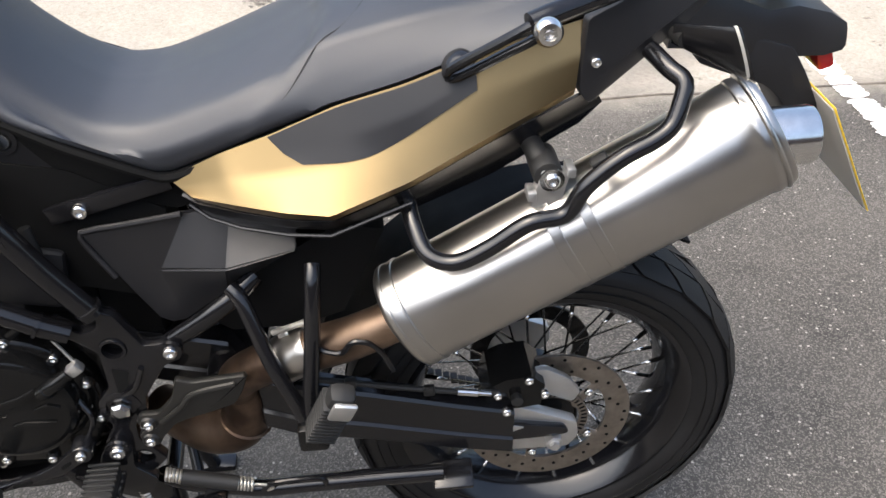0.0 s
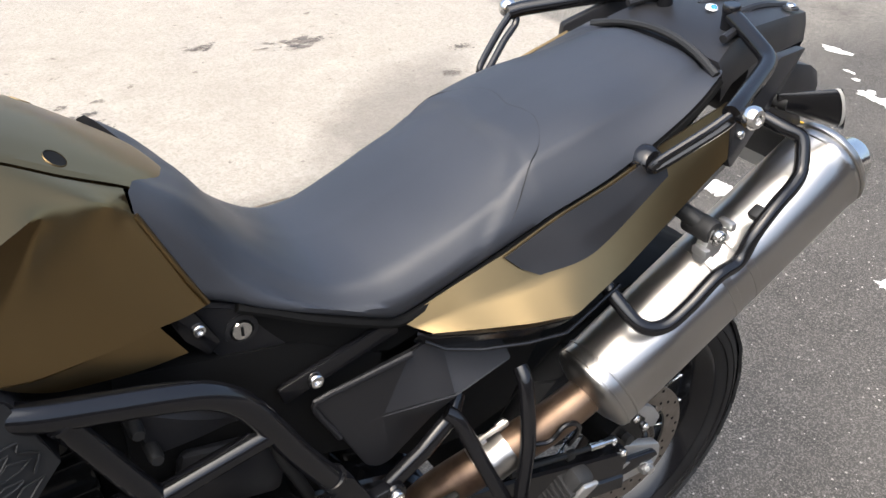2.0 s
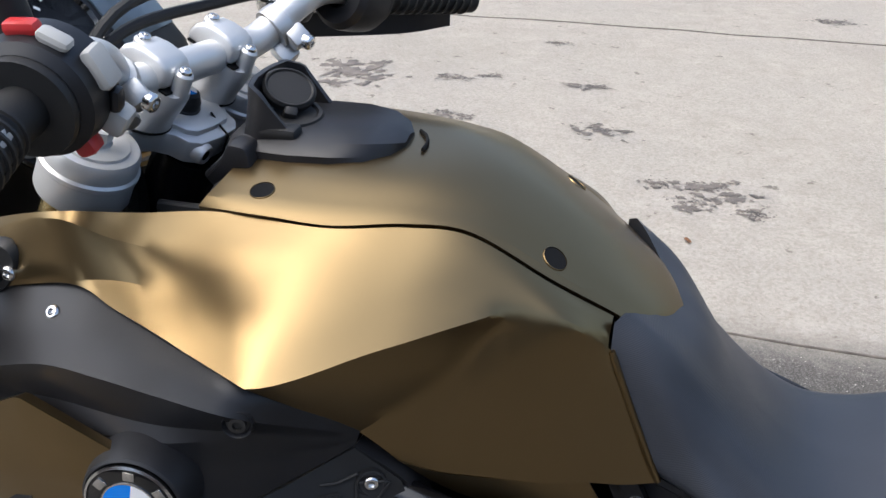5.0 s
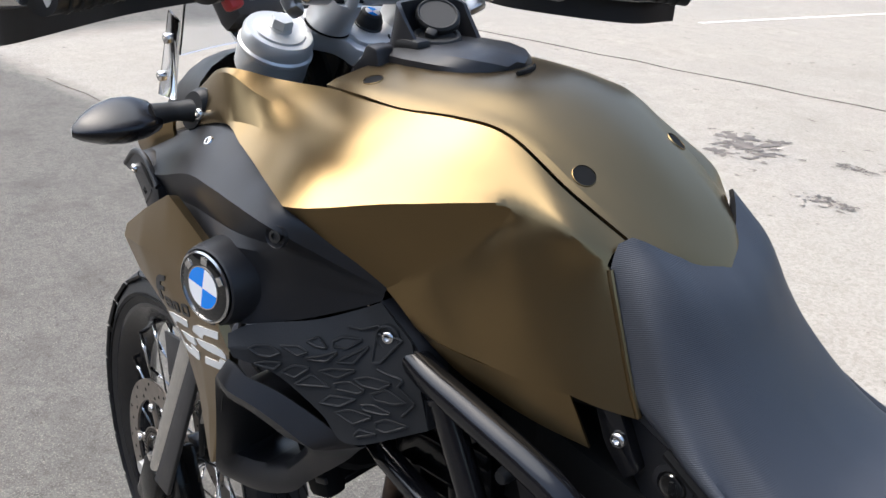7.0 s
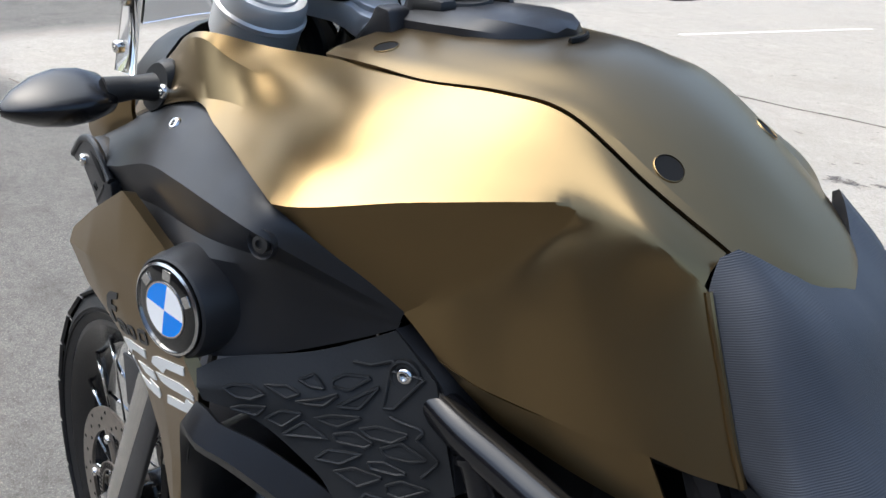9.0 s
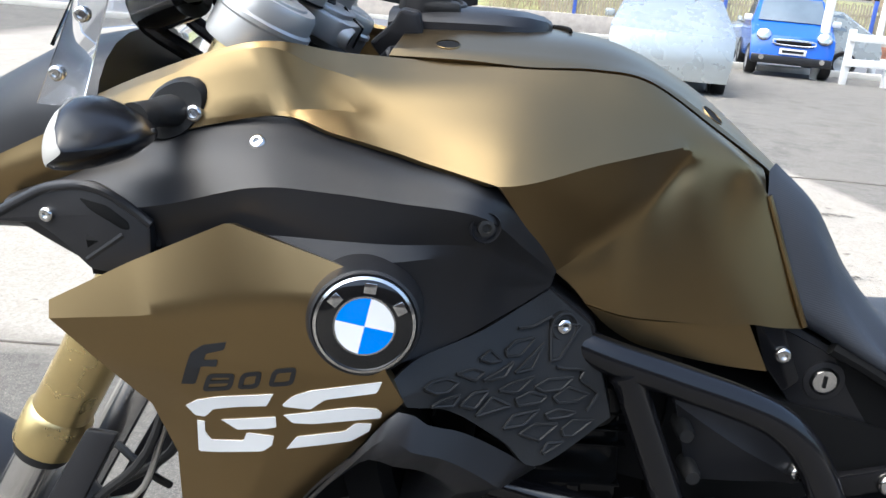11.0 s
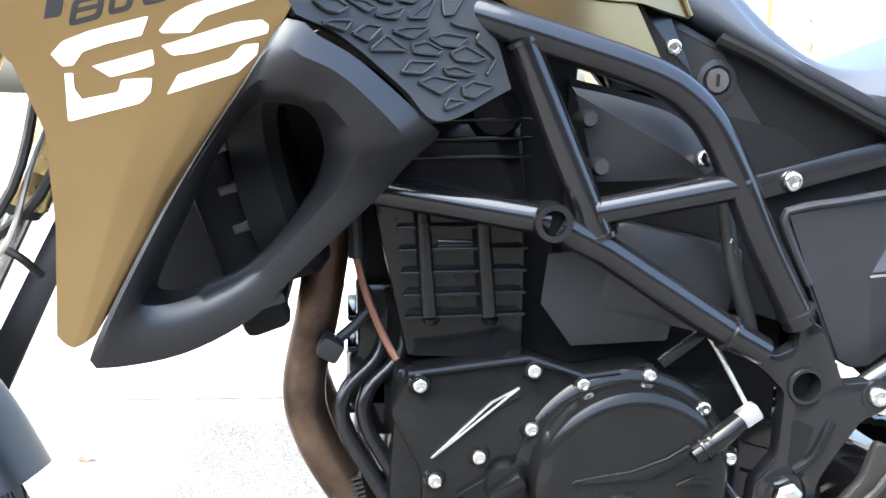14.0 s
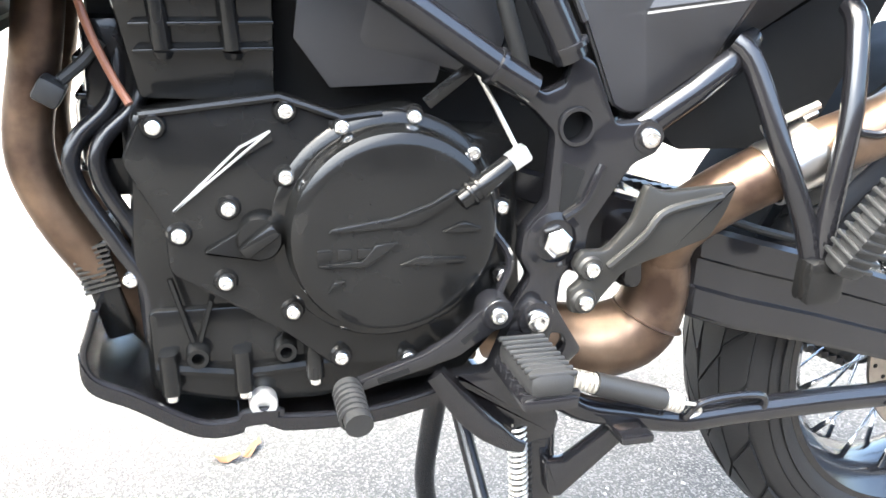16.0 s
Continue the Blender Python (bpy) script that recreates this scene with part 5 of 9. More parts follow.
# -- black rubbery knee pad with raised scales --
def build_pad(side):
    s = side
    top = [(-1.042, -0.268, 0.950), (-1.024, -0.250, 0.961), (-0.982, -0.212, 0.968), (-0.950, -0.188, 0.982), (-0.929, -0.178, 0.994)]
    mid = [(-1.036, -0.272, 0.940), (-1.000, -0.244, 0.940), (-0.960, -0.215, 0.938), (-0.925, -0.192, 0.946), (-0.893, -0.174, 0.966)]
    lo = [(-1.030, -0.270, 0.931), (-0.998, -0.247, 0.918), (-0.956, -0.228, 0.886), (-0.926, -0.219, 0.862), (-0.866, -0.178, 0.888)]
    bm = shell(flip([top, mid, lo], s), 30, 6, 0.006, s)
    pad = part("knee_pad", bm, RUBBER, bike, "black rubber pad with raised scale pattern")

    def face(u, v):
        a, b, c = crom(top, 21), crom(mid, 21), crom(lo, 21)
        i = min(19, int(u * 20))
        k = u * 20 - i
        A, B, C = (r[i].lerp(r[i + 1], k) for r in (a, b, c))
        p = A.lerp(B, v * 2) if v < 0.5 else B.lerp(C, v * 2 - 1)
        return V(p.x + 0.0008, (p.y - 0.0016) * -s, p.z)

    # each scale is a raised outline, some left open, lying in rows that fan out to the rear
    upper = ([(0.12, 0.465), (0.165, 0.395), (0.24, 0.40), (0.285, 0.50), (0.215, 0.605), (0.155, 0.61)], [(0.30, 0.375), (0.395, 0.355), (0.44, 0.43), (0.37, 0.51)], [(0.46, 0.27), (0.54, 0.21), (0.555, 0.36), (0.50, 0.34)], [(0.61, 0.275), (0.675, 0.235), (0.775, 0.30), (0.655, 0.38), (0.59, 0.335)], [(0.41, 0.52), (0.505, 0.47), (0.605, 0.41), (0.525, 0.52), (0.455, 0.525)], [(0.58, 0.515), (0.79, 0.38), (0.67, 0.525)], [(0.865, 0.285), (0.765, 0.53), (0.81, 0.545), (0.975, 0.435)])
    middle = ([(0.105, 0.93), (0.17, 0.755), (0.275, 0.65), (0.21, 0.85)], [(0.25, 0.82), (0.34, 0.63), (0.43, 0.60), (0.325, 0.80)], [(0.32, 0.88), (0.435, 0.655), (0.535, 0.695), (0.34, 0.86)], [(0.48, 0.605), (0.55, 0.565), (0.68, 0.565), (0.585, 0.615), (0.545, 0.615)], [(0.565, 0.655), (0.645, 0.63), (0.72, 0.685), (0.69, 0.70), (0.575, 0.69)], [(0.67, 0.615), (0.74, 0.61), (0.865, 0.68), (0.795, 0.695), (0.705, 0.655)])
    lower = ([(0.75, 0.71), (0.83, 0.705), (0.92, 0.81), (0.86, 0.80), (0.77, 0.75)], [(0.465, 0.88), (0.54, 0.75), (0.675, 0.73), (0.595, 0.785)], [(0.70, 0.765), (0.76, 0.775), (0.845, 0.85), (0.80, 0.84), (0.71, 0.795)], [(0.565, 0.845), (0.645, 0.79), (0.755, 0.845), (0.66, 0.875)], [(0.765, 0.88), (0.82, 0.875), (0.915, 0.945), (0.81, 0.95), (0.765, 0.915)], [(0.665, 0.935), (0.69, 0.905), (0.765, 0.945), (0.67, 0.95)])
    lines = ([(0.735, 0.14), (0.80, 0.20), (0.90, 0.215), (0.90, 0.26)], [(0.79, 0.575), (0.83, 0.61), (0.90, 0.66), (0.925, 0.685), (0.89, 0.71), (0.925, 0.765), (0.965, 0.835), (0.895, 0.88)])
    for loop in upper + middle + lower:
        pts = [face(u, v) for u, v in loop]
        part("scale_ridge", sweep(along(pts + [pts[0]], 25), 0.0013, 6, smooth=False), RUBBER, pad)
        fill = bmesh.new()
        mid_ = sum(pts, V(0, 0, 0)) / len(pts)
        fill.faces.new([fill.verts.new(mid_ + (p - mid_) * 0.96 + V(0, 0.0006 * -s, 0)) for p in pts])
        part("scale", outward(fill, s), RUBBER, pad)
    for loop in lines:
        part("scale_ridge", sweep(along([face(u, v) for u, v in loop], 25), 0.0013, 6, smooth=False), RUBBER, pad)
    q = V(-0.915, 0.1815 * s, 0.966)
    part("bolt_cup", lathe([(0.0, 0.000), (0.0085, 0.000), (0.0105, 0.003), (0.0120, 0.0025), (0.0125, -0.004)], 24, axis(q, (0.35, 0.93 * s, 0.1))), RUBBER, pad)
    bolt(pad, q, 0.0065, (0.35, 0.93 * s, 0.1))
    edge = [V(x, y * -s - 0.0, z) for x, y, z in ((-0.929, -0.1775, 0.9955), (-0.893, -0.1725, 0.968), (-0.884, -0.170, 0.946), (-0.866, -0.177, 0.888))]
    part("pad_flange", shell([[tuple(p) for p in edge], [(p.x + 0.004, p.y + 0.028 * -s, p.z) for p in edge]], 16, 2, 0.004, s), PLASTIC, pad)


both(build_pad)


# -- lower radiator cowl with its opening, radiator, fan --
def build_cowl(side):
    s = side
    outer = [(-1.036, -0.272, 0.928), (-1.014, -0.268, 0.917), (-0.990, -0.252, 0.905), (-0.960, -0.232, 0.882), (-0.930, -0.214, 0.857), (-0.926, -0.200, 0.850), (-0.946, -0.190, 0.830), (-0.972, -0.188, 0.800), (-1.033, -0.186, 0.740), (-1.068, -0.186, 0.704), (-1.121, -0.190, 0.676), (-1.178, -0.197, 0.667), (-1.187, -0.205, 0.680), (-1.143, -0.228, 0.765), (-1.100, -0.248, 0.835), (-1.066, -0.262, 0.885)]
    inner = [(-1.062, -0.245, 0.872), (-1.045, -0.240, 0.873), (-1.028, -0.232, 0.870), (-1.018, -0.222, 0.860), (-1.013, -0.210, 0.845), (-1.013, -0.200, 0.830), (-1.020, -0.192, 0.808), (-1.032, -0.188, 0.790), (-1.052, -0.186, 0.765), (-1.078, -0.186, 0.740), (-1.118, -0.190, 0.720), (-1.146, -0.196, 0.716), (-1.149, -0.205, 0.727), (-1.124, -0.215, 0.780), (-1.098, -0.228, 0.830), (-1.075, -0.240, 0.862)]
    swell = [0.020, 0.028, 0.032, 0.034, 0.034, 0.030, 0.022, 0.014, 0.010, 0.010, 0.010, 0.010, 0.010, 0.010, 0.012, 0.016]
    rim_up = [(a[0] * 0.68 + b[0] * 0.32, a[1] * 0.68 + b[1] * 0.32 - 0.85 * w, a[2] * 0.68 + b[2] * 0.32) for a, b, w in zip(outer, inner, swell)]
    rim_in = [(a[0] * 0.28 + b[0] * 0.72, a[1] * 0.28 + b[1] * 0.72 - 0.95 * w, a[2] * 0.28 + b[2] * 0.72) for a, b, w in zip(outer, inner, swell)]
    deep = [(x * 0.985 - 0.016, y * 0.70, z) for x, y, z in inner]
    loops = []
    n = 64
    for lp in (outer, rim_up, rim_in, inner, deep):
        loops.append([V(p.x, p.y * -s, p.z) for p in crom(lp, n, True)])
    bm = bmesh.new()
    L = [[bm.verts.new(p) for p in lp] for lp in loops]
    for a, b in zip(L, L[1:]):
        for i in range(n):
            bm.faces.new((a[i], a[(i + 1) % n], b[(i + 1) % n], b[i]))
    outward(bm, s)
    bm.normal_update()
    bmesh.ops.solidify(bm, geom=bm.faces[:], thickness=0.004)
    bmesh.ops.recalc_face_normals(bm, faces=bm.faces)
    part("radiator_cowl", bm, PLASTIC, bike, "matt black radiator cowl with an open side", angle=50)


both(build_cowl)


# near-black backing sheets added to put shade inside the cowl opening
def build_cowl_shade(side):
    s = side
    o = [(-1.215, 0.68), (-1.15, 0.86), (-1.06, 0.92), (-0.99, 0.89), (-0.955, 0.83), (-0.985, 0.79), (-1.06, 0.71), (-1.12, 0.685)]
    part("cowl_shade_wall", plate(o, s * 0.085, s * 0.075, 0.002), DARK, bike)
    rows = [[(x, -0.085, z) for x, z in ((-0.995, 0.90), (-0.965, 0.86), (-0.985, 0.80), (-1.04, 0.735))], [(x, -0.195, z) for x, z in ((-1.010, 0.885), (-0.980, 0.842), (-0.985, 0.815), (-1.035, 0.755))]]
    part("cowl_shade_floor", shell(flip(rows, s), 20, 3, 0.003, s), DARK, bike)


both(build_cowl_shade)


def build_radiator():
    m = Matrix.Translation((-1.10, 0, 0.80)) @ Matrix.Rotation(radians(-20), 4, "Y")
    # core and fan are near-black, so the cowl's inner shade is in their colour
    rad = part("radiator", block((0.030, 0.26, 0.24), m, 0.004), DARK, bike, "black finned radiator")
    for k in range(16):
        part("fin", block((0.034, 0.25, 0.003), m @ Matrix.Translation((0, 0, -0.11 + k * 0.0145)), 0), MAGNESIUM, rad)
    for sy in (-1, 1):
        part("side_tank", block((0.040, 0.03, 0.25), m @ Matrix.Translation((0, sy * 0.14, 0)), 0.008), DARK, rad)
        for k in range(7):
            part("clip", block((0.020, 0.005, 0.009), m @ Matrix.Translation((0.012, sy * 0.153, -0.1 + k * 0.033)), 0.002), MAGNESIUM, rad)
    fm = axis(V(-1.04, -0.10, 0.80), (0.95, -0.1, 0.3))
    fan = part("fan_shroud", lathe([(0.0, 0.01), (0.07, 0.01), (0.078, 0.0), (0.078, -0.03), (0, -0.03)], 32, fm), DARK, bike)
    bolt(fan, (-1.035, -0.125, 0.796), 0.005)


build_radiator()


# -- front indicator, nose --
def build_nose(side):
    s = side
    stalk = part("indicator_stalk", sweep([V(-1.222, 0.172 * s, 1.108), V(-1.232, 0.192 * s, 1.108), V(-1.238, 0.214 * s, 1.107)], [0.013, 0.010, 0.012], 14), RUBBER, bike)
    st = ((0.205, 0.010, 0.008), (0.211, 0.022, 0.017), (0.225, 0.029, 0.0215), (0.243, 0.031, 0.0225), (0.262, 0.027, 0.019), (0.280, 0.017, 0.012), (0.291, 0.006, 0.005))
    sect = crom([V(1.0, 0, 0.12), V(0.35, 0, 0.72), V(-0.45, 0, 1.0), V(-0.80, 0, 0.55), V(-1.0, 0, -0.15), V(-0.98, 0, -0.80), V(-0.75, 0, -0.95), V(-0.1, 0, -0.85), V(0.65, 0, -0.45)], 36, True)

    def leaf(y, h, v, k, pick):
        return [V(-1.246 - 0.10 * (y - 0.205) + h * 1.05 * p.x * k, y * s, 1.100 + v * 1.12 * p.z * k - 0.02 * (y - 0.2)) for p in pick]

    st = st + ((0.293, 0.001, 0.001),)
    ind = part("indicator", loft([leaf(y, h, v, 1.0, sect) for y, h, v in st]), SATIN, bike, "dark teardrop front indicator", angle=50)
    front = [p for p in sect if p.x < -0.58 and p.z > -0.93]
    part("lens", loft([leaf(y, h, v, 1.03, front) + leaf(y, h, v, 0.8, front[::-1]) for y, h, v in st[1:]]), GREYPLASTIC, ind, "clear lens edge")
    pad = part("indicator_mount", lathe([(0, 0.006), (0.017, 0.006), (0.020, 0.0), (0.020, -0.004), (0, -0.004)], 20, axis(V(-1.222, 0.172 * s, 1.108), (-0.05, 1.0 * s, 0.1)) @ Matrix.Diagonal((1.5, 1, 1, 1))), RUBBER, bike)
    bolt(pad, (-1.206, 0.178 * s, 1.108), 0.0065, (-0.05, 1.0 * s, 0.1))


both(build_nose)


def build_front_lamp():
    loops = []
    for x, w, h, z in ((-1.30, 0.13, 0.09, 1.06), (-1.36, 0.12, 0.085, 1.05), (-1.42, 0.10, 0.07, 1.03), (-1.45, 0.07, 0.05, 1.01)):
        loops.append([V(x, w * math.copysign(abs(math.cos(a)) ** 0.7, math.cos(a)), z + h * math.copysign(abs(math.sin(a)) ** 0.7, math.sin(a))) for a in [k * math.pi / 12 for k in range(24)]])
    part("headlamp_shell", loft(loops), PLASTIC, bike, "black headlamp housing")
    part("headlamp_lens", loft([[p + V(-0.012, 0, 0) for p in loops[-1]], [p * 1.0 + V(-0.03, 0, 0) for p in loops[-1]]]), GLASS, bike)
    # small clear screen on its brackets
    rows = [[(-1.36, y, 1.14) for y in (-0.12, -0.06, 0, 0.06, 0.12)], [(-1.31, y, 1.24) for y in (-0.13, -0.065, 0, 0.065, 0.13)], [(-1.26, y, 1.33) for y in (-0.11, -0.055, 0, 0.055, 0.11)]]
    bend = lambda p: (p[0] + 1.8 * p[1] * p[1], p[1], p[2])
    part("windscreen", skin([[bend(p) for p in r] for r in rows], 20, 6, 0.003, smooth_v=True), GLASS, bike, "small clear wind deflector")
    for sy in (-1, 1):
        part("screen_bracket", plate([(-1.335, 1.10), (-1.30, 1.10), (-1.275, 1.19), (-1.295, 1.20)], sy * 0.150, sy * 0.153, 0.0005), GLASS, bike, "clear screen bracket")
        for p in ((-1.316, 1.125), (-1.295, 1.17)):
            bolt(bike, (p[0], sy * 0.157, p[1]), 0.006, (0, sy, 0))
        part("instrument_stay", sweep([V(-1.24, sy * 0.05, 1.13), V(-1.29, sy * 0.06, 1.17), V(-1.27, sy * 0.05, 1.24)], 0.008, 10), SATIN, bike)
    # instruments
    m = Matrix.Translation((-1.255, 0, 1.245)) @ Matrix.Rotation(radians(52), 4, "Y")
    inst = part("instrument_panel", block((0.14, 0.26, 0.045), m, 0.014), PLASTIC, bike, "black instrument cluster with two dials and a screen")
    for sy in (-0.085, -0.015):
        part("dial", lathe([(0, 0.0), (0.034, 0.0), (0.036, 0.004), (0.038, 0.0)], 32, m @ Matrix.Translation((0.0, sy, 0.0225))), GLOSSBLACK, inst)
        for k in range(11):
            a = radians(-40 - k * 26)
            part("tick", block((0.0025, 0.006, 0.0006), m @ Matrix.Translation((0.0, sy, 0.0265)) @ Matrix.Rotation(a, 4, "Z") @ Matrix.Translation((0, 0.028, 0)), 0), WHITE, inst)
    part("screen", block((0.075, 0.085, 0.003), m @ Matrix.Translation((0, 0.075, 0.0235)), 0.001), CARGLASS, inst, "grey display")
    part("harness", sweep([V(-1.22, -0.05, 1.19), V(-1.19, -0.03, 1.13), V(-1.17, -0.06, 1.05), V(-1.12, -0.05, 0.98)], 0.013, 10), DARK, bike)
    # dark void round the steering head
    part("steering_head", lathe([(0, -0.13), (0.032, -0.13), (0.032, 0.055), (0, 0.055)], 20, axis(V(-1.165, 0, 1.10), (0.44, 0, 0.9))), SATIN, bike)
    for k, (a, b) in enumerate((((-1.13, -0.08, 1.13), (-1.02, -0.03, 1.08)), ((-1.15, -0.10, 1.12), (-1.06, -0.09, 1.04)), ((-1.14, -0.04, 1.10), (-1.10, -0.09, 1.02)))):
        part("cable", sweep([V(*a), (V(*a) + V(*b)) / 2 + V(0.01, -0.02, 0.02), V(*b)], 0.006, 8), RUBBER, bike)
    part("ignition_pipe", lathe([(0, 0), (0.018, 0), (0.022, 0.02), (0.022, 0.06), (0.012, 0.062), (0, 0.05)], 20, axis(V(-1.28, -0.06, 1.17), (0.7, -0.5, 0.3))), GLOSSBLACK, bike)


build_front_lamp()


# -- steering: fork, yoke, handlebar, front wheel, all turned slightly to the right --
STEER = -8.0
STEM = V(-1.127, 0.0, 1.185)
RAKE = V(0.44, 0.0, 0.898).normalized()
TURNED = Matrix.Translation(STEM) @ Matrix.Rotation(radians(STEER), 4, RAKE) @ Matrix.Translation(-STEM)


def steer(name, bm, mat, parent, label="", **kw):
    bmesh.ops.transform(bm, matrix=TURNED, verts=bm.verts)
    return part(name, bm, mat, parent, label, **kw)


def sbolt(parent, p, r, d):
    return bolt(parent, TURNED @ V(*p), r, TURNED.to_3x3() @ V(*d))


def build_fork():
    for s in (-1, 1):
        c = V(-1.146, 0.108 * s, 1.193)
        leg = steer("fork_tube", sweep([c - RAKE * 0.012, c - RAKE * 0.46], 0.0275, 28, smooth=False), FORKGOLD, bike, "gold anodised fork tube")
        steer("fork_collar", lathe([(0.0275, 0.0), (0.031, 0.0), (0.031, 0.035), (0.0275, 0.04)], 28, axis(c - RAKE * 0.475, RAKE)), FORKGOLD, leg)
        steer("fork_seal", lathe([(0, 0), (0.026, 0.0), (0.029, 0.012), (0, 0.012)], 28, axis(c - RAKE * 0.487, RAKE)), RUBBER, leg)
        steer("slider", sweep([c - RAKE * 0.46, c - RAKE * 0.86], 0.0215, 22, smooth=False), CHROME, leg, "polished fork slider")
        steer("axle_lug", block((0.06, 0.045, 0.12), axis(c - RAKE * 0.90, RAKE, (1, 0, 0)), 0.01), ENGINE, leg)
        steer("fork_cap", lathe([(0, 0.004), (0.012, 0.004), (0.0125, 0.001), (0.0265, 0.0), (0.028, -0.003), (0.028, -0.010), (0, -0.010)], 36, axis(c - RAKE * 0.006, RAKE)), SILVER, leg, "silver fork top cap")
        steer("cap_hex", lathe([(0, 0.012), (0.0105, 0.012), (0.0120, 0.010), (0.0120, 0.0), (0, 0.0)], 6, axis(c - RAKE * 0.005, RAKE)), SILVER, leg)
        steer("slider_guard", plate([(-1.30, 0.80), (-1.27, 0.80), (-1.44, 0.43), (-1.49, 0.43)], s * 0.128, s * 0.136, 0.003), PLASTIC, leg)
    # top yoke: a lobed casting with a stepped collar round each fork leg
    C = V(-1.146, 0.0, 1.193)
    m = axis(C, RAKE, (1, 0, 0))
    lobe = [(-0.030, -0.090), (0.004, -0.080), (0.009, -0.062), (0.016, -0.047), (0.026, -0.039), (0.038, -0.036), (0.046, -0.026), (0.048, 0.0)]
    lobe += [(x, -y) for x, y in lobe[-2::-1]] + [(-0.040, 0.050), (-0.044, 0.0), (-0.040, -0.050)]
    lie = m @ Matrix.Rotation(radians(90), 4, "X")
    yoke = steer("top_yoke", plate(lobe, -0.030, -0.007, 0.003, lie), SILVER, bike, "silver cast top yoke")
    raised = [(x * 0.80 - 0.001, y * 0.84) for x, y in lobe]
    steer("raised_face", plate(raised, -0.010, -0.002, 0.0025, lie), SILVER, yoke)
    for s in (-1, 1):
        steer("collar", lathe([(0.0275, -0.056), (0.0365, -0.056), (0.0378, -0.053), (0.0378, -0.031), (0.0395, -0.029), (0.0395, -0.0255), (0.0372, -0.0235), (0.0368, -0.012), (0.0345, -0.008), (0.0275, -0.008)], 44, axis(C + V(0, 0.108 * s, 0), RAKE)), SILVER, yoke)
    nut = steer("stem_nut", lathe([(0, 0.013), (0.0090, 0.013), (0.0115, 0.0115), (0.0138, 0.006), (0.0148, 0.004), (0.0148, -0.001), (0.0160, -0.002), (0.0160, -0.006), (0, -0.006)], 36, axis(C + V(0.003, -0.002, 0), RAKE)), RUBBER, yoke, "black stem cap with a small badge")
    steer("split_line", sweep([m @ V(0.024, 0.012, -0.0005), m @ V(0.034, 0.010, -0.0045), m @ V(0.049, 0.008, -0.008), m @ V(0.0495, 0.008, -0.028)], 0.0012, 6, smooth=False), DARK, yoke)
    for k in range(4):
        am = axis(C + V(0.003, -0.002, 0) + RAKE * 0.0130, RAKE, (1, 0.35, 0))
        bm = bmesh.new()
        f = bm.faces.new([bm.verts.new(am @ V(0, 0, 0.0006))] + [bm.verts.new(am @ V(0.0082 * math.cos(a), 0.0082 * math.sin(a), 0.0006)) for a in [k * math.pi / 2 + j * math.pi / 12 for j in range(7)]])
        bm.normal_update()
        if f.normal.dot(RAKE) < 0:
            f.normal_flip()
        steer("badge_quarter", bm, BLUE if k % 2 else ENAMEL, nut)
    steer("pinch_boss", lathe([(0.005, 0.003), (0.0085, 0.004), (0.010, 0.001), (0.011, -0.010)], 22, m @ Matrix.Translation((0.047, -0.022, -0.019)) @ Matrix.Rotation(radians(90), 4, "Y")), SILVER, yoke)
    # near-black disc paints the shade in the boss's hole
    steer("boss_hole_shade", lathe([(0, 0.0), (0.006, 0.0), (0.006, 0.003), (0, 0.003)], 16, m @ Matrix.Translation((0.0465, -0.022, -0.019)) @ Matrix.Rotation(radians(90), 4, "Y")), DARK, yoke)
    steer("lower_yoke", block((0.07, 0.26, 0.04), axis(V(-1.215, 0, 1.02), RAKE, (1, 0, 0)), 0.012), ENGINE, bike)

    # risers and clamps
    B = V(-1.132, 0.0, 1.228)
    for s in (-1, 1):
        top = B + V(0, 0.048 * s, 0)
        cm = axis(top, RAKE, (1, 0, 0))
        foot = []
        for h, x0, a, b, e in ((-0.041, -0.002, 0.0260, 0.0250, 1.0), (-0.037, -0.002, 0.0260, 0.0250, 1.0), (-0.030, -0.001, 0.0262, 0.0222, 0.9), (-0.020, 0.0, 0.0280, 0.0190, 0.75), (-0.008, 0.0, 0.0300, 0.0180, 0.6), (-0.0015, 0.0, 0.0295, 0.0175, 0.6)):
            foot.append([cm @ V(x0 + a * math.copysign(abs(math.cos(q)) ** e, math.cos(q)), b * math.copysign(abs(math.sin(q)) ** e, math.sin(q)), h) for q in [k * math.pi / 14 for k in range(28)]])
        r = steer("riser", loft(foot), SILVER, yoke, "silver handlebar riser", angle=50)
        steer("riser_gasket", lathe([(0, 0.0), (0.0262, 0.0), (0.0262, 0.0022), (0, 0.0022)], 30, cm @ Matrix.Translation((-0.002, 0, -0.0432))), DARK, r)
        arch = [(-0.0300, 0.0010), (-0.0305, 0.0080), (-0.0270, 0.0165), (-0.0190, 0.0230), (-0.0080, 0.0250), (0.0060, 0.0245), (0.0140, 0.0210), (0.0180, 0.0150), (0.0185, 0.0010)]
        clamp = steer("bar_clamp", plate(arch, -0.0170, 0.0170, 0.0035, cm), SILVER, r, angle=50)
        for dx, hi in ((-0.0200, 0.0245), (0.0235, 0.0190)):
            steer("bolt_tower", lathe([(0, hi - 0.001), (0.0062, hi - 0.001), (0.0078, hi - 0.003), (0.0078, -0.004), (0, -0.004)], 20, cm @ Matrix.Translation((dx, 0, 0))), SILVER, clamp)
            sbolt(clamp, cm @ V(dx, 0, hi - 0.001), 0.0056, RAKE)
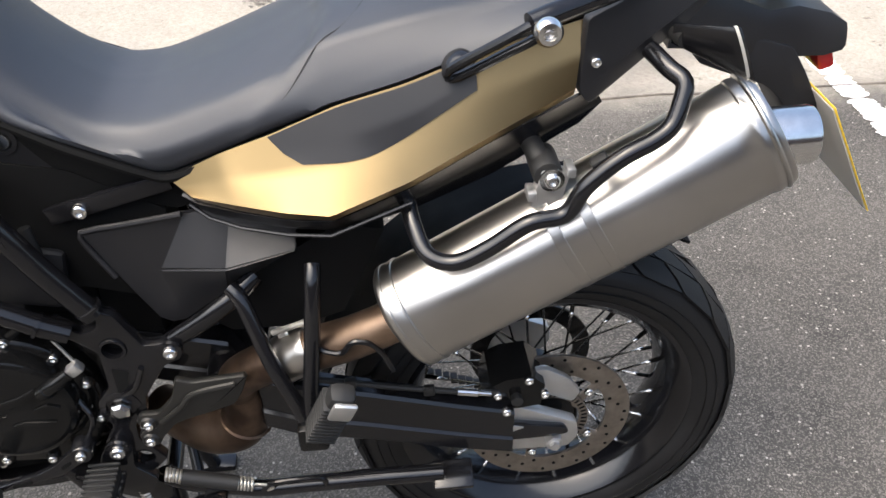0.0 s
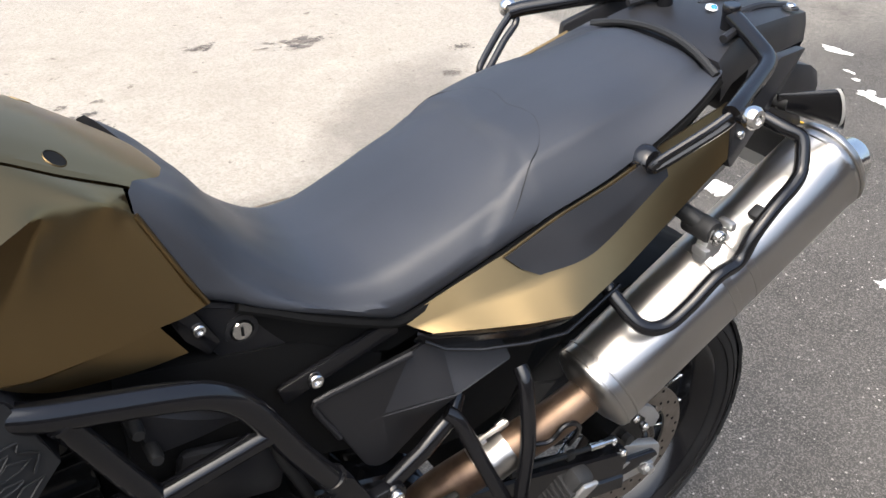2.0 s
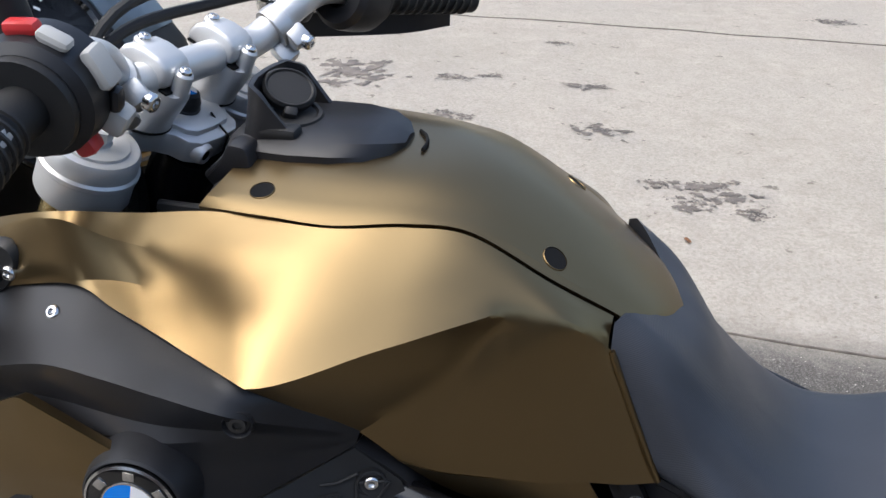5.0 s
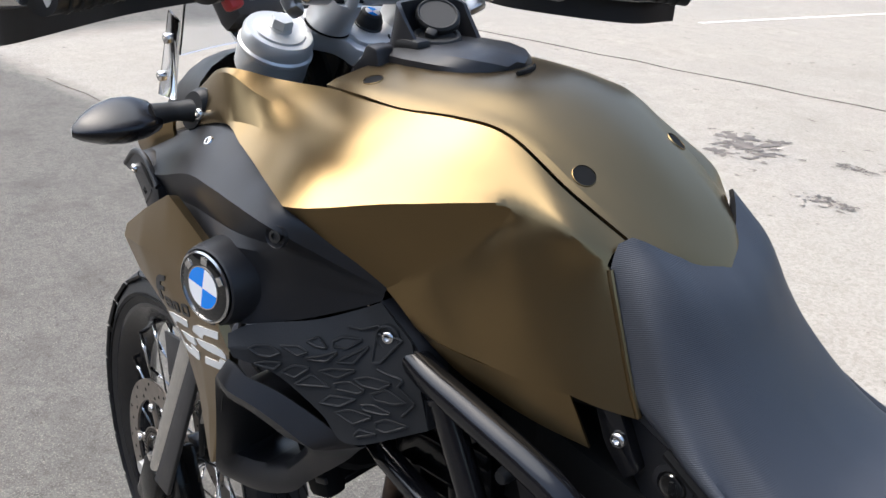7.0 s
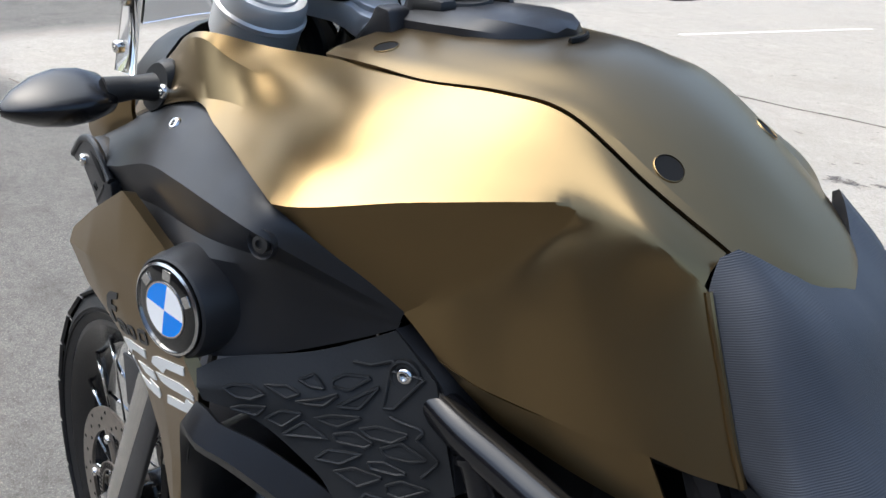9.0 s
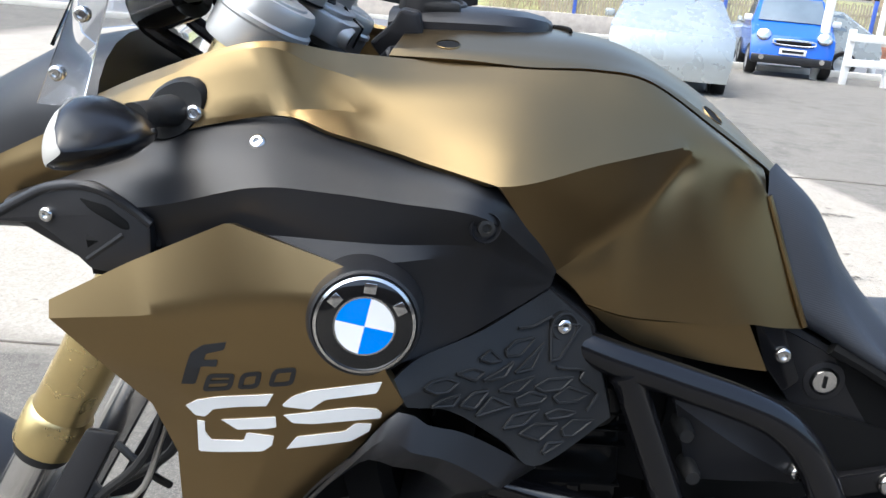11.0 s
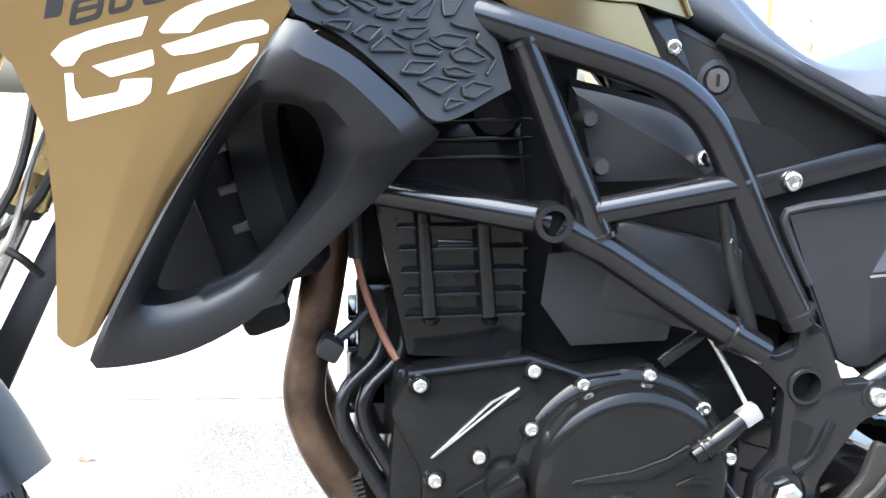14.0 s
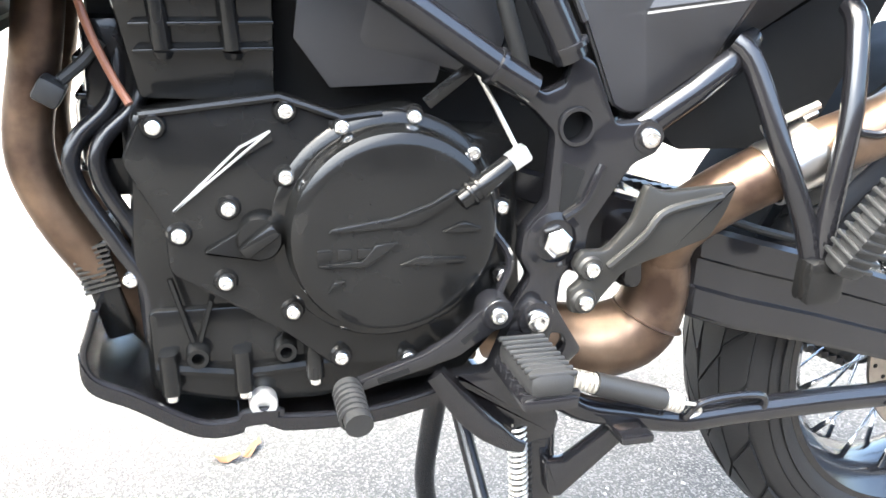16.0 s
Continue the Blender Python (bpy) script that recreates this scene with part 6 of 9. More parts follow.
        # shaded gap between the clamp halves painted as a near-black slab
        steer("clamp_gap", block((0.052, 0.0330, 0.0018), cm @ Matrix.Translation((-0.003, 0, 0.0)), 0), DARK, clamp)
    # bar: fat in the middle, up and back to the grips
    half = [(0.0, 0.0, 0.0), (0.0, 0.075, 0.0), (0.006, 0.102, 0.005), (0.028, 0.140, 0.034), (0.040, 0.180, 0.042), (0.060, 0.255, 0.026), (0.122, 0.378, 0.012)]
    P = [B + V(x, -y, z) for x, y, z in half[::-1]] + [B + V(x, y, z) for x, y, z in half[1:]]
    bar = steer("handlebar", sweep(P, [0.011, 0.011, 0.0112, 0.0140, 0.0150, 0.0152, 0.0152, 0.0152, 0.0150, 0.0140, 0.0112, 0.011, 0.011], 22, n=73), SILVER, bike, "silver tapered handlebar")
    for s in (-1, 1):
        g0, g1, g2 = (B + V(x, y * s, z) for x, y, z in (half[4], half[5], half[6]))
        d = (g1 - g0).normalized()
        steer("grip", sweep([g1 - d * 0.02, g1 + d * 0.03, g2], 0.0165, 20), RUBBER, bar, "black rubber grip")
        for k in range(10):
            steer("grip_rib", ring([(0.0165, -0.0016), (0.0182, -0.001), (0.0182, 0.001), (0.0165, 0.0016)], 18, axis((g1 + d * 0.01).lerp(g2, (k + 0.6) / 11), d)), RUBBER, bar)
        steer("grip_flange", lathe([(0.0165, -0.004), (0.032, -0.004), (0.033, 0.0), (0.032, 0.004), (0.0165, 0.004)], 28, axis(g1 - d * 0.017, d)), RUBBER, bar)
        # switch block
        sm = axis(g1 - d * 0.044, d, RAKE) @ Matrix.Diagonal((1.25, 1.25, 1.0, 1))
        sw = steer("switch_block", lathe([(0.014, -0.024), (0.026, -0.024), (0.031, -0.018), (0.032, 0.0), (0.031, 0.018), (0.026, 0.023), (0.014, 0.023)], 30, sm), PLASTIC, bar, "black switch block with grey and red buttons")
        if s < 0:
            for ang, dz, size, mt in ((-8, 0.004, (0.008, 0.018, 0.012), RED), (22, 0.008, (0.007, 0.017, 0.013), GREYPLASTIC), (62, -0.002, (0.008, 0.022, 0.020), GREYPLASTIC), (96, -0.006, (0.007, 0.014, 0.012), INK), (120, -0.012, (0.016, 0.016, 0.018), GREYPLASTIC), (150, 0.0, (0.012, 0.012, 0.016), RED)):
                steer("button", block(size, sm @ Matrix.Rotation(radians(-ang + 20), 4, "Z") @ Matrix.Translation((0.0335, 0, dz)), 0.0035), mt, sw)
        # clamp bracket on the bar
        k0 = B + V(0.015, 0.118 * s, 0.0135)
        kd = V(0.020, 0.038 * s, 0.024).normalized()
        br = steer("lever_clamp", ring([(0.0130, -0.009), (0.0205, -0.008), (0.0215, 0.0), (0.0205, 0.008), (0.0130, 0.009)], 26, axis(k0, kd)), ALU, bar, "bright cast clamp")
        steer("clamp_ear", block((0.018, 0.020, 0.020), axis(k0 + V(0.022, 0, -0.008), kd), 0.004), ALU, br)
        steer("clamp_foot", block((0.016, 0.024, 0.022), axis(k0 + V(0.008, 0, -0.024), kd), 0.005), ALU, br)
        sbolt(br, k0 + V(0.034, 0.0, -0.012), 0.0075, (1, 0, -0.3))
        # lever, hand guard
        L0 = g0 + V(-0.035, 0.0, -0.006)
        steer("lever_body", block((0.05, 0.045, 0.024), axis(L0, d, RAKE), 0.008), PLASTIC, bar)
        steer("lever", sweep([L0, L0 + V(-0.02, 0.05 * s, 0), g1 + V(-0.055, 0.03 * s, -0.004), g2 + V(-0.05, -0.01 * s, -0.01)], [0.008, 0.007, 0.006, 0.008], 12, flat=0.7), ALU, bar)
        tubeP = [g2 + V(0.0, 0.012 * s, 0), g2 + V(-0.03, 0.03 * s, -0.005), g2 + V(-0.085, 0.0, -0.015), g1 + V(-0.105, 0.0, -0.02), g0 + V(-0.07, -0.01 * s, -0.02), g0 + V(-0.01, -0.02 * s, -0.005)]
        guard = steer("guard_bar", sweep(tubeP, 0.0085, 14), CHROME, bar, "bright hand guard bar")
        steer("guard_shell", shell(flip([[(p.x - 0.006, p.y * s * -1, p.z + dz) for p in (tubeP[1], tubeP[2], tubeP[3], tubeP[4])] for dz in (-0.035, 0.0, 0.05)], s), 18, 4, 0.003, s), PLASTIC, guard, "black hand guard")
        # mirror stalk
        mb = g0 + V(-0.01, 0.03 * s, 0.01)
        steer("mirror_stalk", sweep([mb, mb + V(-0.005, 0.0, 0.03), mb + V(-0.02, 0.03 * s, 0.14), mb + V(-0.03, 0.06 * s, 0.22)], [0.012, 0.012, 0.006, 0.006], 14), RUBBER, bar)
        hd = mb + V(-0.035, 0.075 * s, 0.245)
        steer("mirror_head", loft([[hd + V(dx, 0.075 * k * math.cos(a), 0.05 * k * math.sin(a)) for a in [j * math.pi / 12 for j in range(24)]] for dx, k in ((0.012, 0.96), (0.006, 1.0), (-0.012, 0.92), (-0.028, 0.55))]), PLASTIC, bar, "black mirror")
    # cables from the bar to the fairing
    for y, dz in ((0.10, 0.05), (0.07, 0.03)):
        steer("cable", sweep([B + V(0.0, 0.22, 0.04), B + V(-0.05, 0.12, dz), B + V(-0.07, 0.0, dz - 0.01), B + V(-0.08, -0.06, -0.03), STEM + V(-0.07, -0.05, -0.07)], 0.0055, 10), RUBBER, bike)


build_fork()


# -- wheels --
def tread(bm, R, W, m, n, rows, seed):
    """Raised tread blocks over the crown of a tyre."""
    rnd = random.Random(seed)

    def surf(a, u, lift):
        # u from -1 to 1 across the crown
        th = u * 1.05
        r = R - W * 0.5 * (1 - math.cos(th)) * 0.62 + lift * math.cos(th)
        return m @ V(r * math.cos(a), r * math.sin(a), (W * 0.5 * 0.98) * math.sin(th) / math.sin(1.05) + lift * math.sin(th) * 0.6)

    for (u0, u1, skew, off, fill) in rows:
        for k in range(n):
            a0 = 2 * math.pi * (k + off) / n
            a1 = a0 + 2 * math.pi / n * fill
            grid = []
            for lift in (-0.002, -0.010):
                grid.append([bm.verts.new(surf(a0 + (a1 - a0) * fa + skew * (u0 + (u1 - u0) * fu), u0 + (u1 - u0) * fu, lift)) for fa in (0, 1) for fu in (0, 0.5, 1)])
            t, b = grid
            for q in ((0, 1, 4, 3), (1, 2, 5, 4)):
                bm.faces.new([t[i] for i in q])
            rim = (0, 1, 2, 5, 4, 3)
            for i in range(6):
                p, q = rim[i], rim[(i + 1) % 6]
                bm.faces.new((t[p], t[q], b[q], b[p]))
    bmesh.ops.recalc_face_normals(bm, faces=bm.faces)


SPOKE = None


def build_wheel(name, centre, R, W, rim_r, m, discs, label):
    global SPOKE
    wheel = part(name, lathe([(0, -0.055), (0.018, -0.055), (0.020, -0.05), (0.034, -0.048), (0.036, -0.03), (0.030, -0.02), (0.030, 0.02), (0.036, 0.03), (0.034, 0.048), (0.020, 0.05), (0.018, 0.055), (0, 0.055)], 28, m), ENGINE, bike, label)
    h = W / 2
    part("tyre", ring([(rim_r + 0.004, -h * 0.72), (rim_r + 0.02, -h * 0.93), (rim_r + (R - rim_r) * 0.45, -h), (R - 0.038, -h * 0.93), (R - 0.022, -h * 0.76), (R - 0.010, -h * 0.48), (R - 0.006, 0), (R - 0.010, h * 0.48), (R - 0.022, h * 0.76), (R - 0.038, h * 0.93), (rim_r + (R - rim_r) * 0.45, h), (rim_r + 0.02, h * 0.93), (rim_r + 0.004, h * 0.72), (rim_r - 0.004, 0)], 96, m), TYRE, wheel, "black dual-sport tyre")
    bm = bmesh.new()
    tread(bm, R, W, m, 24, ((-0.96, -0.46, 0.28, 0.0, 0.90), (-0.42, -0.03, 0.42, 0.35, 0.93), (0.03, 0.42, -0.42, 0.80, 0.93), (0.46, 0.96, -0.28, 0.5, 0.90)), 1)
    tagged(part("tread", bm, TYRE, wheel), kind="stuff")
    # side wall lines
    for rr in (rim_r + 0.034, R - 0.050):
        for s in (-1, 1):
            part("sidewall_rib", ring([(rr - 0.001, s * h * 0.90), (rr, s * (h * 1.0 + 0.0008)), (rr + 0.001, s * h * 0.90)], 72, m), TYRE, wheel)
    part("rim", ring([(rim_r + 0.014, -h * 0.86), (rim_r + 0.012, -h * 0.62), (rim_r - 0.008, -h * 0.55), (rim_r - 0.014, -h * 0.25), (rim_r - 0.022, 0), (rim_r - 0.014, h * 0.25), (rim_r - 0.008, h * 0.55), (rim_r + 0.012, h * 0.62), (rim_r + 0.014, h * 0.86), (rim_r + 0.006, h * 0.88), (rim_r - 0.012, h * 0.66), (rim_r - 0.020, h * 0.45), (rim_r - 0.028, 0.012), (rim_r - 0.028, -0.012), (rim_r - 0.020, -h * 0.45), (rim_r - 0.012, -h * 0.66), (rim_r + 0.006, -h * 0.88)], 72, m), POWDER, wheel, "gloss black spoked rim")
    if SPOKE is None:
        b = lathe([(0, 0), (0.0019, 0), (0.0019, 0.82), (0.0034, 0.83), (0.0036, 1.0), (0, 1.0)], 8)
        SPOKE = bpy.data.meshes.new("spoke")
        b.to_mesh(SPOKE)
        b.free()
        SPOKE.shade_smooth()
        SPOKE.materials.append(CHROME)
    n = 36
    for k in range(n):
        s = -1 if k % 2 else 1
        a = 2 * math.pi * k / n
        b = a + (0.55 if (k // 2) % 2 else -0.55)
        p0 = m @ V(0.034 * math.cos(b), 0.034 * math.sin(b), s * 0.040)
        p1 = m @ V((rim_r - 0.016) * math.cos(a), (rim_r - 0.016) * math.sin(a), s * h * 0.42)
        L = (p1 - p0).length
        part("spoke", SPOKE, None, wheel, "", axis(p0, p1 - p0) @ Matrix.Diagonal((1, 1, L, 1)))
    for s, dr, zoff in discs:
        z = s * zoff
        d = part("brake_disc", ring([(dr, z - 0.0025), (dr, z + 0.0025), (dr - 0.038, z + 0.0025), (dr - 0.038, z - 0.0025)], 72, m), DISC, wheel, "drilled steel brake disc")
        # holes are near-black pins proud of the disc, shade painted in
        bm = bmesh.new()
        for k in range(40):
            a = 2 * math.pi * k / 40
            rr = dr - (0.008, 0.019, 0.030)[k % 3]
            lathe([(0, 0.0031), (0.0030, 0.0031), (0.0030, -0.0031), (0, -0.0031)], 8, m @ Matrix.Translation((rr * math.cos(a), rr * math.sin(a), z)), bm)
        tagged(part("dark_hole_pin", bm, DARK, d), kind="stuff")
        for k in range(5):
            a = 2 * math.pi * k / 5 + 0.5
            arm = [m @ V(r * math.cos(a + t), r * math.sin(a + t), z) for r, t in ((0.045, 0), (dr - 0.06, 0.16), (dr - 0.034, 0.20))]
            part("disc_arm", sweep(arm, [0.010, 0.008, 0.009], 8, flat=0.4), DISC, d)
            q = m @ V((dr - 0.052) * math.cos(a + 0.18), (dr - 0.052) * math.sin(a + 0.18), z + s * 0.003)
            bolt(d, q, 0.0075, (m.to_3x3() @ V(0, 0, s)))
        part("sensor_ring", ring([(0.064, z + s * 0.006), (0.064, z + s * 0.009), (0.050, z + s * 0.009), (0.050, z + s * 0.006)], 48, m), DISC, d)
        # near-black bars paint the shaded slots of the ring
        bm = bmesh.new()
        for k in range(44):
            a = 2 * math.pi * k / 44
            block((0.009, 0.0032, 0.0012), m @ Matrix.Rotation(a, 4, "Z") @ Matrix.Translation((0.0575, 0, z + s * 0.0092)), 0, bm)
        tagged(part("dark_slot_bar", bm, DARK, d), kind="stuff")
        part("hub_ring", lathe([(0.028, z - 0.004), (0.046, z - 0.004), (0.048, z + s * 0.002), (0.030, z + s * 0.010)], 32, m), ENGINE, d)
    return wheel


RM = Matrix.Translation((0, 0, 0.342)) @ Matrix.Rotation(radians(90), 4, "X")  # local z towards the left side
rear = build_wheel("rear_wheel", None, 0.322, 0.150, 0.222, RM, ((1, 0.1325, 0.072),), "rear wheel with black rim and wire spokes")
FA = V(-1.150, 0, 1.185) - RAKE * 0.90 + V(-0.09, 0, 0.0)
FM = TURNED @ Matrix.Translation((FA.x, 0, 0.352)) @ Matrix.Rotation(radians(90), 4, "X")
front = build_wheel("front_wheel", None, 0.348, 0.092, 0.270, FM, ((1, 0.150, 0.062), (-1, 0.150, 0.062)), "front wheel with black rim and wire spokes")


def build_front_end():
    c = V(FA.x, 0, 0.352)
    rows = []
    for w in (-0.058, -0.045, 0, 0.045, 0.058):
        rr = 0.375 - (0.030 if abs(w) > 0.05 else 0.006 if w else 0)
        rows.append([(c.x + rr * math.cos(radians(a)), w * (1 if 40 < a < 160 else 0.9), c.z + rr * math.sin(radians(a))) for a in range(24, 108, 12)])
    bm = skin(rows, 30, 4, 0.003, smooth_v=True)
    steer("front_mudguard", bm, PLASTIC, bike, "black plastic front mudguard")
    for s in (-1, 1):
        steer("mudguard_stay", plate([(c.x + 0.04, c.z + 0.28), (c.x + 0.18, c.z + 0.30), (c.x + 0.20, c.z + 0.24), (c.x + 0.05, c.z + 0.20)], s * 0.06, s * 0.066, 0.002), PLASTIC, bike)
        cal = steer("front_caliper", block((0.055, 0.045, 0.11), Matrix.Translation((c.x + 0.125, s * 0.078, c.z + 0.05)) @ Matrix.Rotation(radians(-25), 4, "Y"), 0.010), ENGINE, bike, "black front brake caliper")
        sbolt(cal, (c.x + 0.13, s * 0.102, c.z + 0.08), 0.007, (0, s, 0))
        sbolt(cal, (c.x + 0.11, s * 0.102, c.z + 0.02), 0.007, (0, s, 0))
    steer("front_axle", lathe([(0, -0.105), (0.012, -0.105), (0.012, 0.105), (0, 0.105)], 18, axis(c, (0, 1, 0))), ALU, bike)
    # brake hoses down the fork
    for y0, r, bend in ((-0.085, 0.0045, 0.0), (-0.070, 0.0045, 0.02)):
        pts = [V(-1.17, y0, 1.08), V(-1.205 + bend, y0 - 0.045, 0.95), V(-1.235 + bend, y0 - 0.055, 0.80), V(-1.30, y0 - 0.04, 0.72), V(-1.37, y0 - 0.02, 0.62), V(-1.42, y0, 0.50)]
        steer("brake_hose", sweep(pts, r, 8), RUBBER, bike)
    steer("brake_pipe", sweep([V(-1.20, -0.10, 0.90), V(-1.225, -0.13, 0.82), V(-1.25, -0.13, 0.745), V(-1.30, -0.12, 0.71), V(-1.36, -0.11, 0.60)], 0.003, 8), SPRING, bike)
    steer("hose_clip", sweep([V(-1.315, -0.05, 0.74), V(-1.27, -0.075, 0.73), V(-1.255, -0.06, 0.71)], 0.004, 8), RUBBER, bike)


build_front_end()


# -- seat --
def build_seat():
    S = [(-0.703, 0.0985, 1.061, 0.1115, 0.953), (-0.672, 0.101, 1.037, 0.116, 0.942), (-0.64, 0.105, 0.994, 0.122, 0.928), (-0.6, 0.113, 0.952, 0.127, 0.907), (-0.56, 0.122, 0.927, 0.129, 0.888), (-0.52, 0.129, 0.923, 0.13, 0.87), (-0.487, 0.133, 0.929, 0.129, 0.859), (-0.44, 0.138, 0.945, 0.134, 0.876), (-0.39, 0.143, 0.966, 0.14, 0.898), (-0.345, 0.146, 0.987, 0.144, 0.917), (-0.31, 0.146, 1.007, 0.1465, 0.931), (-0.29, 0.146, 1.0175, 0.148, 0.94), (-0.2, 0.144, 1.039, 0.151, 0.968), (-0.1, 0.136, 1.052, 0.146, 1.008), (-0.04, 0.124, 1.066, 0.137, 1.034), (-0.005, 0.112, 1.069, 0.126, 1.05), (0.004, 0.106, 1.060, 0.118, 1.052)]
    loops = []
    keys = [V(*s[:3]) for s in S]
    n = 25
    for i, (x, w, zc, wl, zl) in enumerate(S):
        f = max(0.0, 1 - (x + 0.703) / 0.11)
        h = max(0.0, min(1.0, 1.25 * (1 - (x + 0.703) / 0.075)))  # the horns beside the tank
        round_ = [V(0, 0, zc), V(0, -0.45 * w, zc - 0.002 + 0.011 * h), V(0, -0.72 * w, zc - 0.006 + 0.029 * h), V(0, -0.86 * w, zc - 0.012 + 0.042 * h), V(0, -w * 1.0, zc - 0.034 + 0.044 * h), V(0, -w * 0.45 - wl * 0.57, zc * 0.42 + zl * 0.58), V(0, -wl, zl + 0.010), V(0, -wl + 0.012, zl)]
        crisp = [V(0, 0, zc), V(0, -0.45 * w, zc - 0.002), V(0, -0.745 * w, zc - 0.010), V(0, -0.785 * w, zc - 0.014), V(0, -w * 0.45 - wl * 0.45, zc * 0.60 + zl * 0.40 - 0.006), V(0, -wl * 0.965, zc * 0.28 + zl * 0.72), V(0, -wl, zl + 0.010), V(0, -wl + 0.012, zl)]
        e = min(1.0, max(0.0, (x + 0.40) / 0.10))
        half = [p.lerp(q, e) for p, q in zip(round_, crisp)]
        pts = crom(half, n)
        lp = []
        for sgn, order in ((1, pts), (-1, pts[:0:-1])):
            for p in order:
                lp.append(V(x - 5.2 * f * min(p.y * p.y, 0.0084) + 0.46 * f * max(0.0, zc + 0.006 - p.z), p.y * sgn, p.z))
        loops.append(lp)
    # smooth the stations along the seat
    k = len(loops[0])
    N = 150
    fine = [crom([lp[j] for lp in loops], N) for j in range(k)]
    rings = [[fine[j][i] for j in range(k)] for i in range(N)]
    # the rider's dish ends in a soft step below the passenger part
    dish = [(0, -0.296), (6, -0.286), (9, -0.288), (12, -0.304), (15, -0.330), (18, -0.362), (24, -0.40)]
    for rg in rings:
        for j, p in enumerate(rg):
            a = min(j, k - j)
            i = max(q for q in range(len(dish) - 1) if dish[q][0] <= min(a, 23))
            (a0, x0), (a1, x1) = dish[i], dish[i + 1]
            v = x0 + (x1 - x0) * (a - a0) / (a1 - a0) - p.x
            if 0 < v < 0.13:
                e = min(1.0, v / 0.014)
                e = e * e * (3 - 2 * e) * (1 - v / 0.13)
                p.z -= 0.0048 * e * (1.0 if a < 15 else 0.5)
                p.y *= 1 - 0.02 * e
    seat = part("seat", loft(rings), SEAT, bike, "dark grey vinyl dual seat with ribbed nose", angle=60)
    me = seat.data
    me.materials.append(SEATRIB)
    for poly in me.polygons:
        c = poly.center
        if c.x < -0.585 and abs(c.y) > 0.050 + 0.5 * max(0.0, c.x + 0.66):
            poly.material_index = 1
    # thin dark line drawn for the shading edge between rider and passenger parts
    tree = tree_of(seat)
    for sgn in (-1, 1):
        pts = []
        for x, y, z in ((-0.296, 0.0, 1.2), (-0.287, 0.04, 1.2), (-0.284, 0.08, 1.15), (-0.292, 0.11, 1.08), (-0.310, 0.135, 1.02), (-0.345, 0.16, 0.97), (-0.385, 0.17, 0.94)):
            q, n, _, _ = tree.find_nearest(V(x, y * sgn, z))
            pts.append(q - n * 0.0004)
        part("dish_edge_line", sweep(pts, 0.0006, 6), RUBBER, seat)
    # plastic lip under the seat
    for s in (-1, 1):
        pts = [V(x + 0.004, s * (wl - 0.006), zl - 0.004) for x, w, zc, wl, zl in S[1:-1]]
        part("seat_base_edge", sweep(pts, 0.007, 8), DARK, seat)
    # filler between seat and frame
    lp = []
    for x, w, zc, wl, zl in S[:-1]:
        lp.append([V(x, s * wl * q, z) for s, q, z in ((-1, 0.86, zl - 0.004), (1, 0.86, zl - 0.004), (1, 0.80, zl - 0.06), (-1, 0.80, zl - 0.06))])
    part("seat_pan", loft(lp), DARK, bike)


build_seat()


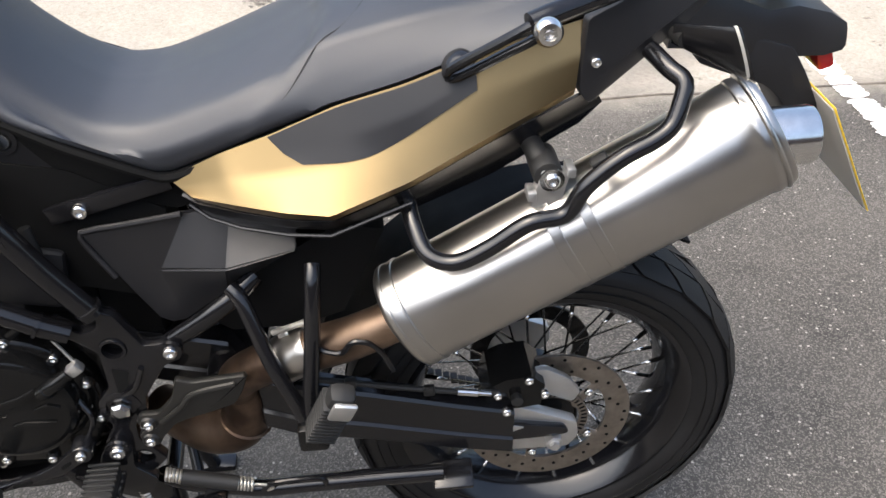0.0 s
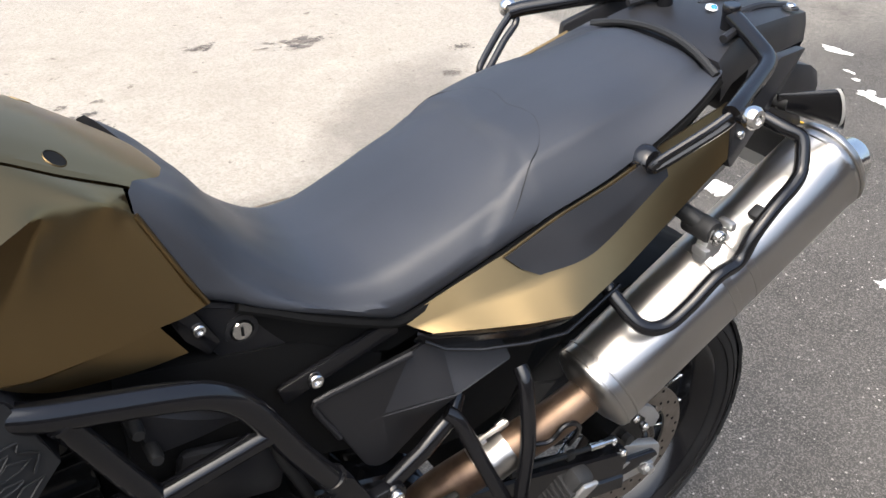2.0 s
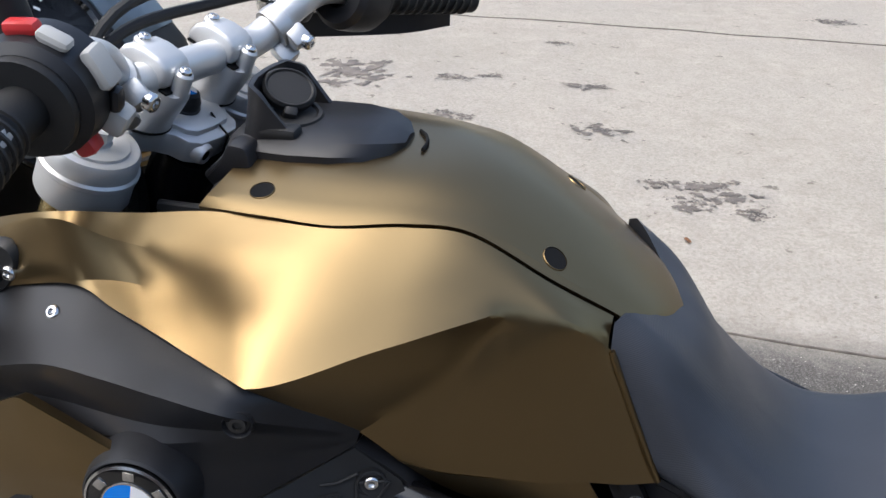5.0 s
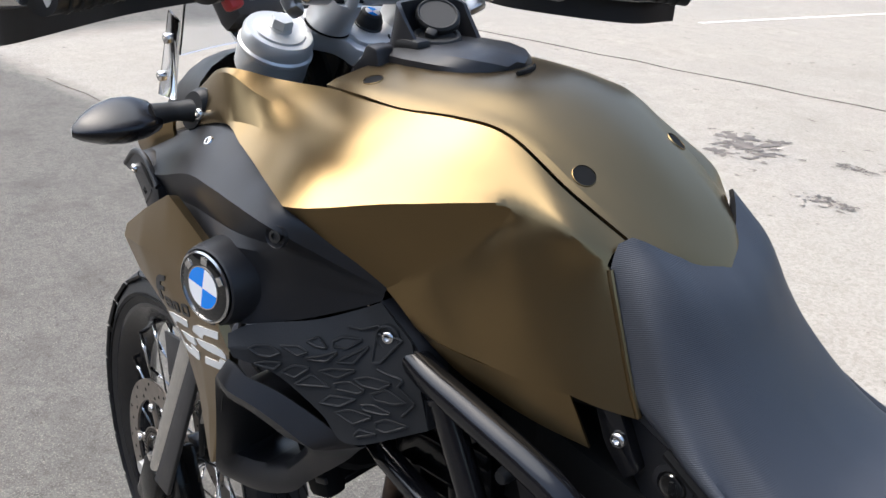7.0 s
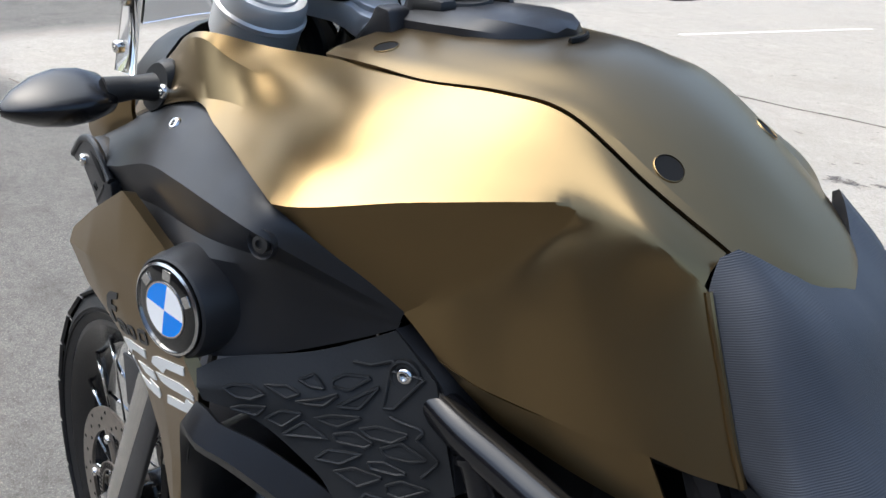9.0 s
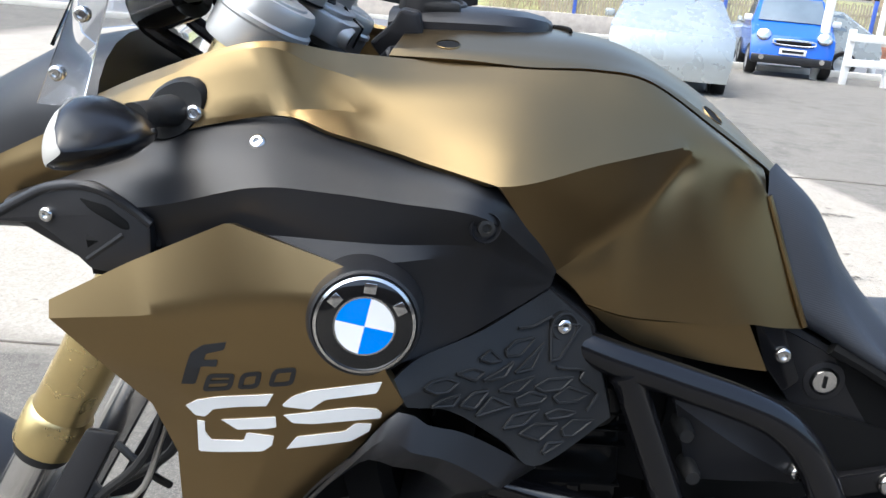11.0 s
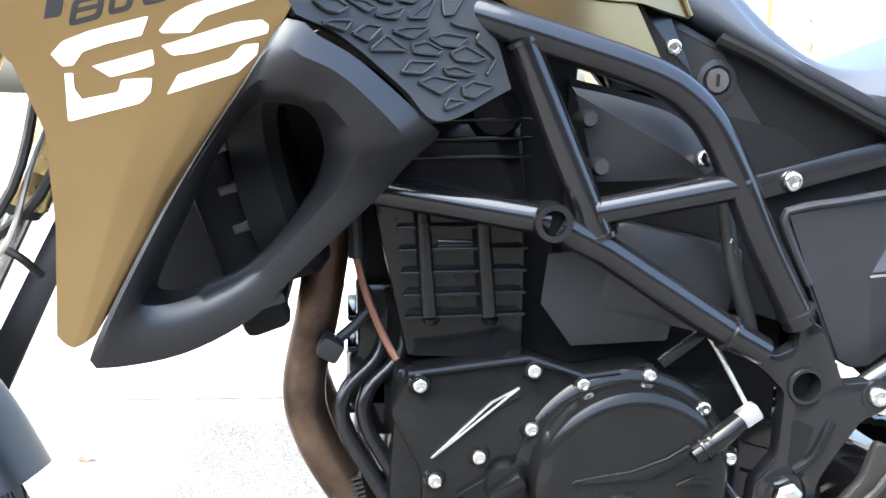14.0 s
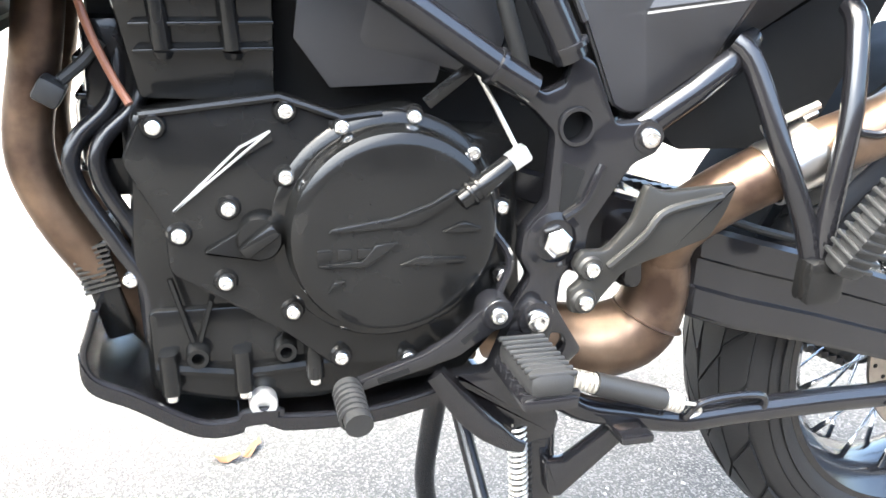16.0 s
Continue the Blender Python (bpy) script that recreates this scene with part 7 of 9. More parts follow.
# -- rear side panels, tail, rack, grab rails --
def build_tail(side):
    s = side
    top = [(-0.485, -0.122, 0.853), (-0.420, -0.138, 0.890), (-0.355, -0.148, 0.918), (-0.285, -0.152, 0.949), (-0.210, -0.155, 0.972), (-0.120, -0.158, 1.008), (-0.022, -0.158, 1.036)]
    mid = [(-0.470, -0.135, 0.846), (-0.412, -0.156, 0.868), (-0.350, -0.172, 0.880), (-0.285, -0.182, 0.897), (-0.210, -0.180, 0.925), (-0.120, -0.176, 0.965), (-0.026, -0.172, 1.000)]
    fold = [(-0.455, -0.150, 0.842), (-0.405, -0.176, 0.845), (-0.350, -0.202, 0.848), (-0.298, -0.218, 0.850), (-0.210, -0.205, 0.880), (-0.120, -0.192, 0.924), (-0.030, -0.180, 0.968)]
    edge = [(-0.450, -0.143, 0.832), (-0.402, -0.168, 0.832), (-0.348, -0.193, 0.834), (-0.296, -0.208, 0.838), (-0.208, -0.196, 0.868), (-0.118, -0.184, 0.913), (-0.030, -0.174, 0.958)]
    p = part("rear_side_panel", shell(flip([top, mid, fold, edge], s), 48, 6, 0.004, s, smooth_u=False), GOLD, bike, "satin bronze rear side panel", angle=22)
    # black insert under the seat, a little proud of the bronze
    i0 = [(-0.362, -0.1520, 0.917), (-0.285, -0.156, 0.950), (-0.210, -0.159, 0.973), (-0.140, -0.161, 1.001)]
    i1 = [(-0.345, -0.1640, 0.902), (-0.275, -0.172, 0.922), (-0.205, -0.174, 0.946), (-0.135, -0.170, 0.985)]
    i2 = [(-0.325, -0.1745, 0.893), (-0.270, -0.184, 0.900), (-0.225, -0.182, 0.916), (-0.135, -0.176, 0.972)]
    part("panel_insert", shell(flip([[(x, y - 0.003, z) for x, y, z in r] for r in (i0, i1, i2)], s), 28, 5, 0.003, s), PLASTIC, p, "black grained insert")
    # trim below the bronze
    t0 = [(-0.470, -0.138, 0.838), (-0.450, -0.146, 0.829), (-0.402, -0.168, 0.829), (-0.348, -0.192, 0.831), (-0.296, -0.206, 0.835), (-0.208, -0.193, 0.865), (-0.118, -0.181, 0.910), (-0.006, -0.168, 0.962)]
    t1 = [(-0.462, -0.130, 0.822), (-0.448, -0.138, 0.815), (-0.402, -0.158, 0.812), (-0.348, -0.178, 0.810), (-0.290, -0.188, 0.812), (-0.200, -0.176, 0.840), (-0.110, -0.165, 0.880), (0.008, -0.155, 0.938)]
    t2 = [(-0.455, -0.105, 0.800), (-0.445, -0.11, 0.790), (-0.402, -0.120, 0.782), (-0.348, -0.125, 0.772), (-0.290, -0.130, 0.768), (-0.200, -0.130, 0.796), (-0.110, -0.132, 0.838), (-0.010, -0.132, 0.900)]
    part("panel_trim", shell(flip([t0, t1, t2], s), 44, 3, 0.004, s, smooth_u=False), SATIN, bike, "satin black under-seat trim", angle=25)
    if s < 0:
        pts = [V(-0.462, -0.142, 0.828), V(-0.440, -0.152, 0.814), V(-0.402, -0.172, 0.811), V(-0.348, -0.193, 0.812), V(-0.300, -0.206, 0.816), V(-0.208, -0.194, 0.846)]
        part("piping", sweep(pts, 0.0025, 8, smooth=False), SATIN, bike)
    # tail side plate
    o = [(-0.022, 1.044), (-0.026, 0.964), (-0.012, 0.946), (0.073, 1.008), (0.105, 1.032), (0.145, 1.072), (0.070, 1.078)]
    m = Matrix.Translation((0, s * 0.172, 0)) @ Matrix.Rotation(radians(-13 * s), 4, "Z")
    m = m @ Matrix.Translation((0, -s * 0.172, 0))
    tp = part("tail_side", plate(rounded(o, 0.006), s * 0.172, s * 0.158, 0.002, m), PLASTIC, bike, "black plastic tail side cover")
    bolt(tp, (-0.010, s * 0.177, 0.996), 0.006, (0.2, s, 0))
    bolt(tp, (0.092, s * 0.152, 1.010), 0.005, (0, s, 0))
    # grab rail with slot and luggage stud
    straight = [(0.074, 0.060, 1.104), (0.070, 0.075, 1.102), (0.048, 0.145, 1.083), (0.040, 0.158, 1.079), (0.024, 0.168, 1.076), (-0.070, 0.210, 1.063), (-0.090, 0.217, 1.058)]
    dense = along([V(x, s * y, z) for x, y, z in straight], 60)
    for _ in range(3):  # ease the corners
        dense = [dense[0]] + [(p + q * 2 + r) / 4 for p, q, r in zip(dense, dense[1:], dense[2:])] + [dense[-1]]
    rail = part("grab_rail", sweep(dense, 0.0115, 16, smooth=False), POWDER, bike, "black tubular grab rail")
    loop = [V(-0.078, s * 0.216, 1.062), V(-0.110, s * 0.207, 1.040), V(-0.160, s * 0.184, 1.002), V(-0.166, s * 0.178, 0.990), V(-0.155, s * 0.178, 0.988), V(-0.108, s * 0.200, 1.022), V(-0.080, s * 0.210, 1.042)]
    part("slot_frame", sweep(loop + [loop[0]], 0.0055, 10, n=44), POWDER, rail)
    foot = part("rail_foot", lathe([(0, 0.008), (0.012, 0.007), (0.016, 0.002), (0.018, -0.012), (0, -0.012)], 24, axis(V(-0.152, s * 0.160, 0.988), (0, s, 0.25)) @ Matrix.Diagonal((1.2, 1, 1, 1))), POWDER, rail)
    post = part("rail_post", lathe([(0, 0.030), (0.011, 0.030), (0.0125, 0.027), (0.0125, 0.020), (0.0115, 0.018), (0.0115, -0.015), (0.018, -0.018), (0.018, -0.024), (0, -0.024)], 24, axis(V(0.074, s * 0.060, 1.090), (-0.05, 0, 1))), POWDER, rail)
    part("boss", lathe([(0, 0.0), (0.010, 0.0), (0.010, 0.02), (0, 0.02)], 16, axis(V(-0.078, s * 0.214, 1.056), (0, s, 0))), POWDER, rail)
    stud = part("luggage_stud", lathe([(0.0, 0.020), (0.006, 0.020), (0.0065, 0.024), (0.011, 0.0235), (0.014, 0.019), (0.0145, 0.013), (0.012, 0.007), (0.008, 0.003), (0.008, 0.0), (0, 0)], 28, axis(V(-0.076, s * 0.222, 1.057), (0, s, 0.05))), CHROME, rail, "polished steel luggage stud")
    bolt(stud, (-0.076, s * 0.241, 1.058), 0.005, (0, s, 0.05))
    # rear indicator: a flattened wedge, broad at its outer edge
    part("indicator_stalk", sweep([V(0.070, s * 0.120, 1.012), V(0.078, s * 0.145, 1.014), V(0.086, s * 0.170, 1.014)], 0.010, 12), RUBBER, bike)
    root, tip_hi, tip_lo = V(0.074, s * 0.160, 1.018), V(0.121, s * 0.214, 1.040), V(0.146, s * 0.214, 0.982)
    st = []
    for q, k in ((0.0, 0.20), (0.15, 0.42), (0.45, 0.72), (0.75, 0.95), (0.94, 1.0), (1.0, 0.90), (1.05, 0.45)):
        hi, lo = root.lerp(tip_hi, q), root.lerp(tip_lo, q)
        hi, lo = hi + (hi - lo) * 0.06 + V(0, 0, 0.010 * (1 - q)), lo - V(0, 0, 0.012 * (1 - q))
        mid_, w, u = (hi + lo) / 2, V(0.25, s * -0.85, -0.42).normalized() * (0.013 * k), (hi - lo) / 2
        st.append([mid_ + w * math.cos(a) + u * math.sin(a) for a in [n * math.pi / 10 for n in range(20)]])
    ind = part("rear_indicator", loft(st), SATIN, bike, "dark wedge-shaped rear indicator")
    edge_ = [p + (p - (st[4][0] + st[4][10]) / 2) * 0.03 for p in st[4]]
    part("lens", loft([edge_, [p + (tip_hi - root) * 0.05 for p in edge_]], cap=False), GREYPLASTIC, ind, "clear lens edge")


both(build_tail)


def build_rack():
    st = [(0.008, 0.116, 1.066, 0.05), (0.040, 0.104, 1.080, 0.05), (0.100, 0.088, 1.090, 0.05), (0.180, 0.076, 1.088, 0.045), (0.245, 0.060, 1.080, 0.04), (0.268, 0.040, 1.066, 0.05), (0.275, 0.034, 1.030, 0.03)]
    loops = []
    for x, w, z, d in st:
        loops.append([V(x, k * w, zz) for k, zz in ((-1.05, z - d), (-1, z - 0.012), (-0.92, z), (-0.5, z + 0.002), (0, z + 0.003), (0.5, z + 0.002), (0.92, z), (1, z - 0.012), (1.05, z - d))])
    rack = part("luggage_rack", loft(loops), PLASTIC, bike, "black plastic luggage plate")
    for s in (-1, 1):
        for x0, x1, y0, y1 in ((0.11, 0.24, 0.028, 0.024), (0.03, 0.10, 0.090, 0.074)):
            part("rib", sweep([V(x0, s * y0, 1.088), V((x0 + x1) / 2, s * (y0 + y1) / 2, 1.092), V(x1, s * y1, 1.082)], 0.006, 8), PLASTIC, rack)
        n = V(0, 0, 1)
        p = V(0.215, s * 0.050, 1.088)
        part("bolt_washer", lathe([(0, 0.003), (0.011, 0.003), (0.012, 0), (0, 0)], 20, axis(p, n)), RUBBER, rack)
        bolt(rack, p + n * 0.003, 0.0075, n)
    part("oval_badge", lathe([(0, 0.002), (0.012, 0.0015), (0.013, 0)], 24, axis(V(0.105, 0.0, 1.0935), (0.02, 0, 1)) @ Matrix.Diagonal((1.3, 0.7, 1, 1))), ENAMEL, rack, "small blue and white oval badge")
    part("badge_tint", lathe([(0, 0.003), (0.006, 0.0026), (0.0065, 0.001)], 20, axis(V(0.105, -0.004, 1.0935), (0.02, 0, 1)) @ Matrix.Diagonal((1.6, 0.7, 1, 1))), BLUE, rack)
    # seat strap edge
    pts = [V(0.006 - 0.9 * y * y, y, 1.078 - 1.6 * y * y) for y in (-0.12, -0.08, -0.04, 0, 0.04, 0.08, 0.12)]
    part("seat_edge_seal", sweep(pts, 0.006, 8), RUBBER, rack)
    # tail unit, lamp, plate carrier
    st = [(0.10, 0.085, 1.050, 0.965), (0.18, 0.062, 1.012, 0.950), (0.235, 0.052, 0.988, 0.935), (0.27, 0.050, 0.992, 0.930), (0.315, 0.047, 0.980, 0.928), (0.340, 0.043, 0.965, 0.932), (0.346, 0.038, 0.955, 0.938)]
    loops = [[V(x, k * w, z) for k, z in ((-1, lo), (-1.02, hi - 0.02), (-0.85, hi), (0.85, hi), (1.02, hi - 0.02), (1, lo))] for x, w, hi, lo in st]
    tail = part("tail_unit", loft(loops), PLASTIC, bike, "black tail unit with lamp")
    part("tail_lamp", block((0.022, 0.075, 0.030), Matrix.Translation((0.325, 0, 0.918)) @ Matrix.Rotation(radians(-20), 4, "Y"), 0.005), REDLENS, tail, "red tail lamp")
    arm = [(0.16, 0.978), (0.27, 0.945), (0.298, 0.905), (0.322, 0.862), (0.328, 0.800), (0.316, 0.800), (0.284, 0.850), (0.264, 0.877), (0.245, 0.894), (0.185, 0.916), (0.15, 0.93)]
    part("plate_carrier", plate(rounded(arm, 0.01), -0.055, 0.055, 0.004), PLASTIC, bike, "black number plate carrier")
    m = Matrix.Translation((0.352, 0, 0.812)) @ Matrix.Rotation(radians(-29), 4, "Y")
    np_ = part("number_plate", block((0.0016, 0.228, 0.178), m, 0.0004), YELLOW, bike, "yellow rear number plate with dark bars")
    part("plate_back", block((0.002, 0.222, 0.172), m @ Matrix.Translation((-0.0020, 0, 0)), 0.0005), GREYPLASTIC, np_, "pale back of the plate")
    for z in (0.035, -0.035):
        part("plate_bar", block((0.002, 0.15, 0.045), m @ Matrix.Translation((0.002, 0, z)), 0), INK, np_)
    # inner mudguard, rear light wiring
    part("inner_mudguard", shell([[(0.30 * math.cos(radians(a)) * 1.18 + 0.0, y, 0.342 + 0.36 * math.sin(radians(a)) * 1.05) for a in range(60, 170, 12)] for y in (-0.075, -0.04, 0, 0.04, 0.075)], 24, 3, 0.004, 1), DARK, bike)


build_rack()


# -- tubular frame --
def build_frame(side):
    s = side

    def P(*pts):
        return [V(x, y * s, z) for x, y, z in pts]

    main = part("frame_tube", sweep(P((-1.16, 0.05, 1.06), (-1.05, 0.10, 1.005), (-0.950, 0.150, 0.962), (-0.883, 0.168, 0.941), (-0.822, 0.170, 0.924), (-0.765, 0.170, 0.908), (-0.726, 0.169, 0.892), (-0.695, 0.168, 0.865), (-0.668, 0.168, 0.820), (-0.640, 0.167, 0.765), (-0.598, 0.165, 0.693)), 0.0150, 18, n=80), POWDER, bike, "satin black steel frame tube")
    for name, pts, r in (("frame_tube", ((-0.857, 0.170, 0.925), (-0.785, 0.170, 0.768)), 0.0135), ("frame_tube", ((-0.790, 0.170, 0.789), (-0.664, 0.169, 0.814)), 0.0125),
                         ("frame_tube", ((-0.985, 0.140, 0.805), (-0.951, 0.150, 0.800), (-0.828, 0.170, 0.782)), 0.0130), ("frame_tube", ((-0.822, 0.170, 0.779), (-0.780, 0.170, 0.758), (-0.665, 0.170, 0.686), (-0.632, 0.168, 0.668)), 0.0140)):
        part(name, sweep(P(*pts), r, 18, smooth=False), POWDER, bike)
    b = V(-0.828, 0.172 * s, 0.782)
    part("frame_boss", lathe([(0.0105, -0.016), (0.0105, 0.016), (0.0155, 0.016), (0.0165, 0.013), (0.0165, -0.02), (0.0105, -0.02)], 28, axis(b, (0, s, 0))), POWDER, bike)
    # near-black disc closes the bore, shade put in its colour
    part("boss_bore", lathe([(0, 0.004), (0.0106, 0.004), (0.0106, -0.01)], 20, axis(b, (0, s, 0))), DARK, bike)
    # weld beads
    for p, d, r in (((-0.857, 0.170, 0.925), (-0.42, 0, 0.9), 0.0146), ((-0.664, 0.169, 0.814), (0.98, 0, 0.2), 0.0136), ((-0.785, 0.170, 0.770), (0.4, 0, -0.9), 0.0146), ((-0.790, 0.170, 0.789), (-0.98, 0, -0.2), 0.0136), ((-0.665, 0.170, 0.686), (0.85, 0, -0.5), 0.0156), ((-0.602, 0.165, 0.703), (0.4, 0, -0.9), 0.0165)):
        part("weld", ring([(r - 0.003, -0.003), (r + 0.0012, -0.002), (r + 0.0012, 0.002), (r - 0.003, 0.003)], 20, axis(V(p[0], p[1] * s, p[2]), d)), POWDER, main)
    # cast pivot plate
    o = [(-0.665, 0.676), (-0.648, 0.688), (-0.620, 0.664), (-0.600, 0.672), (-0.596, 0.700), (-0.576, 0.690), (-0.551, 0.638), (-0.525, 0.640), (-0.505, 0.630), (-0.507, 0.612), (-0.530, 0.602), (-0.556, 0.562), (-0.566, 0.545), (-0.568, 0.520), (-0.588, 0.500), (-0.590, 0.470), (-0.560, 0.425), (-0.580, 0.405), (-0.630, 0.420), (-0.640, 0.460), (-0.618, 0.500), (-0.630, 0.520), (-0.628, 0.545), (-0.608, 0.570), (-0.607, 0.630), (-0.625, 0.648)]
    plate_ = part("pivot_plate", plate(rounded(o, 0.006), s * 0.150, s * 0.168, 0.003, None, [(-0.588, 0.636, 0.0135), (-0.590, 0.432, 0.012)]), POWDER, bike, "black cast frame plate")
    part("bore_ring", ring([(0.0135, 0.0), (0.0135, 0.0205), (0.0165, 0.0205), (0.0175, 0.018), (0.0175, 0.0)], 28, axis(V(-0.588, s * 0.150, 0.636), (0, s, 0))), POWDER, plate_)
    # near-black backing and patch paint the shade of bore and web hole
    part("bore_back", lathe([(0, 0.001), (0.0136, 0.001), (0.0136, -0.004), (0, -0.004)], 20, axis(V(-0.588, s * 0.150, 0.636), (0, s, 0))), DARK, plate_)
    part("web_hole_shade", plate(rounded([(-0.597, 0.606), (-0.576, 0.598), (-0.585, 0.568), (-0.597, 0.560)], 0.004), s * 0.1665, s * 0.1690, 0.0), DARK, plate_)
    part("web_rib", sweep(P((-0.560, 0.169, 0.602), (-0.574, 0.170, 0.570), (-0.592, 0.169, 0.556)), 0.004, 8), POWDER, plate_)
    part("pivot_collar", lathe([(0, 0.0), (0.026, 0.0), (0.026, 0.006), (0.020, 0.008), (0.019, 0.003), (0, 0.003)], 32, axis(V(-0.599, s * 0.163, 0.535), (0, s, 0))), POWDER, plate_)
    part("pivot_nut", lathe([(0, 0.016), (0.009, 0.016), (0.0135, 0.013), (0.0145, 0.009), (0.0145, 0), (0, 0)], 6, axis(V(-0.599, s * 0.165, 0.535), (0, s, 0), (1, 0, 0.3))), CHROME, plate_, "bright pivot nut")
    for p, r in (((-0.519, 0.168, 0.626), 0.0092), ((-0.616, 0.184, 0.467), 0.0105)):
        part("bolt_pad", lathe([(0, 0.0), (r * 1.7, 0.0), (r * 1.55, 0.004), (0, 0.004)], 24, axis(V(p[0], (p[1] - 0.003) * s, p[2]), (0, s, 0))), POWDER, plate_)
        bolt(plate_, (p[0], (p[1] + 0.002) * s, p[2]), r, (0, s, 0))
    # subframe rail to the rear
    part("subframe_tube", sweep(P((-0.519, 0.150, 0.628), (-0.470, 0.152, 0.662), (-0.425, 0.148, 0.696), (-0.405, 0.130, 0.708)), 0.0130, 14, smooth=False, flat=0.8), POWDER, bike, "square subframe tube")
    part("subframe_bar", block((0.155, 0.010, 0.024), Matrix.Translation((-0.560, s * 0.114, 0.825)) @ Matrix.Rotation(radians(-15.5), 4, "Y"), 0.003), SATIN, bike)
    bolt(bike, (-0.594, s * 0.121, 0.814), 0.0098, (0, s, 0))
    # cover with the two-facet face inside the frame triangle
    c0 = [(-0.806, -0.136, 0.892), (-0.762, -0.138, 0.884), (-0.716, -0.138, 0.871), (-0.690, -0.138, 0.850), (-0.676, -0.138, 0.824)]
    c1 = [(-0.803, -0.140, 0.886), (-0.770, -0.148, 0.868), (-0.740, -0.151, 0.852), (-0.712, -0.149, 0.838), (-0.684, -0.141, 0.820)]
    c2 = [(-0.781, -0.136, 0.812), (-0.750, -0.137, 0.813), (-0.725, -0.138, 0.815), (-0.704, -0.138, 0.817), (-0.688, -0.138, 0.816)]
    tri = part("frame_cover", shell(flip([c0, c1, c2], s), 24, 4, 0.006, s), PLASTIC, bike, "matt black cover in the frame triangle", angle=18)
    bolt(tri, (-0.690, s * 0.1490, 0.834), 0.0078, (0, s, 0))
    for x, z in ((-0.795, 0.866), (-0.783, 0.826)):
        part("grommet", lathe([(0, 0.01), (0.006, 0.01), (0.008, 0.004), (0.008, -0.02), (0, -0.02)], 16, axis(V(x, s * 0.150, z), (0, s, 0))), RUBBER, tri)


both(build_frame)


def build_midriff(side):
    s = side
    # plate with the seat lock
    o = [(-0.738, 0.962), (-0.700, 0.952), (-0.640, 0.922), (-0.560, 0.884), (-0.492, 0.854), (-0.500, 0.846), (-0.628, 0.816), (-0.668, 0.846), (-0.700, 0.890)]
    kp = part("lock_plate", plate(rounded(o, 0.005), s * 0.088, s * 0.101, 0.002), PLASTIC, bike, "black plastic plate with the seat lock")
    o = [(-0.745, 0.966), (-0.716, 0.958), (-0.690, 0.905), (-0.703, 0.892), (-0.725, 0.918)]
    part("bracket", plate(rounded(o, 0.004), s * 0.100, s * 0.113, 0.0015), SATIN, bike)
    bolt(bike, (-0.711, s * 0.114, 0.929), 0.0075, (0, s, 0))
    k = V(-0.664, s * 0.100, 0.902)
    lock = part("seat_lock", lathe([(0, 0.005), (0.0105, 0.005), (0.0115, 0.0035), (0.0125, 0.001), (0.0165, 0.0005), (0.017, -0.002)], 30, axis(k, (0, s, 0))), CHROME, kp, "round steel key lock")
    # near-black bar painted for the shaded key slot
    part("lock_slot", block((0.0028, 0.002, 0.011), Matrix.Translation((k.x, s * 0.1052, k.z)), 0), DARK, lock)
    part("lock_bezel", ring([(0.0125, 0.0), (0.0135, 0.004), (0.0185, 0.003), (0.0195, -0.002)], 30, axis(k, (0, s, 0))), PLASTIC, kp)
    # big side cover behind the frame
    a = [(-0.600, -0.128, 0.786), (-0.545, -0.130, 0.797), (-0.476, -0.131, 0.810), (-0.420, -0.110, 0.806), (-0.345, -0.107, 0.802)]
    b = [(-0.572, -0.127, 0.722), (-0.546, -0.1285, 0.725), (-0.518, -0.132, 0.729), (-0.430, -0.166, 0.747), (-0.345, -0.163, 0.767)]
    c = [(-0.535, -0.124, 0.646), (-0.520, -0.126, 0.638), (-0.502, -0.126, 0.640), (-0.440, -0.124, 0.684), (-0.360, -0.120, 0.735)]
    bm = bmesh.new()
    g = [[bm.verts.new((x, y * -s, z)) for x, y, z in r] for r in (a, b, c)]
    for u, v in zip(g, g[1:]):
        for i in range(4):
            bm.faces.new((u[i], u[i + 1], v[i + 1], v[i]))
    outward(bm, s)
    bm.normal_update()
    bmesh.ops.solidify(bm, geom=bm.faces[:], thickness=0.010)
    bmesh.ops.recalc_face_normals(bm, faces=bm.faces)
    bmesh.ops.bevel(bm, geom=bm.edges[:], offset=0.0025, segments=2, affect="EDGES")
    cov = part("side_cover", bm, PLASTIC, bike, "matt black faceted side cover", angle=14)
    part("cover_edge", sweep([V(x, y * -s, z) for x, y, z in ((-0.476, -0.1355, 0.811), (-0.545, -0.1305, 0.798), (-0.588, -0.127, 0.790), (-0.600, -0.126, 0.778), (-0.572, -0.129, 0.720))], 0.004, 8), PLASTIC, cov)
    # near-black block filling the space inside the side cover
    part("rear_filler", loft([[V(x, s * y, z) for x, z in ((-0.50, 0.64), (-0.30, 0.76), (-0.24, 0.75), (-0.30, 0.62), (-0.36, 0.60), (-0.45, 0.60))] for y in (0.05, 0.105)]), DARK, bike)


both(build_midriff)


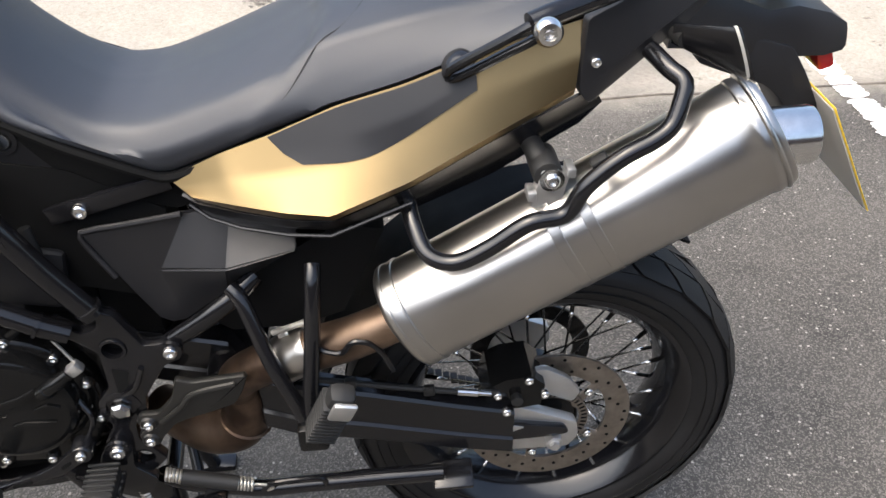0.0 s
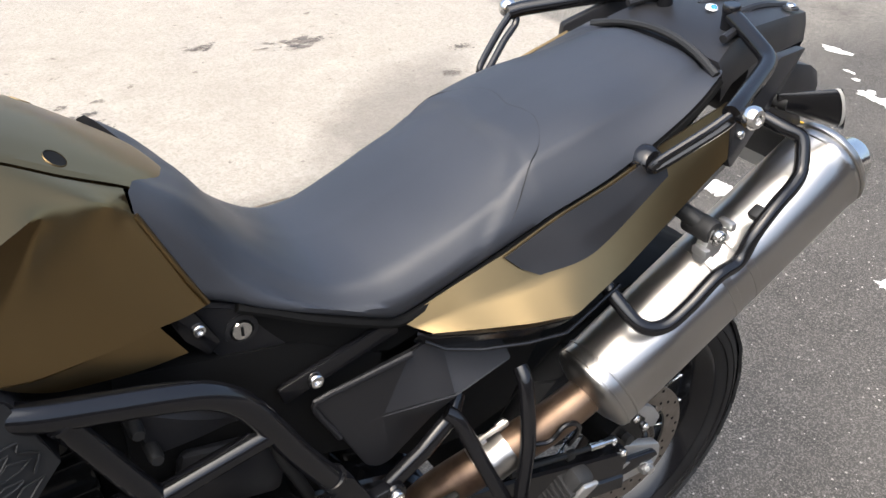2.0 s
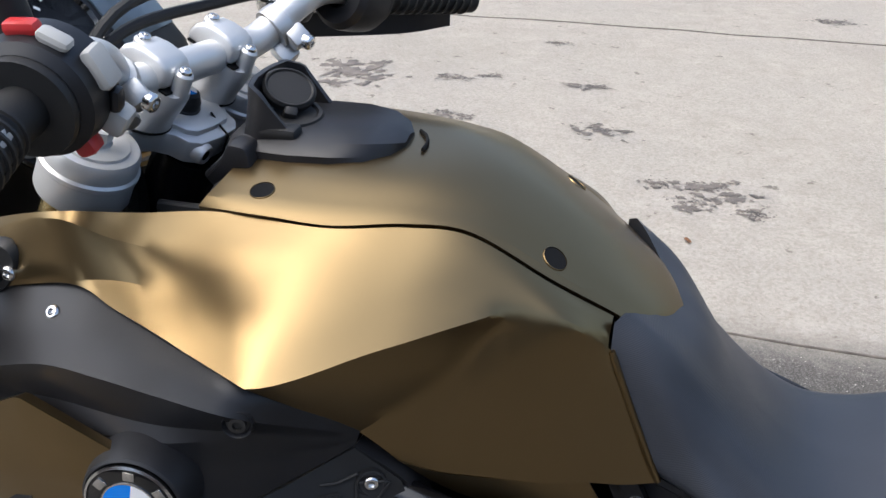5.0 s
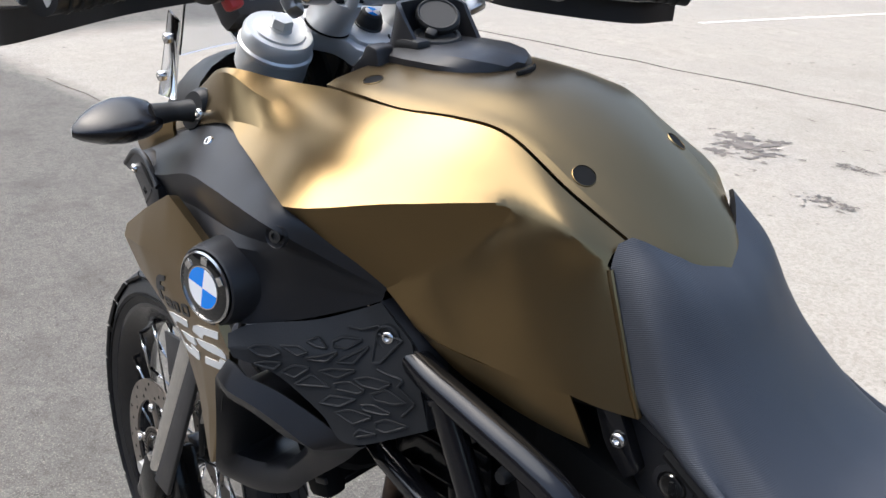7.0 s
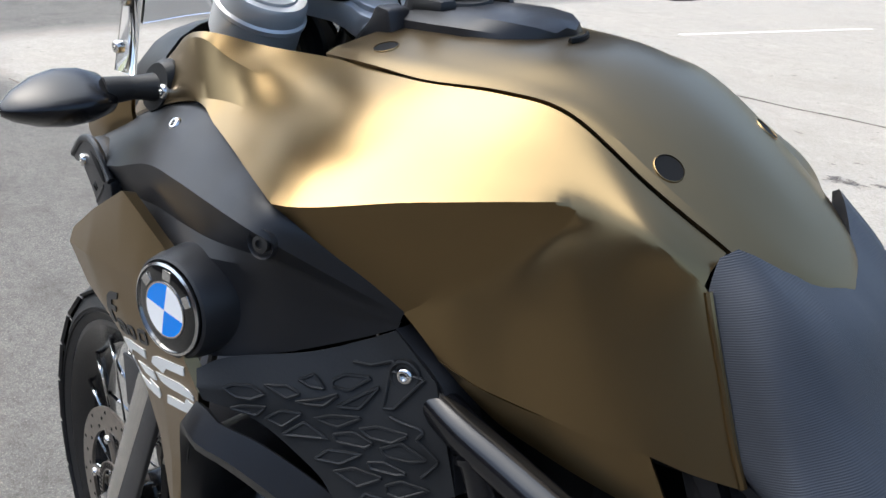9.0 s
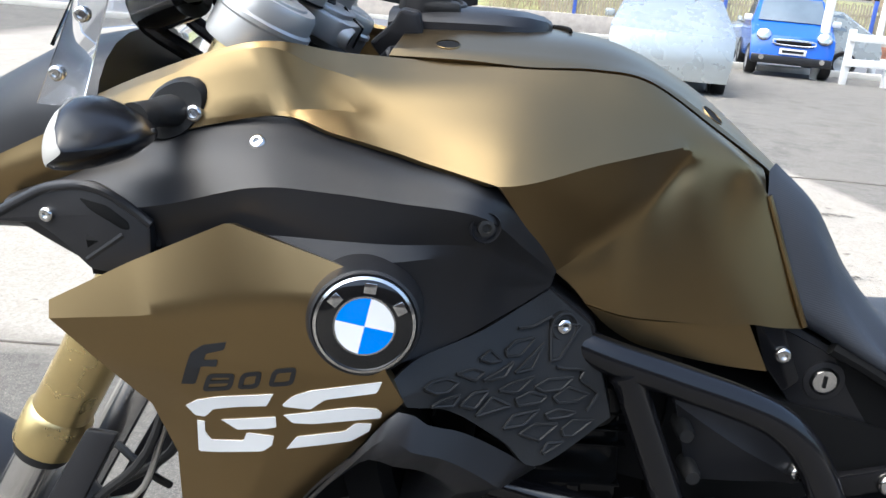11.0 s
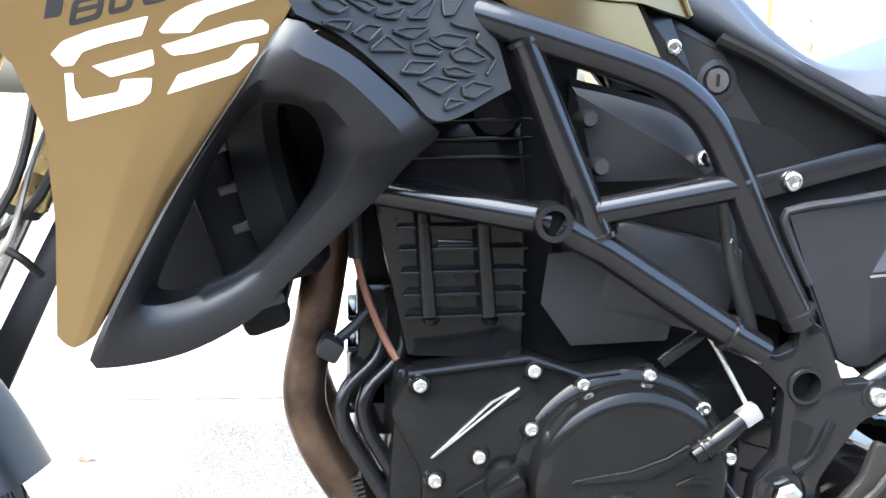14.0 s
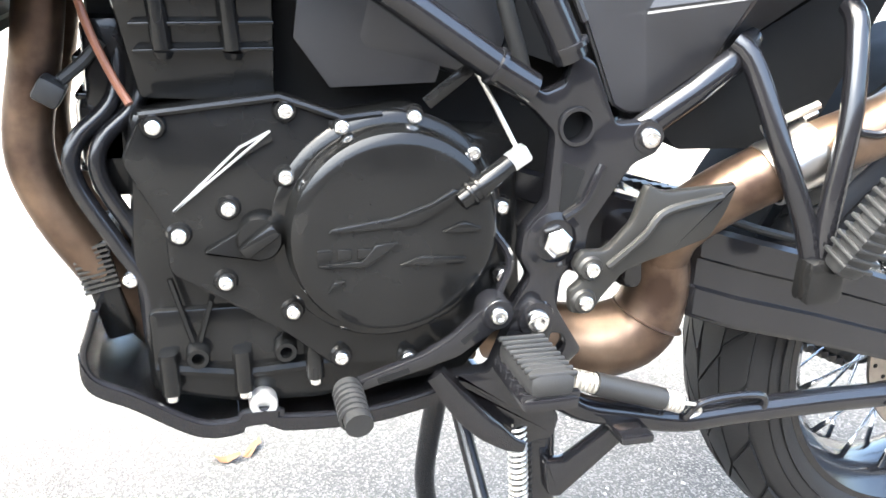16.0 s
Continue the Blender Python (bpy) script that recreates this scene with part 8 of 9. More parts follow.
def build_airbox():
    # airbox block doubles as near-black filler, its shade put in the colour
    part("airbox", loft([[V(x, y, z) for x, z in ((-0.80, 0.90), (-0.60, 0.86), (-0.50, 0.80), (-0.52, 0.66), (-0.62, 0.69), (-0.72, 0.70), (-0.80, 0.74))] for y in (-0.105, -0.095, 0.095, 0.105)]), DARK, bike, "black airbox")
    part("air_duct", block((0.13, 0.02, 0.09), Matrix.Translation((-0.700, -0.112, 0.722)) @ Matrix.Rotation(radians(12), 4, "Y"), 0.012), PLASTIC, bike)
    part("throttle_cover", loft([[V(-0.77 + dx * k, -0.118 - 0.012 * (1 - k), 0.71 + dz * k) for dx, dz in ((-0.045, 0.035), (0.06, 0.045), (0.085, 0.01), (0.07, -0.045), (-0.02, -0.05), (-0.05, -0.01))] for k in (1.0, 0.92)] ), PLASTIC, bike)
    hose = part("breather_hose", sweep([V(-0.660, -0.128, 0.80), V(-0.650, -0.135, 0.74), V(-0.632, -0.135, 0.69), V(-0.618, -0.130, 0.65)], 0.0075, 12), RUBBER, bike, "black hose with pale print")
    for k in range(7):
        part("print_bar", block((0.0012, 0.0012, 0.004), Matrix.Translation((-0.654 + 0.0035 * k - 0.0015, -0.1405, 0.762 - 0.011 * k)) @ Matrix.Rotation(radians(16), 4, "Y"), 0), GREYPLASTIC, hose)


build_airbox()


# -- engine --
def build_engine():
    cyl = [(-0.975, 0.800), (-0.968, 0.770), (-0.940, 0.650), (-0.834, 0.645), (-0.836, 0.800), (-0.845, 0.880), (-0.960, 0.880)]
    eng = part("cylinder", plate(cyl, -0.118, 0.118, 0.006), ENGINE, bike, "black engine cylinder block")
    for k, z in enumerate((0.862, 0.846, 0.830, 0.790, 0.770, 0.750, 0.730, 0.710, 0.690)):
        x0 = -0.965 + (0.88 - z) * 0.12 if z < 0.80 else -0.955
        part("fin", block((-0.836 - x0, 0.012, 0.0032), Matrix.Translation(((x0 - 0.836) / 2, -0.122, z)) @ Matrix.Rotation(radians(-2), 4, "Y"), 0.001), ENGINE, eng)
    for x in (-0.925, -0.872):
        part("pillar", sweep([V(x - 0.006, -0.124, 0.79), V(x + 0.004, -0.125, 0.69)], 0.0075, 14, smooth=False), ENGINE, eng)
        part("pillar_foot", lathe([(0, 0.006), (0.006, 0.005), (0.0085, 0), (0, 0)], 14, axis(V(x + 0.005, -0.126, 0.688), (0, 0, -1))), ENGINE, eng)
    part("window", block((0.034, 0.004, 0.010), Matrix.Translation((-0.898, -0.1195, 0.752)), 0.001), GLOSSBLACK, eng)
    part("head_boss", lathe([(0, 0.014), (0.020, 0.014), (0.024, 0.008), (0.024, 0), (0, 0)], 24, axis(V(-0.868, -0.112, 0.868), (0, -1, 0.1))), ENGINE, eng)
    # crankcase and its outer cover
    case = [(-0.956, 0.606), (-0.940, 0.640), (-0.930, 0.645), (-0.838, 0.658), (-0.785, 0.640), (-0.725, 0.650), (-0.665, 0.618), (-0.635, 0.560), (-0.632, 0.485), (-0.660, 0.440), (-0.720, 0.415), (-0.790, 0.418), (-0.835, 0.455), (-0.890, 0.490), (-0.924, 0.512), (-0.926, 0.550)]
    cover = part("side_casing", plate(rounded(case, 0.008), -0.100, -0.143, 0.004), ENGINE, bike, "black engine side casing with bright bolts")
    part("crankcase", plate([(-0.95, 0.64), (-0.62, 0.62), (-0.60, 0.45), (-0.66, 0.38), (-0.945, 0.385), (-0.955, 0.52)], -0.112, 0.112, 0.01), ENGINE, bike)
    part("upper_flange", sweep([V(-0.940, -0.144, 0.643), V(-0.835, -0.146, 0.657), V(-0.785, -0.146, 0.640), V(-0.752, -0.146, 0.644)], 0.0035, 8, smooth=False), ENGINE, cover)
    # clutch cover: stepped dish with a broad stripe across it
    cm = axis(V(-0.742, -0.140, 0.546), (0, -1, 0), (1, 0, 0))
    cl = part("clutch_cover", lathe([(0.101, -0.010), (0.101, 0.005), (0.098, 0.008), (0.091, 0.010), (0.0895, 0.024), (0.087, 0.031), (0.082, 0.0345), (0.076, 0.036), (0, 0.036)], 64, cm), ENGINE, cover, "round black clutch cover")
    for o in ([(-0.801, 0.552), (-0.796, 0.557), (-0.745, 0.565), (-0.715, 0.576), (-0.696, 0.588), (-0.690, 0.582), (-0.712, 0.564), (-0.728, 0.556)], [(-0.809, 0.526), (-0.772, 0.528), (-0.761, 0.542), (-0.740, 0.543), (-0.767, 0.522), (-0.806, 0.522)], [(-0.741, 0.523), (-0.722, 0.530), (-0.681, 0.527), (-0.684, 0.521), (-0.712, 0.521)], [(-0.801, 0.500), (-0.795, 0.511), (-0.784, 0.512)], [(-0.706, 0.550), (-0.686, 0.559), (-0.670, 0.553), (-0.675, 0.548)]):
        part("raised_wedge", plate(o, -0.1795, -0.174, 0.0022), ENGINE, cl)
    for k in range(3):
        part("plain_mark", block((0.012, 0.003, 0.009), Matrix.Translation((-0.803 + k * 0.0165, -0.1768, 0.534)), 0.001), ENGINE, cl)
    # clutch arm and cable
    part("clutch_arm", sweep([V(-0.690, -0.176, 0.576), V(-0.668, -0.176, 0.592), V(-0.648, -0.172, 0.606)], [0.009, 0.010, 0.009], 14), ENGINE, cl)
    for t in (0.2, 0.35):
        part("arm_ring", ring([(0.0105, -0.002), (0.0118, -0.001), (0.0118, 0.001), (0.0105, 0.002)], 16, axis(V(-0.690, -0.176, 0.576).lerp(V(-0.648, -0.172, 0.606), t), (0.042, 0.004, 0.03))), ENGINE, cl)
    part("cable_end", block((0.020, 0.014, 0.016), Matrix.Translation((-0.640, -0.170, 0.611)) @ Matrix.Rotation(radians(-35), 4, "Y"), 0.003), ALU, cl)
    part("clutch_cable", sweep([V(-0.640, -0.165, 0.618), V(-0.665, -0.158, 0.662), V(-0.682, -0.150, 0.690)], 0.0022, 8), SPRING, bike)
    part("cable_bracket", sweep([V(-0.715, -0.148, 0.652), V(-0.692, -0.152, 0.672), V(-0.676, -0.150, 0.684)], 0.006, 10, flat=0.5), ENGINE, bike)
    # stripe relief on the flat casing
    bm = bmesh.new()
    f = bm.faces.new([bm.verts.new((x, -0.1455, z)) for x, z in ((-0.918, 0.566), (-0.900, 0.580), (-0.862, 0.610), (-0.840, 0.622), (-0.842, 0.630), (-0.866, 0.618))])
    got = bmesh.ops.extrude_face_region(bm, geom=[f])
    bmesh.ops.translate(bm, vec=(0, 0.003, 0), verts=[v for v in got["geom"] if isinstance(v, bmesh.types.BMVert)])
    bmesh.ops.recalc_face_normals(bm, faces=bm.faces)
    part("raised_flash", bm, ENGINE, cover)
    part("flash_edge", sweep([V(-0.918, -0.146, 0.566), V(-0.842, -0.146, 0.630), V(-0.866, -0.146, 0.617), V(-0.918, -0.146, 0.566)], 0.0012, 6, smooth=False), ALU, cover, "bare metal edge")
    # filler cap
    o = [(-0.898, 0.530), (-0.862, 0.552), (-0.850, 0.520)]
    part("filler_wing", plate(rounded(o, 0.004), -0.142, -0.150, 0.002), ENGINE, cover)
    fm = axis(V(-0.851, -0.143, 0.543), (-0.1, -1, 0.05), (1, 0, 0))
    cap = part("filler_cap", lathe([(0.019, 0), (0.019, 0.012), (0.017, 0.016), (0, 0.016)], 30, fm), ENGINE, cover)
    part("cap_grip", block((0.034, 0.012, 0.012), fm @ Matrix.Rotation(radians(38), 4, "Z") @ Matrix.Translation((0, 0, 0.020)), 0.003), ENGINE, cap)
    # cover bolts
    for x, z in ((-0.930, 0.634), (-0.830, 0.646), (-0.785, 0.633), (-0.725, 0.641), (-0.672, 0.610), (-0.643, 0.561), (-0.830, 0.592), (-0.876, 0.567), (-0.915, 0.546), (-0.880, 0.504), (-0.825, 0.474), (-0.783, 0.427), (-0.722, 0.422), (-0.638, 0.497)):
        part("bolt_seat", lathe([(0, 0.004), (0.0085, 0.004), (0.0105, 0), (0, 0)], 18, axis(V(x, -0.143, z), (0, -1, 0))), ENGINE, cover)
        bolt(cover, (x, -0.148, z), 0.0065)
    # ribs, studs and sump
    sump = part("sump", plate(rounded([(-0.945, 0.470), (-0.942, 0.392), (-0.870, 0.374), (-0.800, 0.372), (-0.690, 0.384), (-0.640, 0.43), (-0.66, 0.47)], 0.01), -0.118, 0.118, 0.006), ENGINE, bike, "black engine sump")
    part("sump_flange", sweep([V(-0.940, -0.120, 0.418), V(-0.868, -0.122, 0.408), (V(-0.800, -0.122, 0.412)), V(-0.700, -0.120, 0.420)], 0.006, 8, smooth=False), ENGINE, sump)
    for x, z in ((-0.930, 0.400), (-0.868, 0.398), (-0.805, 0.405)):
        part("stud_boss", sweep([V(x, -0.124, z + 0.032), V(x + 0.002, -0.126, z - 0.006)], 0.0085, 14, smooth=False), ENGINE, sump)
        bolt(sump, (x + 0.002, -0.126, z - 0.010), 0.0062, (0, -0.2, -1))
    for x, z in ((-0.905, 0.430), (-0.830, 0.430)):
        part("threaded_boss", ring([(0.0055, 0), (0.0055, 0.016), (0.009, 0.016), (0.0105, 0.012), (0.0105, 0)], 20, axis(V(x, -0.120, z), (0, -1, 0))), ENGINE, sump)
    for a, b in (((-0.925, 0.500), (-0.908, 0.440)), ((-0.892, 0.478), (-0.903, 0.440))):
        part("rib", sweep([V(a[0], -0.122, a[1]), V(b[0], -0.124, b[1])], 0.0028, 6, smooth=False), ENGINE, sump)
    plug = part("drain_plug", lathe([(0, 0.006), (0.0050, 0.006), (0.0055, 0.011), (0.0115, 0.011), (0.0128, 0.009), (0.0128, -0.01), (0, -0.01)], 30, axis(V(-0.850, -0.121, 0.377), (0, -1, 0))), ALU, sump, "pale alloy drain plug")
    for x, z in ((-0.957, 0.494), (-0.941, 0.440), (-0.932, 0.471)):
        bolt(bike, (x, -0.105, z), 0.0068)
    # oil cooler and hoses ahead of the engine
    m = Matrix.Translation((-0.981, -0.02, 0.470)) @ Matrix.Rotation(radians(-14), 4, "Y")
    oc = part("oil_cooler", block((0.026, 0.10, 0.092), m, 0.004), ENGINE, bike, "black finned oil cooler")
    for k in range(9):
        part("fin", block((0.031, 0.104, 0.0022), m @ Matrix.Translation((-0.001, 0, 0.004 + k * 0.0050)), 0), MAGNESIUM, oc)
    for dx in (0.0, 0.020):
        part("coolant_pipe", sweep([V(-0.955 + dx, -0.070, 0.70), V(-0.962 + dx, -0.080, 0.645), V(-0.992 + dx, -0.090, 0.612), V(-0.995 + dx, -0.095, 0.580), V(-0.965 + dx, -0.100, 0.525), V(-0.945 + dx * 0.6, -0.104, 0.49), V(-0.942 + dx * 0.3, -0.106, 0.445)], 0.0075, 12), SATIN, bike)
    part("spark_lead", sweep([V(-0.985, -0.09, 0.735), V(-0.975, -0.095, 0.70), V(-0.960, -0.10, 0.665), V(-0.948, -0.11, 0.645)], 0.0035, 8), COPPER, bike, "brown cable")
    part("hose_sleeve", sweep([V(-0.988, -0.085, 0.79), V(-0.985, -0.09, 0.735)], 0.007, 10, smooth=False), RUBBER, bike)
    conn = part("plug_connector", block((0.022, 0.03, 0.020), Matrix.Translation((-1.008, -0.09, 0.652)) @ Matrix.Rotation(radians(30), 4, "Y"), 0.004), RUBBER, bike)
    part("plug_lead", sweep([V(-1.0, -0.09, 0.66), V(-0.985, -0.085, 0.672), V(-0.968, -0.08, 0.69)], 0.005, 8), RUBBER, conn)
    part("thermostat", block((0.05, 0.06, 0.07), Matrix.Translation((-0.968, -0.05, 0.615)), 0.014), ENGINE, bike)
    # skid plate: a shallow pan
    prof = [(-0.985, 0.464), (-0.991, 0.445), (-0.997, 0.424), (-0.990, 0.402), (-0.959, 0.384), (-0.908, 0.352), (-0.874, 0.350), (-0.867, 0.357), (-0.836, 0.357), (-0.828, 0.349), (-0.755, 0.348), (-0.690, 0.361), (-0.640, 0.378)]
    rows = []
    for y, up in ((-0.129, 0.014), (-0.128, 0.003), (-0.120, 0.0), (0, -0.004), (0.120, 0.0), (0.128, 0.003), (0.129, 0.014)):
        rows.append([(x, y, z + up) for x, z in prof])
    bm = skin(rows, 110, 3, 0.004)
    part("skid_plate", bm, SATIN, bike, "black metal skid plate under the engine")
    part("skid_rim", sweep([V(x, -0.129, z + 0.014) for x, z in prof], 0.0030, 8, 110), SATIN, bike)


build_engine()


# -- exhaust --
def build_exhaust():
    for y in (-0.058, 0.058):
        part("header_pipe", sweep([V(-0.965, y, 0.835), V(-0.995, y, 0.815), V(-1.008, y, 0.76), V(-1.020, y, 0.68), V(-1.033, y, 0.605), V(-1.022, y, 0.555), V(-0.990, y * 0.9, 0.495), V(-0.945, y * 0.6, 0.425), V(-0.90, y * 0.5, 0.385), V(-0.80, y * 0.4, 0.366), V(-0.62, -0.02, 0.372)], 0.0205, 20), HEAT, bike, "heat-browned header pipe")
    mid = part("collector", sweep([V(-0.60, -0.02, 0.384), V(-0.550, -0.060, 0.390), V(-0.505, -0.085, 0.392), V(-0.466, -0.098, 0.412), V(-0.452, -0.103, 0.455), V(-0.457, -0.110, 0.500)], [0.032, 0.036, 0.040, 0.039, 0.034, 0.028], 26), HEAT, bike, "brown stained exhaust collector")
    part("weld_seam", ring([(0.036, -0.002), (0.0395, 0), (0.036, 0.002)], 26, axis(V(-0.457, -0.101, 0.425), (0.35, -0.1, 0.9))), HEAT, mid)
    pipe = part("link_pipe", sweep([V(-0.456, -0.110, 0.495), V(-0.452, -0.122, 0.526), V(-0.420, -0.138, 0.560), V(-0.365, -0.158, 0.597), V(-0.290, -0.176, 0.634), V(-0.215, -0.186, 0.676)], [0.028, 0.029, 0.029, 0.029, 0.028, 0.027], 24), HEAT, bike, "heat-browned link pipe")
    cl = V(-0.362, -0.159, 0.598)
    dirp = V(0.86, -0.12, 0.48)
    part("pipe_clamp", lathe([(0.029, -0.026), (0.0315, -0.026), (0.0325, -0.020), (0.0315, -0.014), (0.0315, 0.014), (0.0325, 0.020), (0.0315, 0.026), (0.029, 0.026)], 30, axis(cl, dirp)), STEEL, pipe, "bright pipe clamp")
    for q in (-0.018, 0.018):
        part("clamp_ear", block((0.012, 0.012, 0.016), axis(cl + dirp.normalized() * q + V(0, 0.01, 0.036), dirp), 0.002), STEEL, pipe)
    part("clamp_spring", sweep([cl + V(-0.03, 0.01, 0.03), cl + V(0.02, 0.0, 0.055)], 0.004, 10, smooth=False), SPRING, pipe)
    # silencer: an oval can with caps, band and tail pipe
    A, B = V(-0.223, -0.186, 0.672), V(0.193, -0.186, 0.912)
    d = (B - A).normalized()
    m = axis(A, d, V(-d.z, 0, d.x))  # local x up across the can, local y sideways
    L = (B - A).length

    def oval(z, k, kx=0.0715, ky=0.0600, dip=0.0):
        pts = []
        for j in range(56):
            a = 2 * math.pi * j / 56
            x, y = kx * k * math.copysign(abs(math.cos(a)) ** 0.92, math.cos(a)), ky * k * math.copysign(abs(math.sin(a)) ** 0.92, math.sin(a))
            # flattened top outer corner where the shield bar runs
            if x > 0.015 and dip:
                x -= dip * (0.014) * max(0.0, 1 - abs(a - 0.55 * math.copysign(1, math.sin(a))) / 0.6)
            pts.append(m @ V(x, y, z))
        return pts

    can = part("silencer", loft([oval(z, k, dip=q) for z, k, q in ((0.022, 0.985, 0), (0.024, 0.985, 0), (0.05, 0.985, 0.1), (0.10, 0.985, 0.5), (0.30, 0.985, 0.5), (0.37, 0.985, 0.25), (0.42, 0.985, 0), (L - 0.045, 0.985, 0))]), STEEL, bike, "brushed stainless steel silencer", angle=40)
    part("front_cap", loft([oval(z, k) for z, k in ((-0.012, 0.40), (-0.010, 0.62), (-0.002, 0.93), (0.002, 0.99), (0.004, 1.0), (0.022, 1.0), (0.024, 0.985))]), STEEL, can)
    for z in (0.008, 0.024):
        part("cap_bead", loft([oval(z + dz, k) for dz, k in ((-0.002, 0.99), (-0.001, 1.016), (0.001, 1.016), (0.002, 0.99))]), STEEL, can)
    part("rear_cap", loft([oval(z, k) for z, k in ((L - 0.046, 0.985), (L - 0.026, 0.986), (L - 0.024, 1.006), (L - 0.018, 1.006), (L - 0.016, 0.990), (L - 0.006, 0.988), (L - 0.001, 0.965), (L + 0.001, 0.93), (L + 0.001, 0.80), (L - 0.003, 0.76), (L - 0.003, 0.1))]), STEEL, can)
    part("cap_bead", loft([oval(L - 0.010 + dz, k) for dz, k in ((-0.003, 1.0), (-0.001, 1.025), (0.001, 1.025), (0.003, 1.0))]), STEEL, can)
    tm = axis(V(0.192, -0.190, 0.901), V(1, 0, 0.03))
    part("tail_pipe", lathe([(0.030, -0.02), (0.0335, -0.018), (0.0335, 0.043), (0.0322, 0.047), (0.0305, 0.045), (0.0300, 0.0), (0, 0.0)], 36, tm), CHROME, can, "polished tail pipe")
    for z in (0.222, 0.262):
        part("band", loft([oval(z + dz, k) for dz, k in ((-0.0065, 0.985), (-0.006, 0.994), (0.006, 0.994), (0.0065, 0.985))]), STEEL, can, "thin clamp band")
    # hanger with rubber bush and bolt
    h = V(-0.055, -0.205, 0.875)
    hang = part("hanger", block((0.034, 0.018, 0.050), axis(h + V(0.0, 0.006, -0.016), (0.2, 0, 0.98), (1, 0, 0)), 0.003), ALU, bike, "bright exhaust hanger")
    part("bush", lathe([(0, 0.014), (0.015, 0.014), (0.017, 0.010), (0.017, -0.03), (0, -0.03)], 24, axis(h + V(-0.004, 0.012, 0.004), (0, -1, 0))), RUBBER, hang)
    part("washer", lathe([(0, 0.003), (0.014, 0.003), (0.014, 0), (0, 0)], 22, axis(h + V(0, -0.004, 0), (0, -1, 0))), CHROME, hang)
    bolt(hang, h + V(0, -0.007, 0), 0.009)
    for dx, dz in ((-0.022, -0.018), (0.020, 0.010)):
        part("hanger_tab", block((0.010, 0.024, 0.012), Matrix.Translation(h + V(dx, 0, dz)), 0.002), ALU, hang)
    part("hanger_stay", sweep([V(-0.075, -0.14, 0.90), V(-0.066, -0.175, 0.888), h + V(0, 0.01, 0)], 0.012, 14), RUBBER, hang)
    # black shield bar over the can
    g = part("shield_bar", sweep([V(-0.214, -0.165, 0.842), V(-0.207, -0.200, 0.818), V(-0.194, -0.228, 0.797), V(-0.165, -0.240, 0.793), V(-0.128, -0.243, 0.812), V(-0.085, -0.243, 0.842), V(-0.045, -0.241, 0.850), V(-0.024, -0.240, 0.884), V(0.011, -0.237, 0.914), V(0.045, -0.232, 0.930), V(0.064, -0.226, 0.943), V(0.074, -0.216, 0.964), V(0.078, -0.205, 0.982), V(0.066, -0.188, 0.990), V(0.052, -0.160, 1.000)], 0.0100, 16, n=90), POWDER, bike, "black bent tube over the silencer")
    part("rubber_block", block((0.020, 0.016, 0.014), Matrix.Translation((-0.008, -0.226, 0.904)) @ Matrix.Rotation(radians(-32), 4, "Y"), 0.003), RUBBER, g)
    # wire guard on the link pipe
    part("wire_guard", sweep([V(-0.336, -0.190, 0.672), V(-0.330, -0.196, 0.640), V(-0.318, -0.200, 0.634), V(-0.302, -0.204, 0.636), V(-0.288, -0.208, 0.655), V(-0.268, -0.208, 0.652), V(-0.254, -0.204, 0.632), V(-0.246, -0.190, 0.600), V(-0.240, -0.175, 0.570)], 0.0038, 8), SATIN, bike)


build_exhaust()


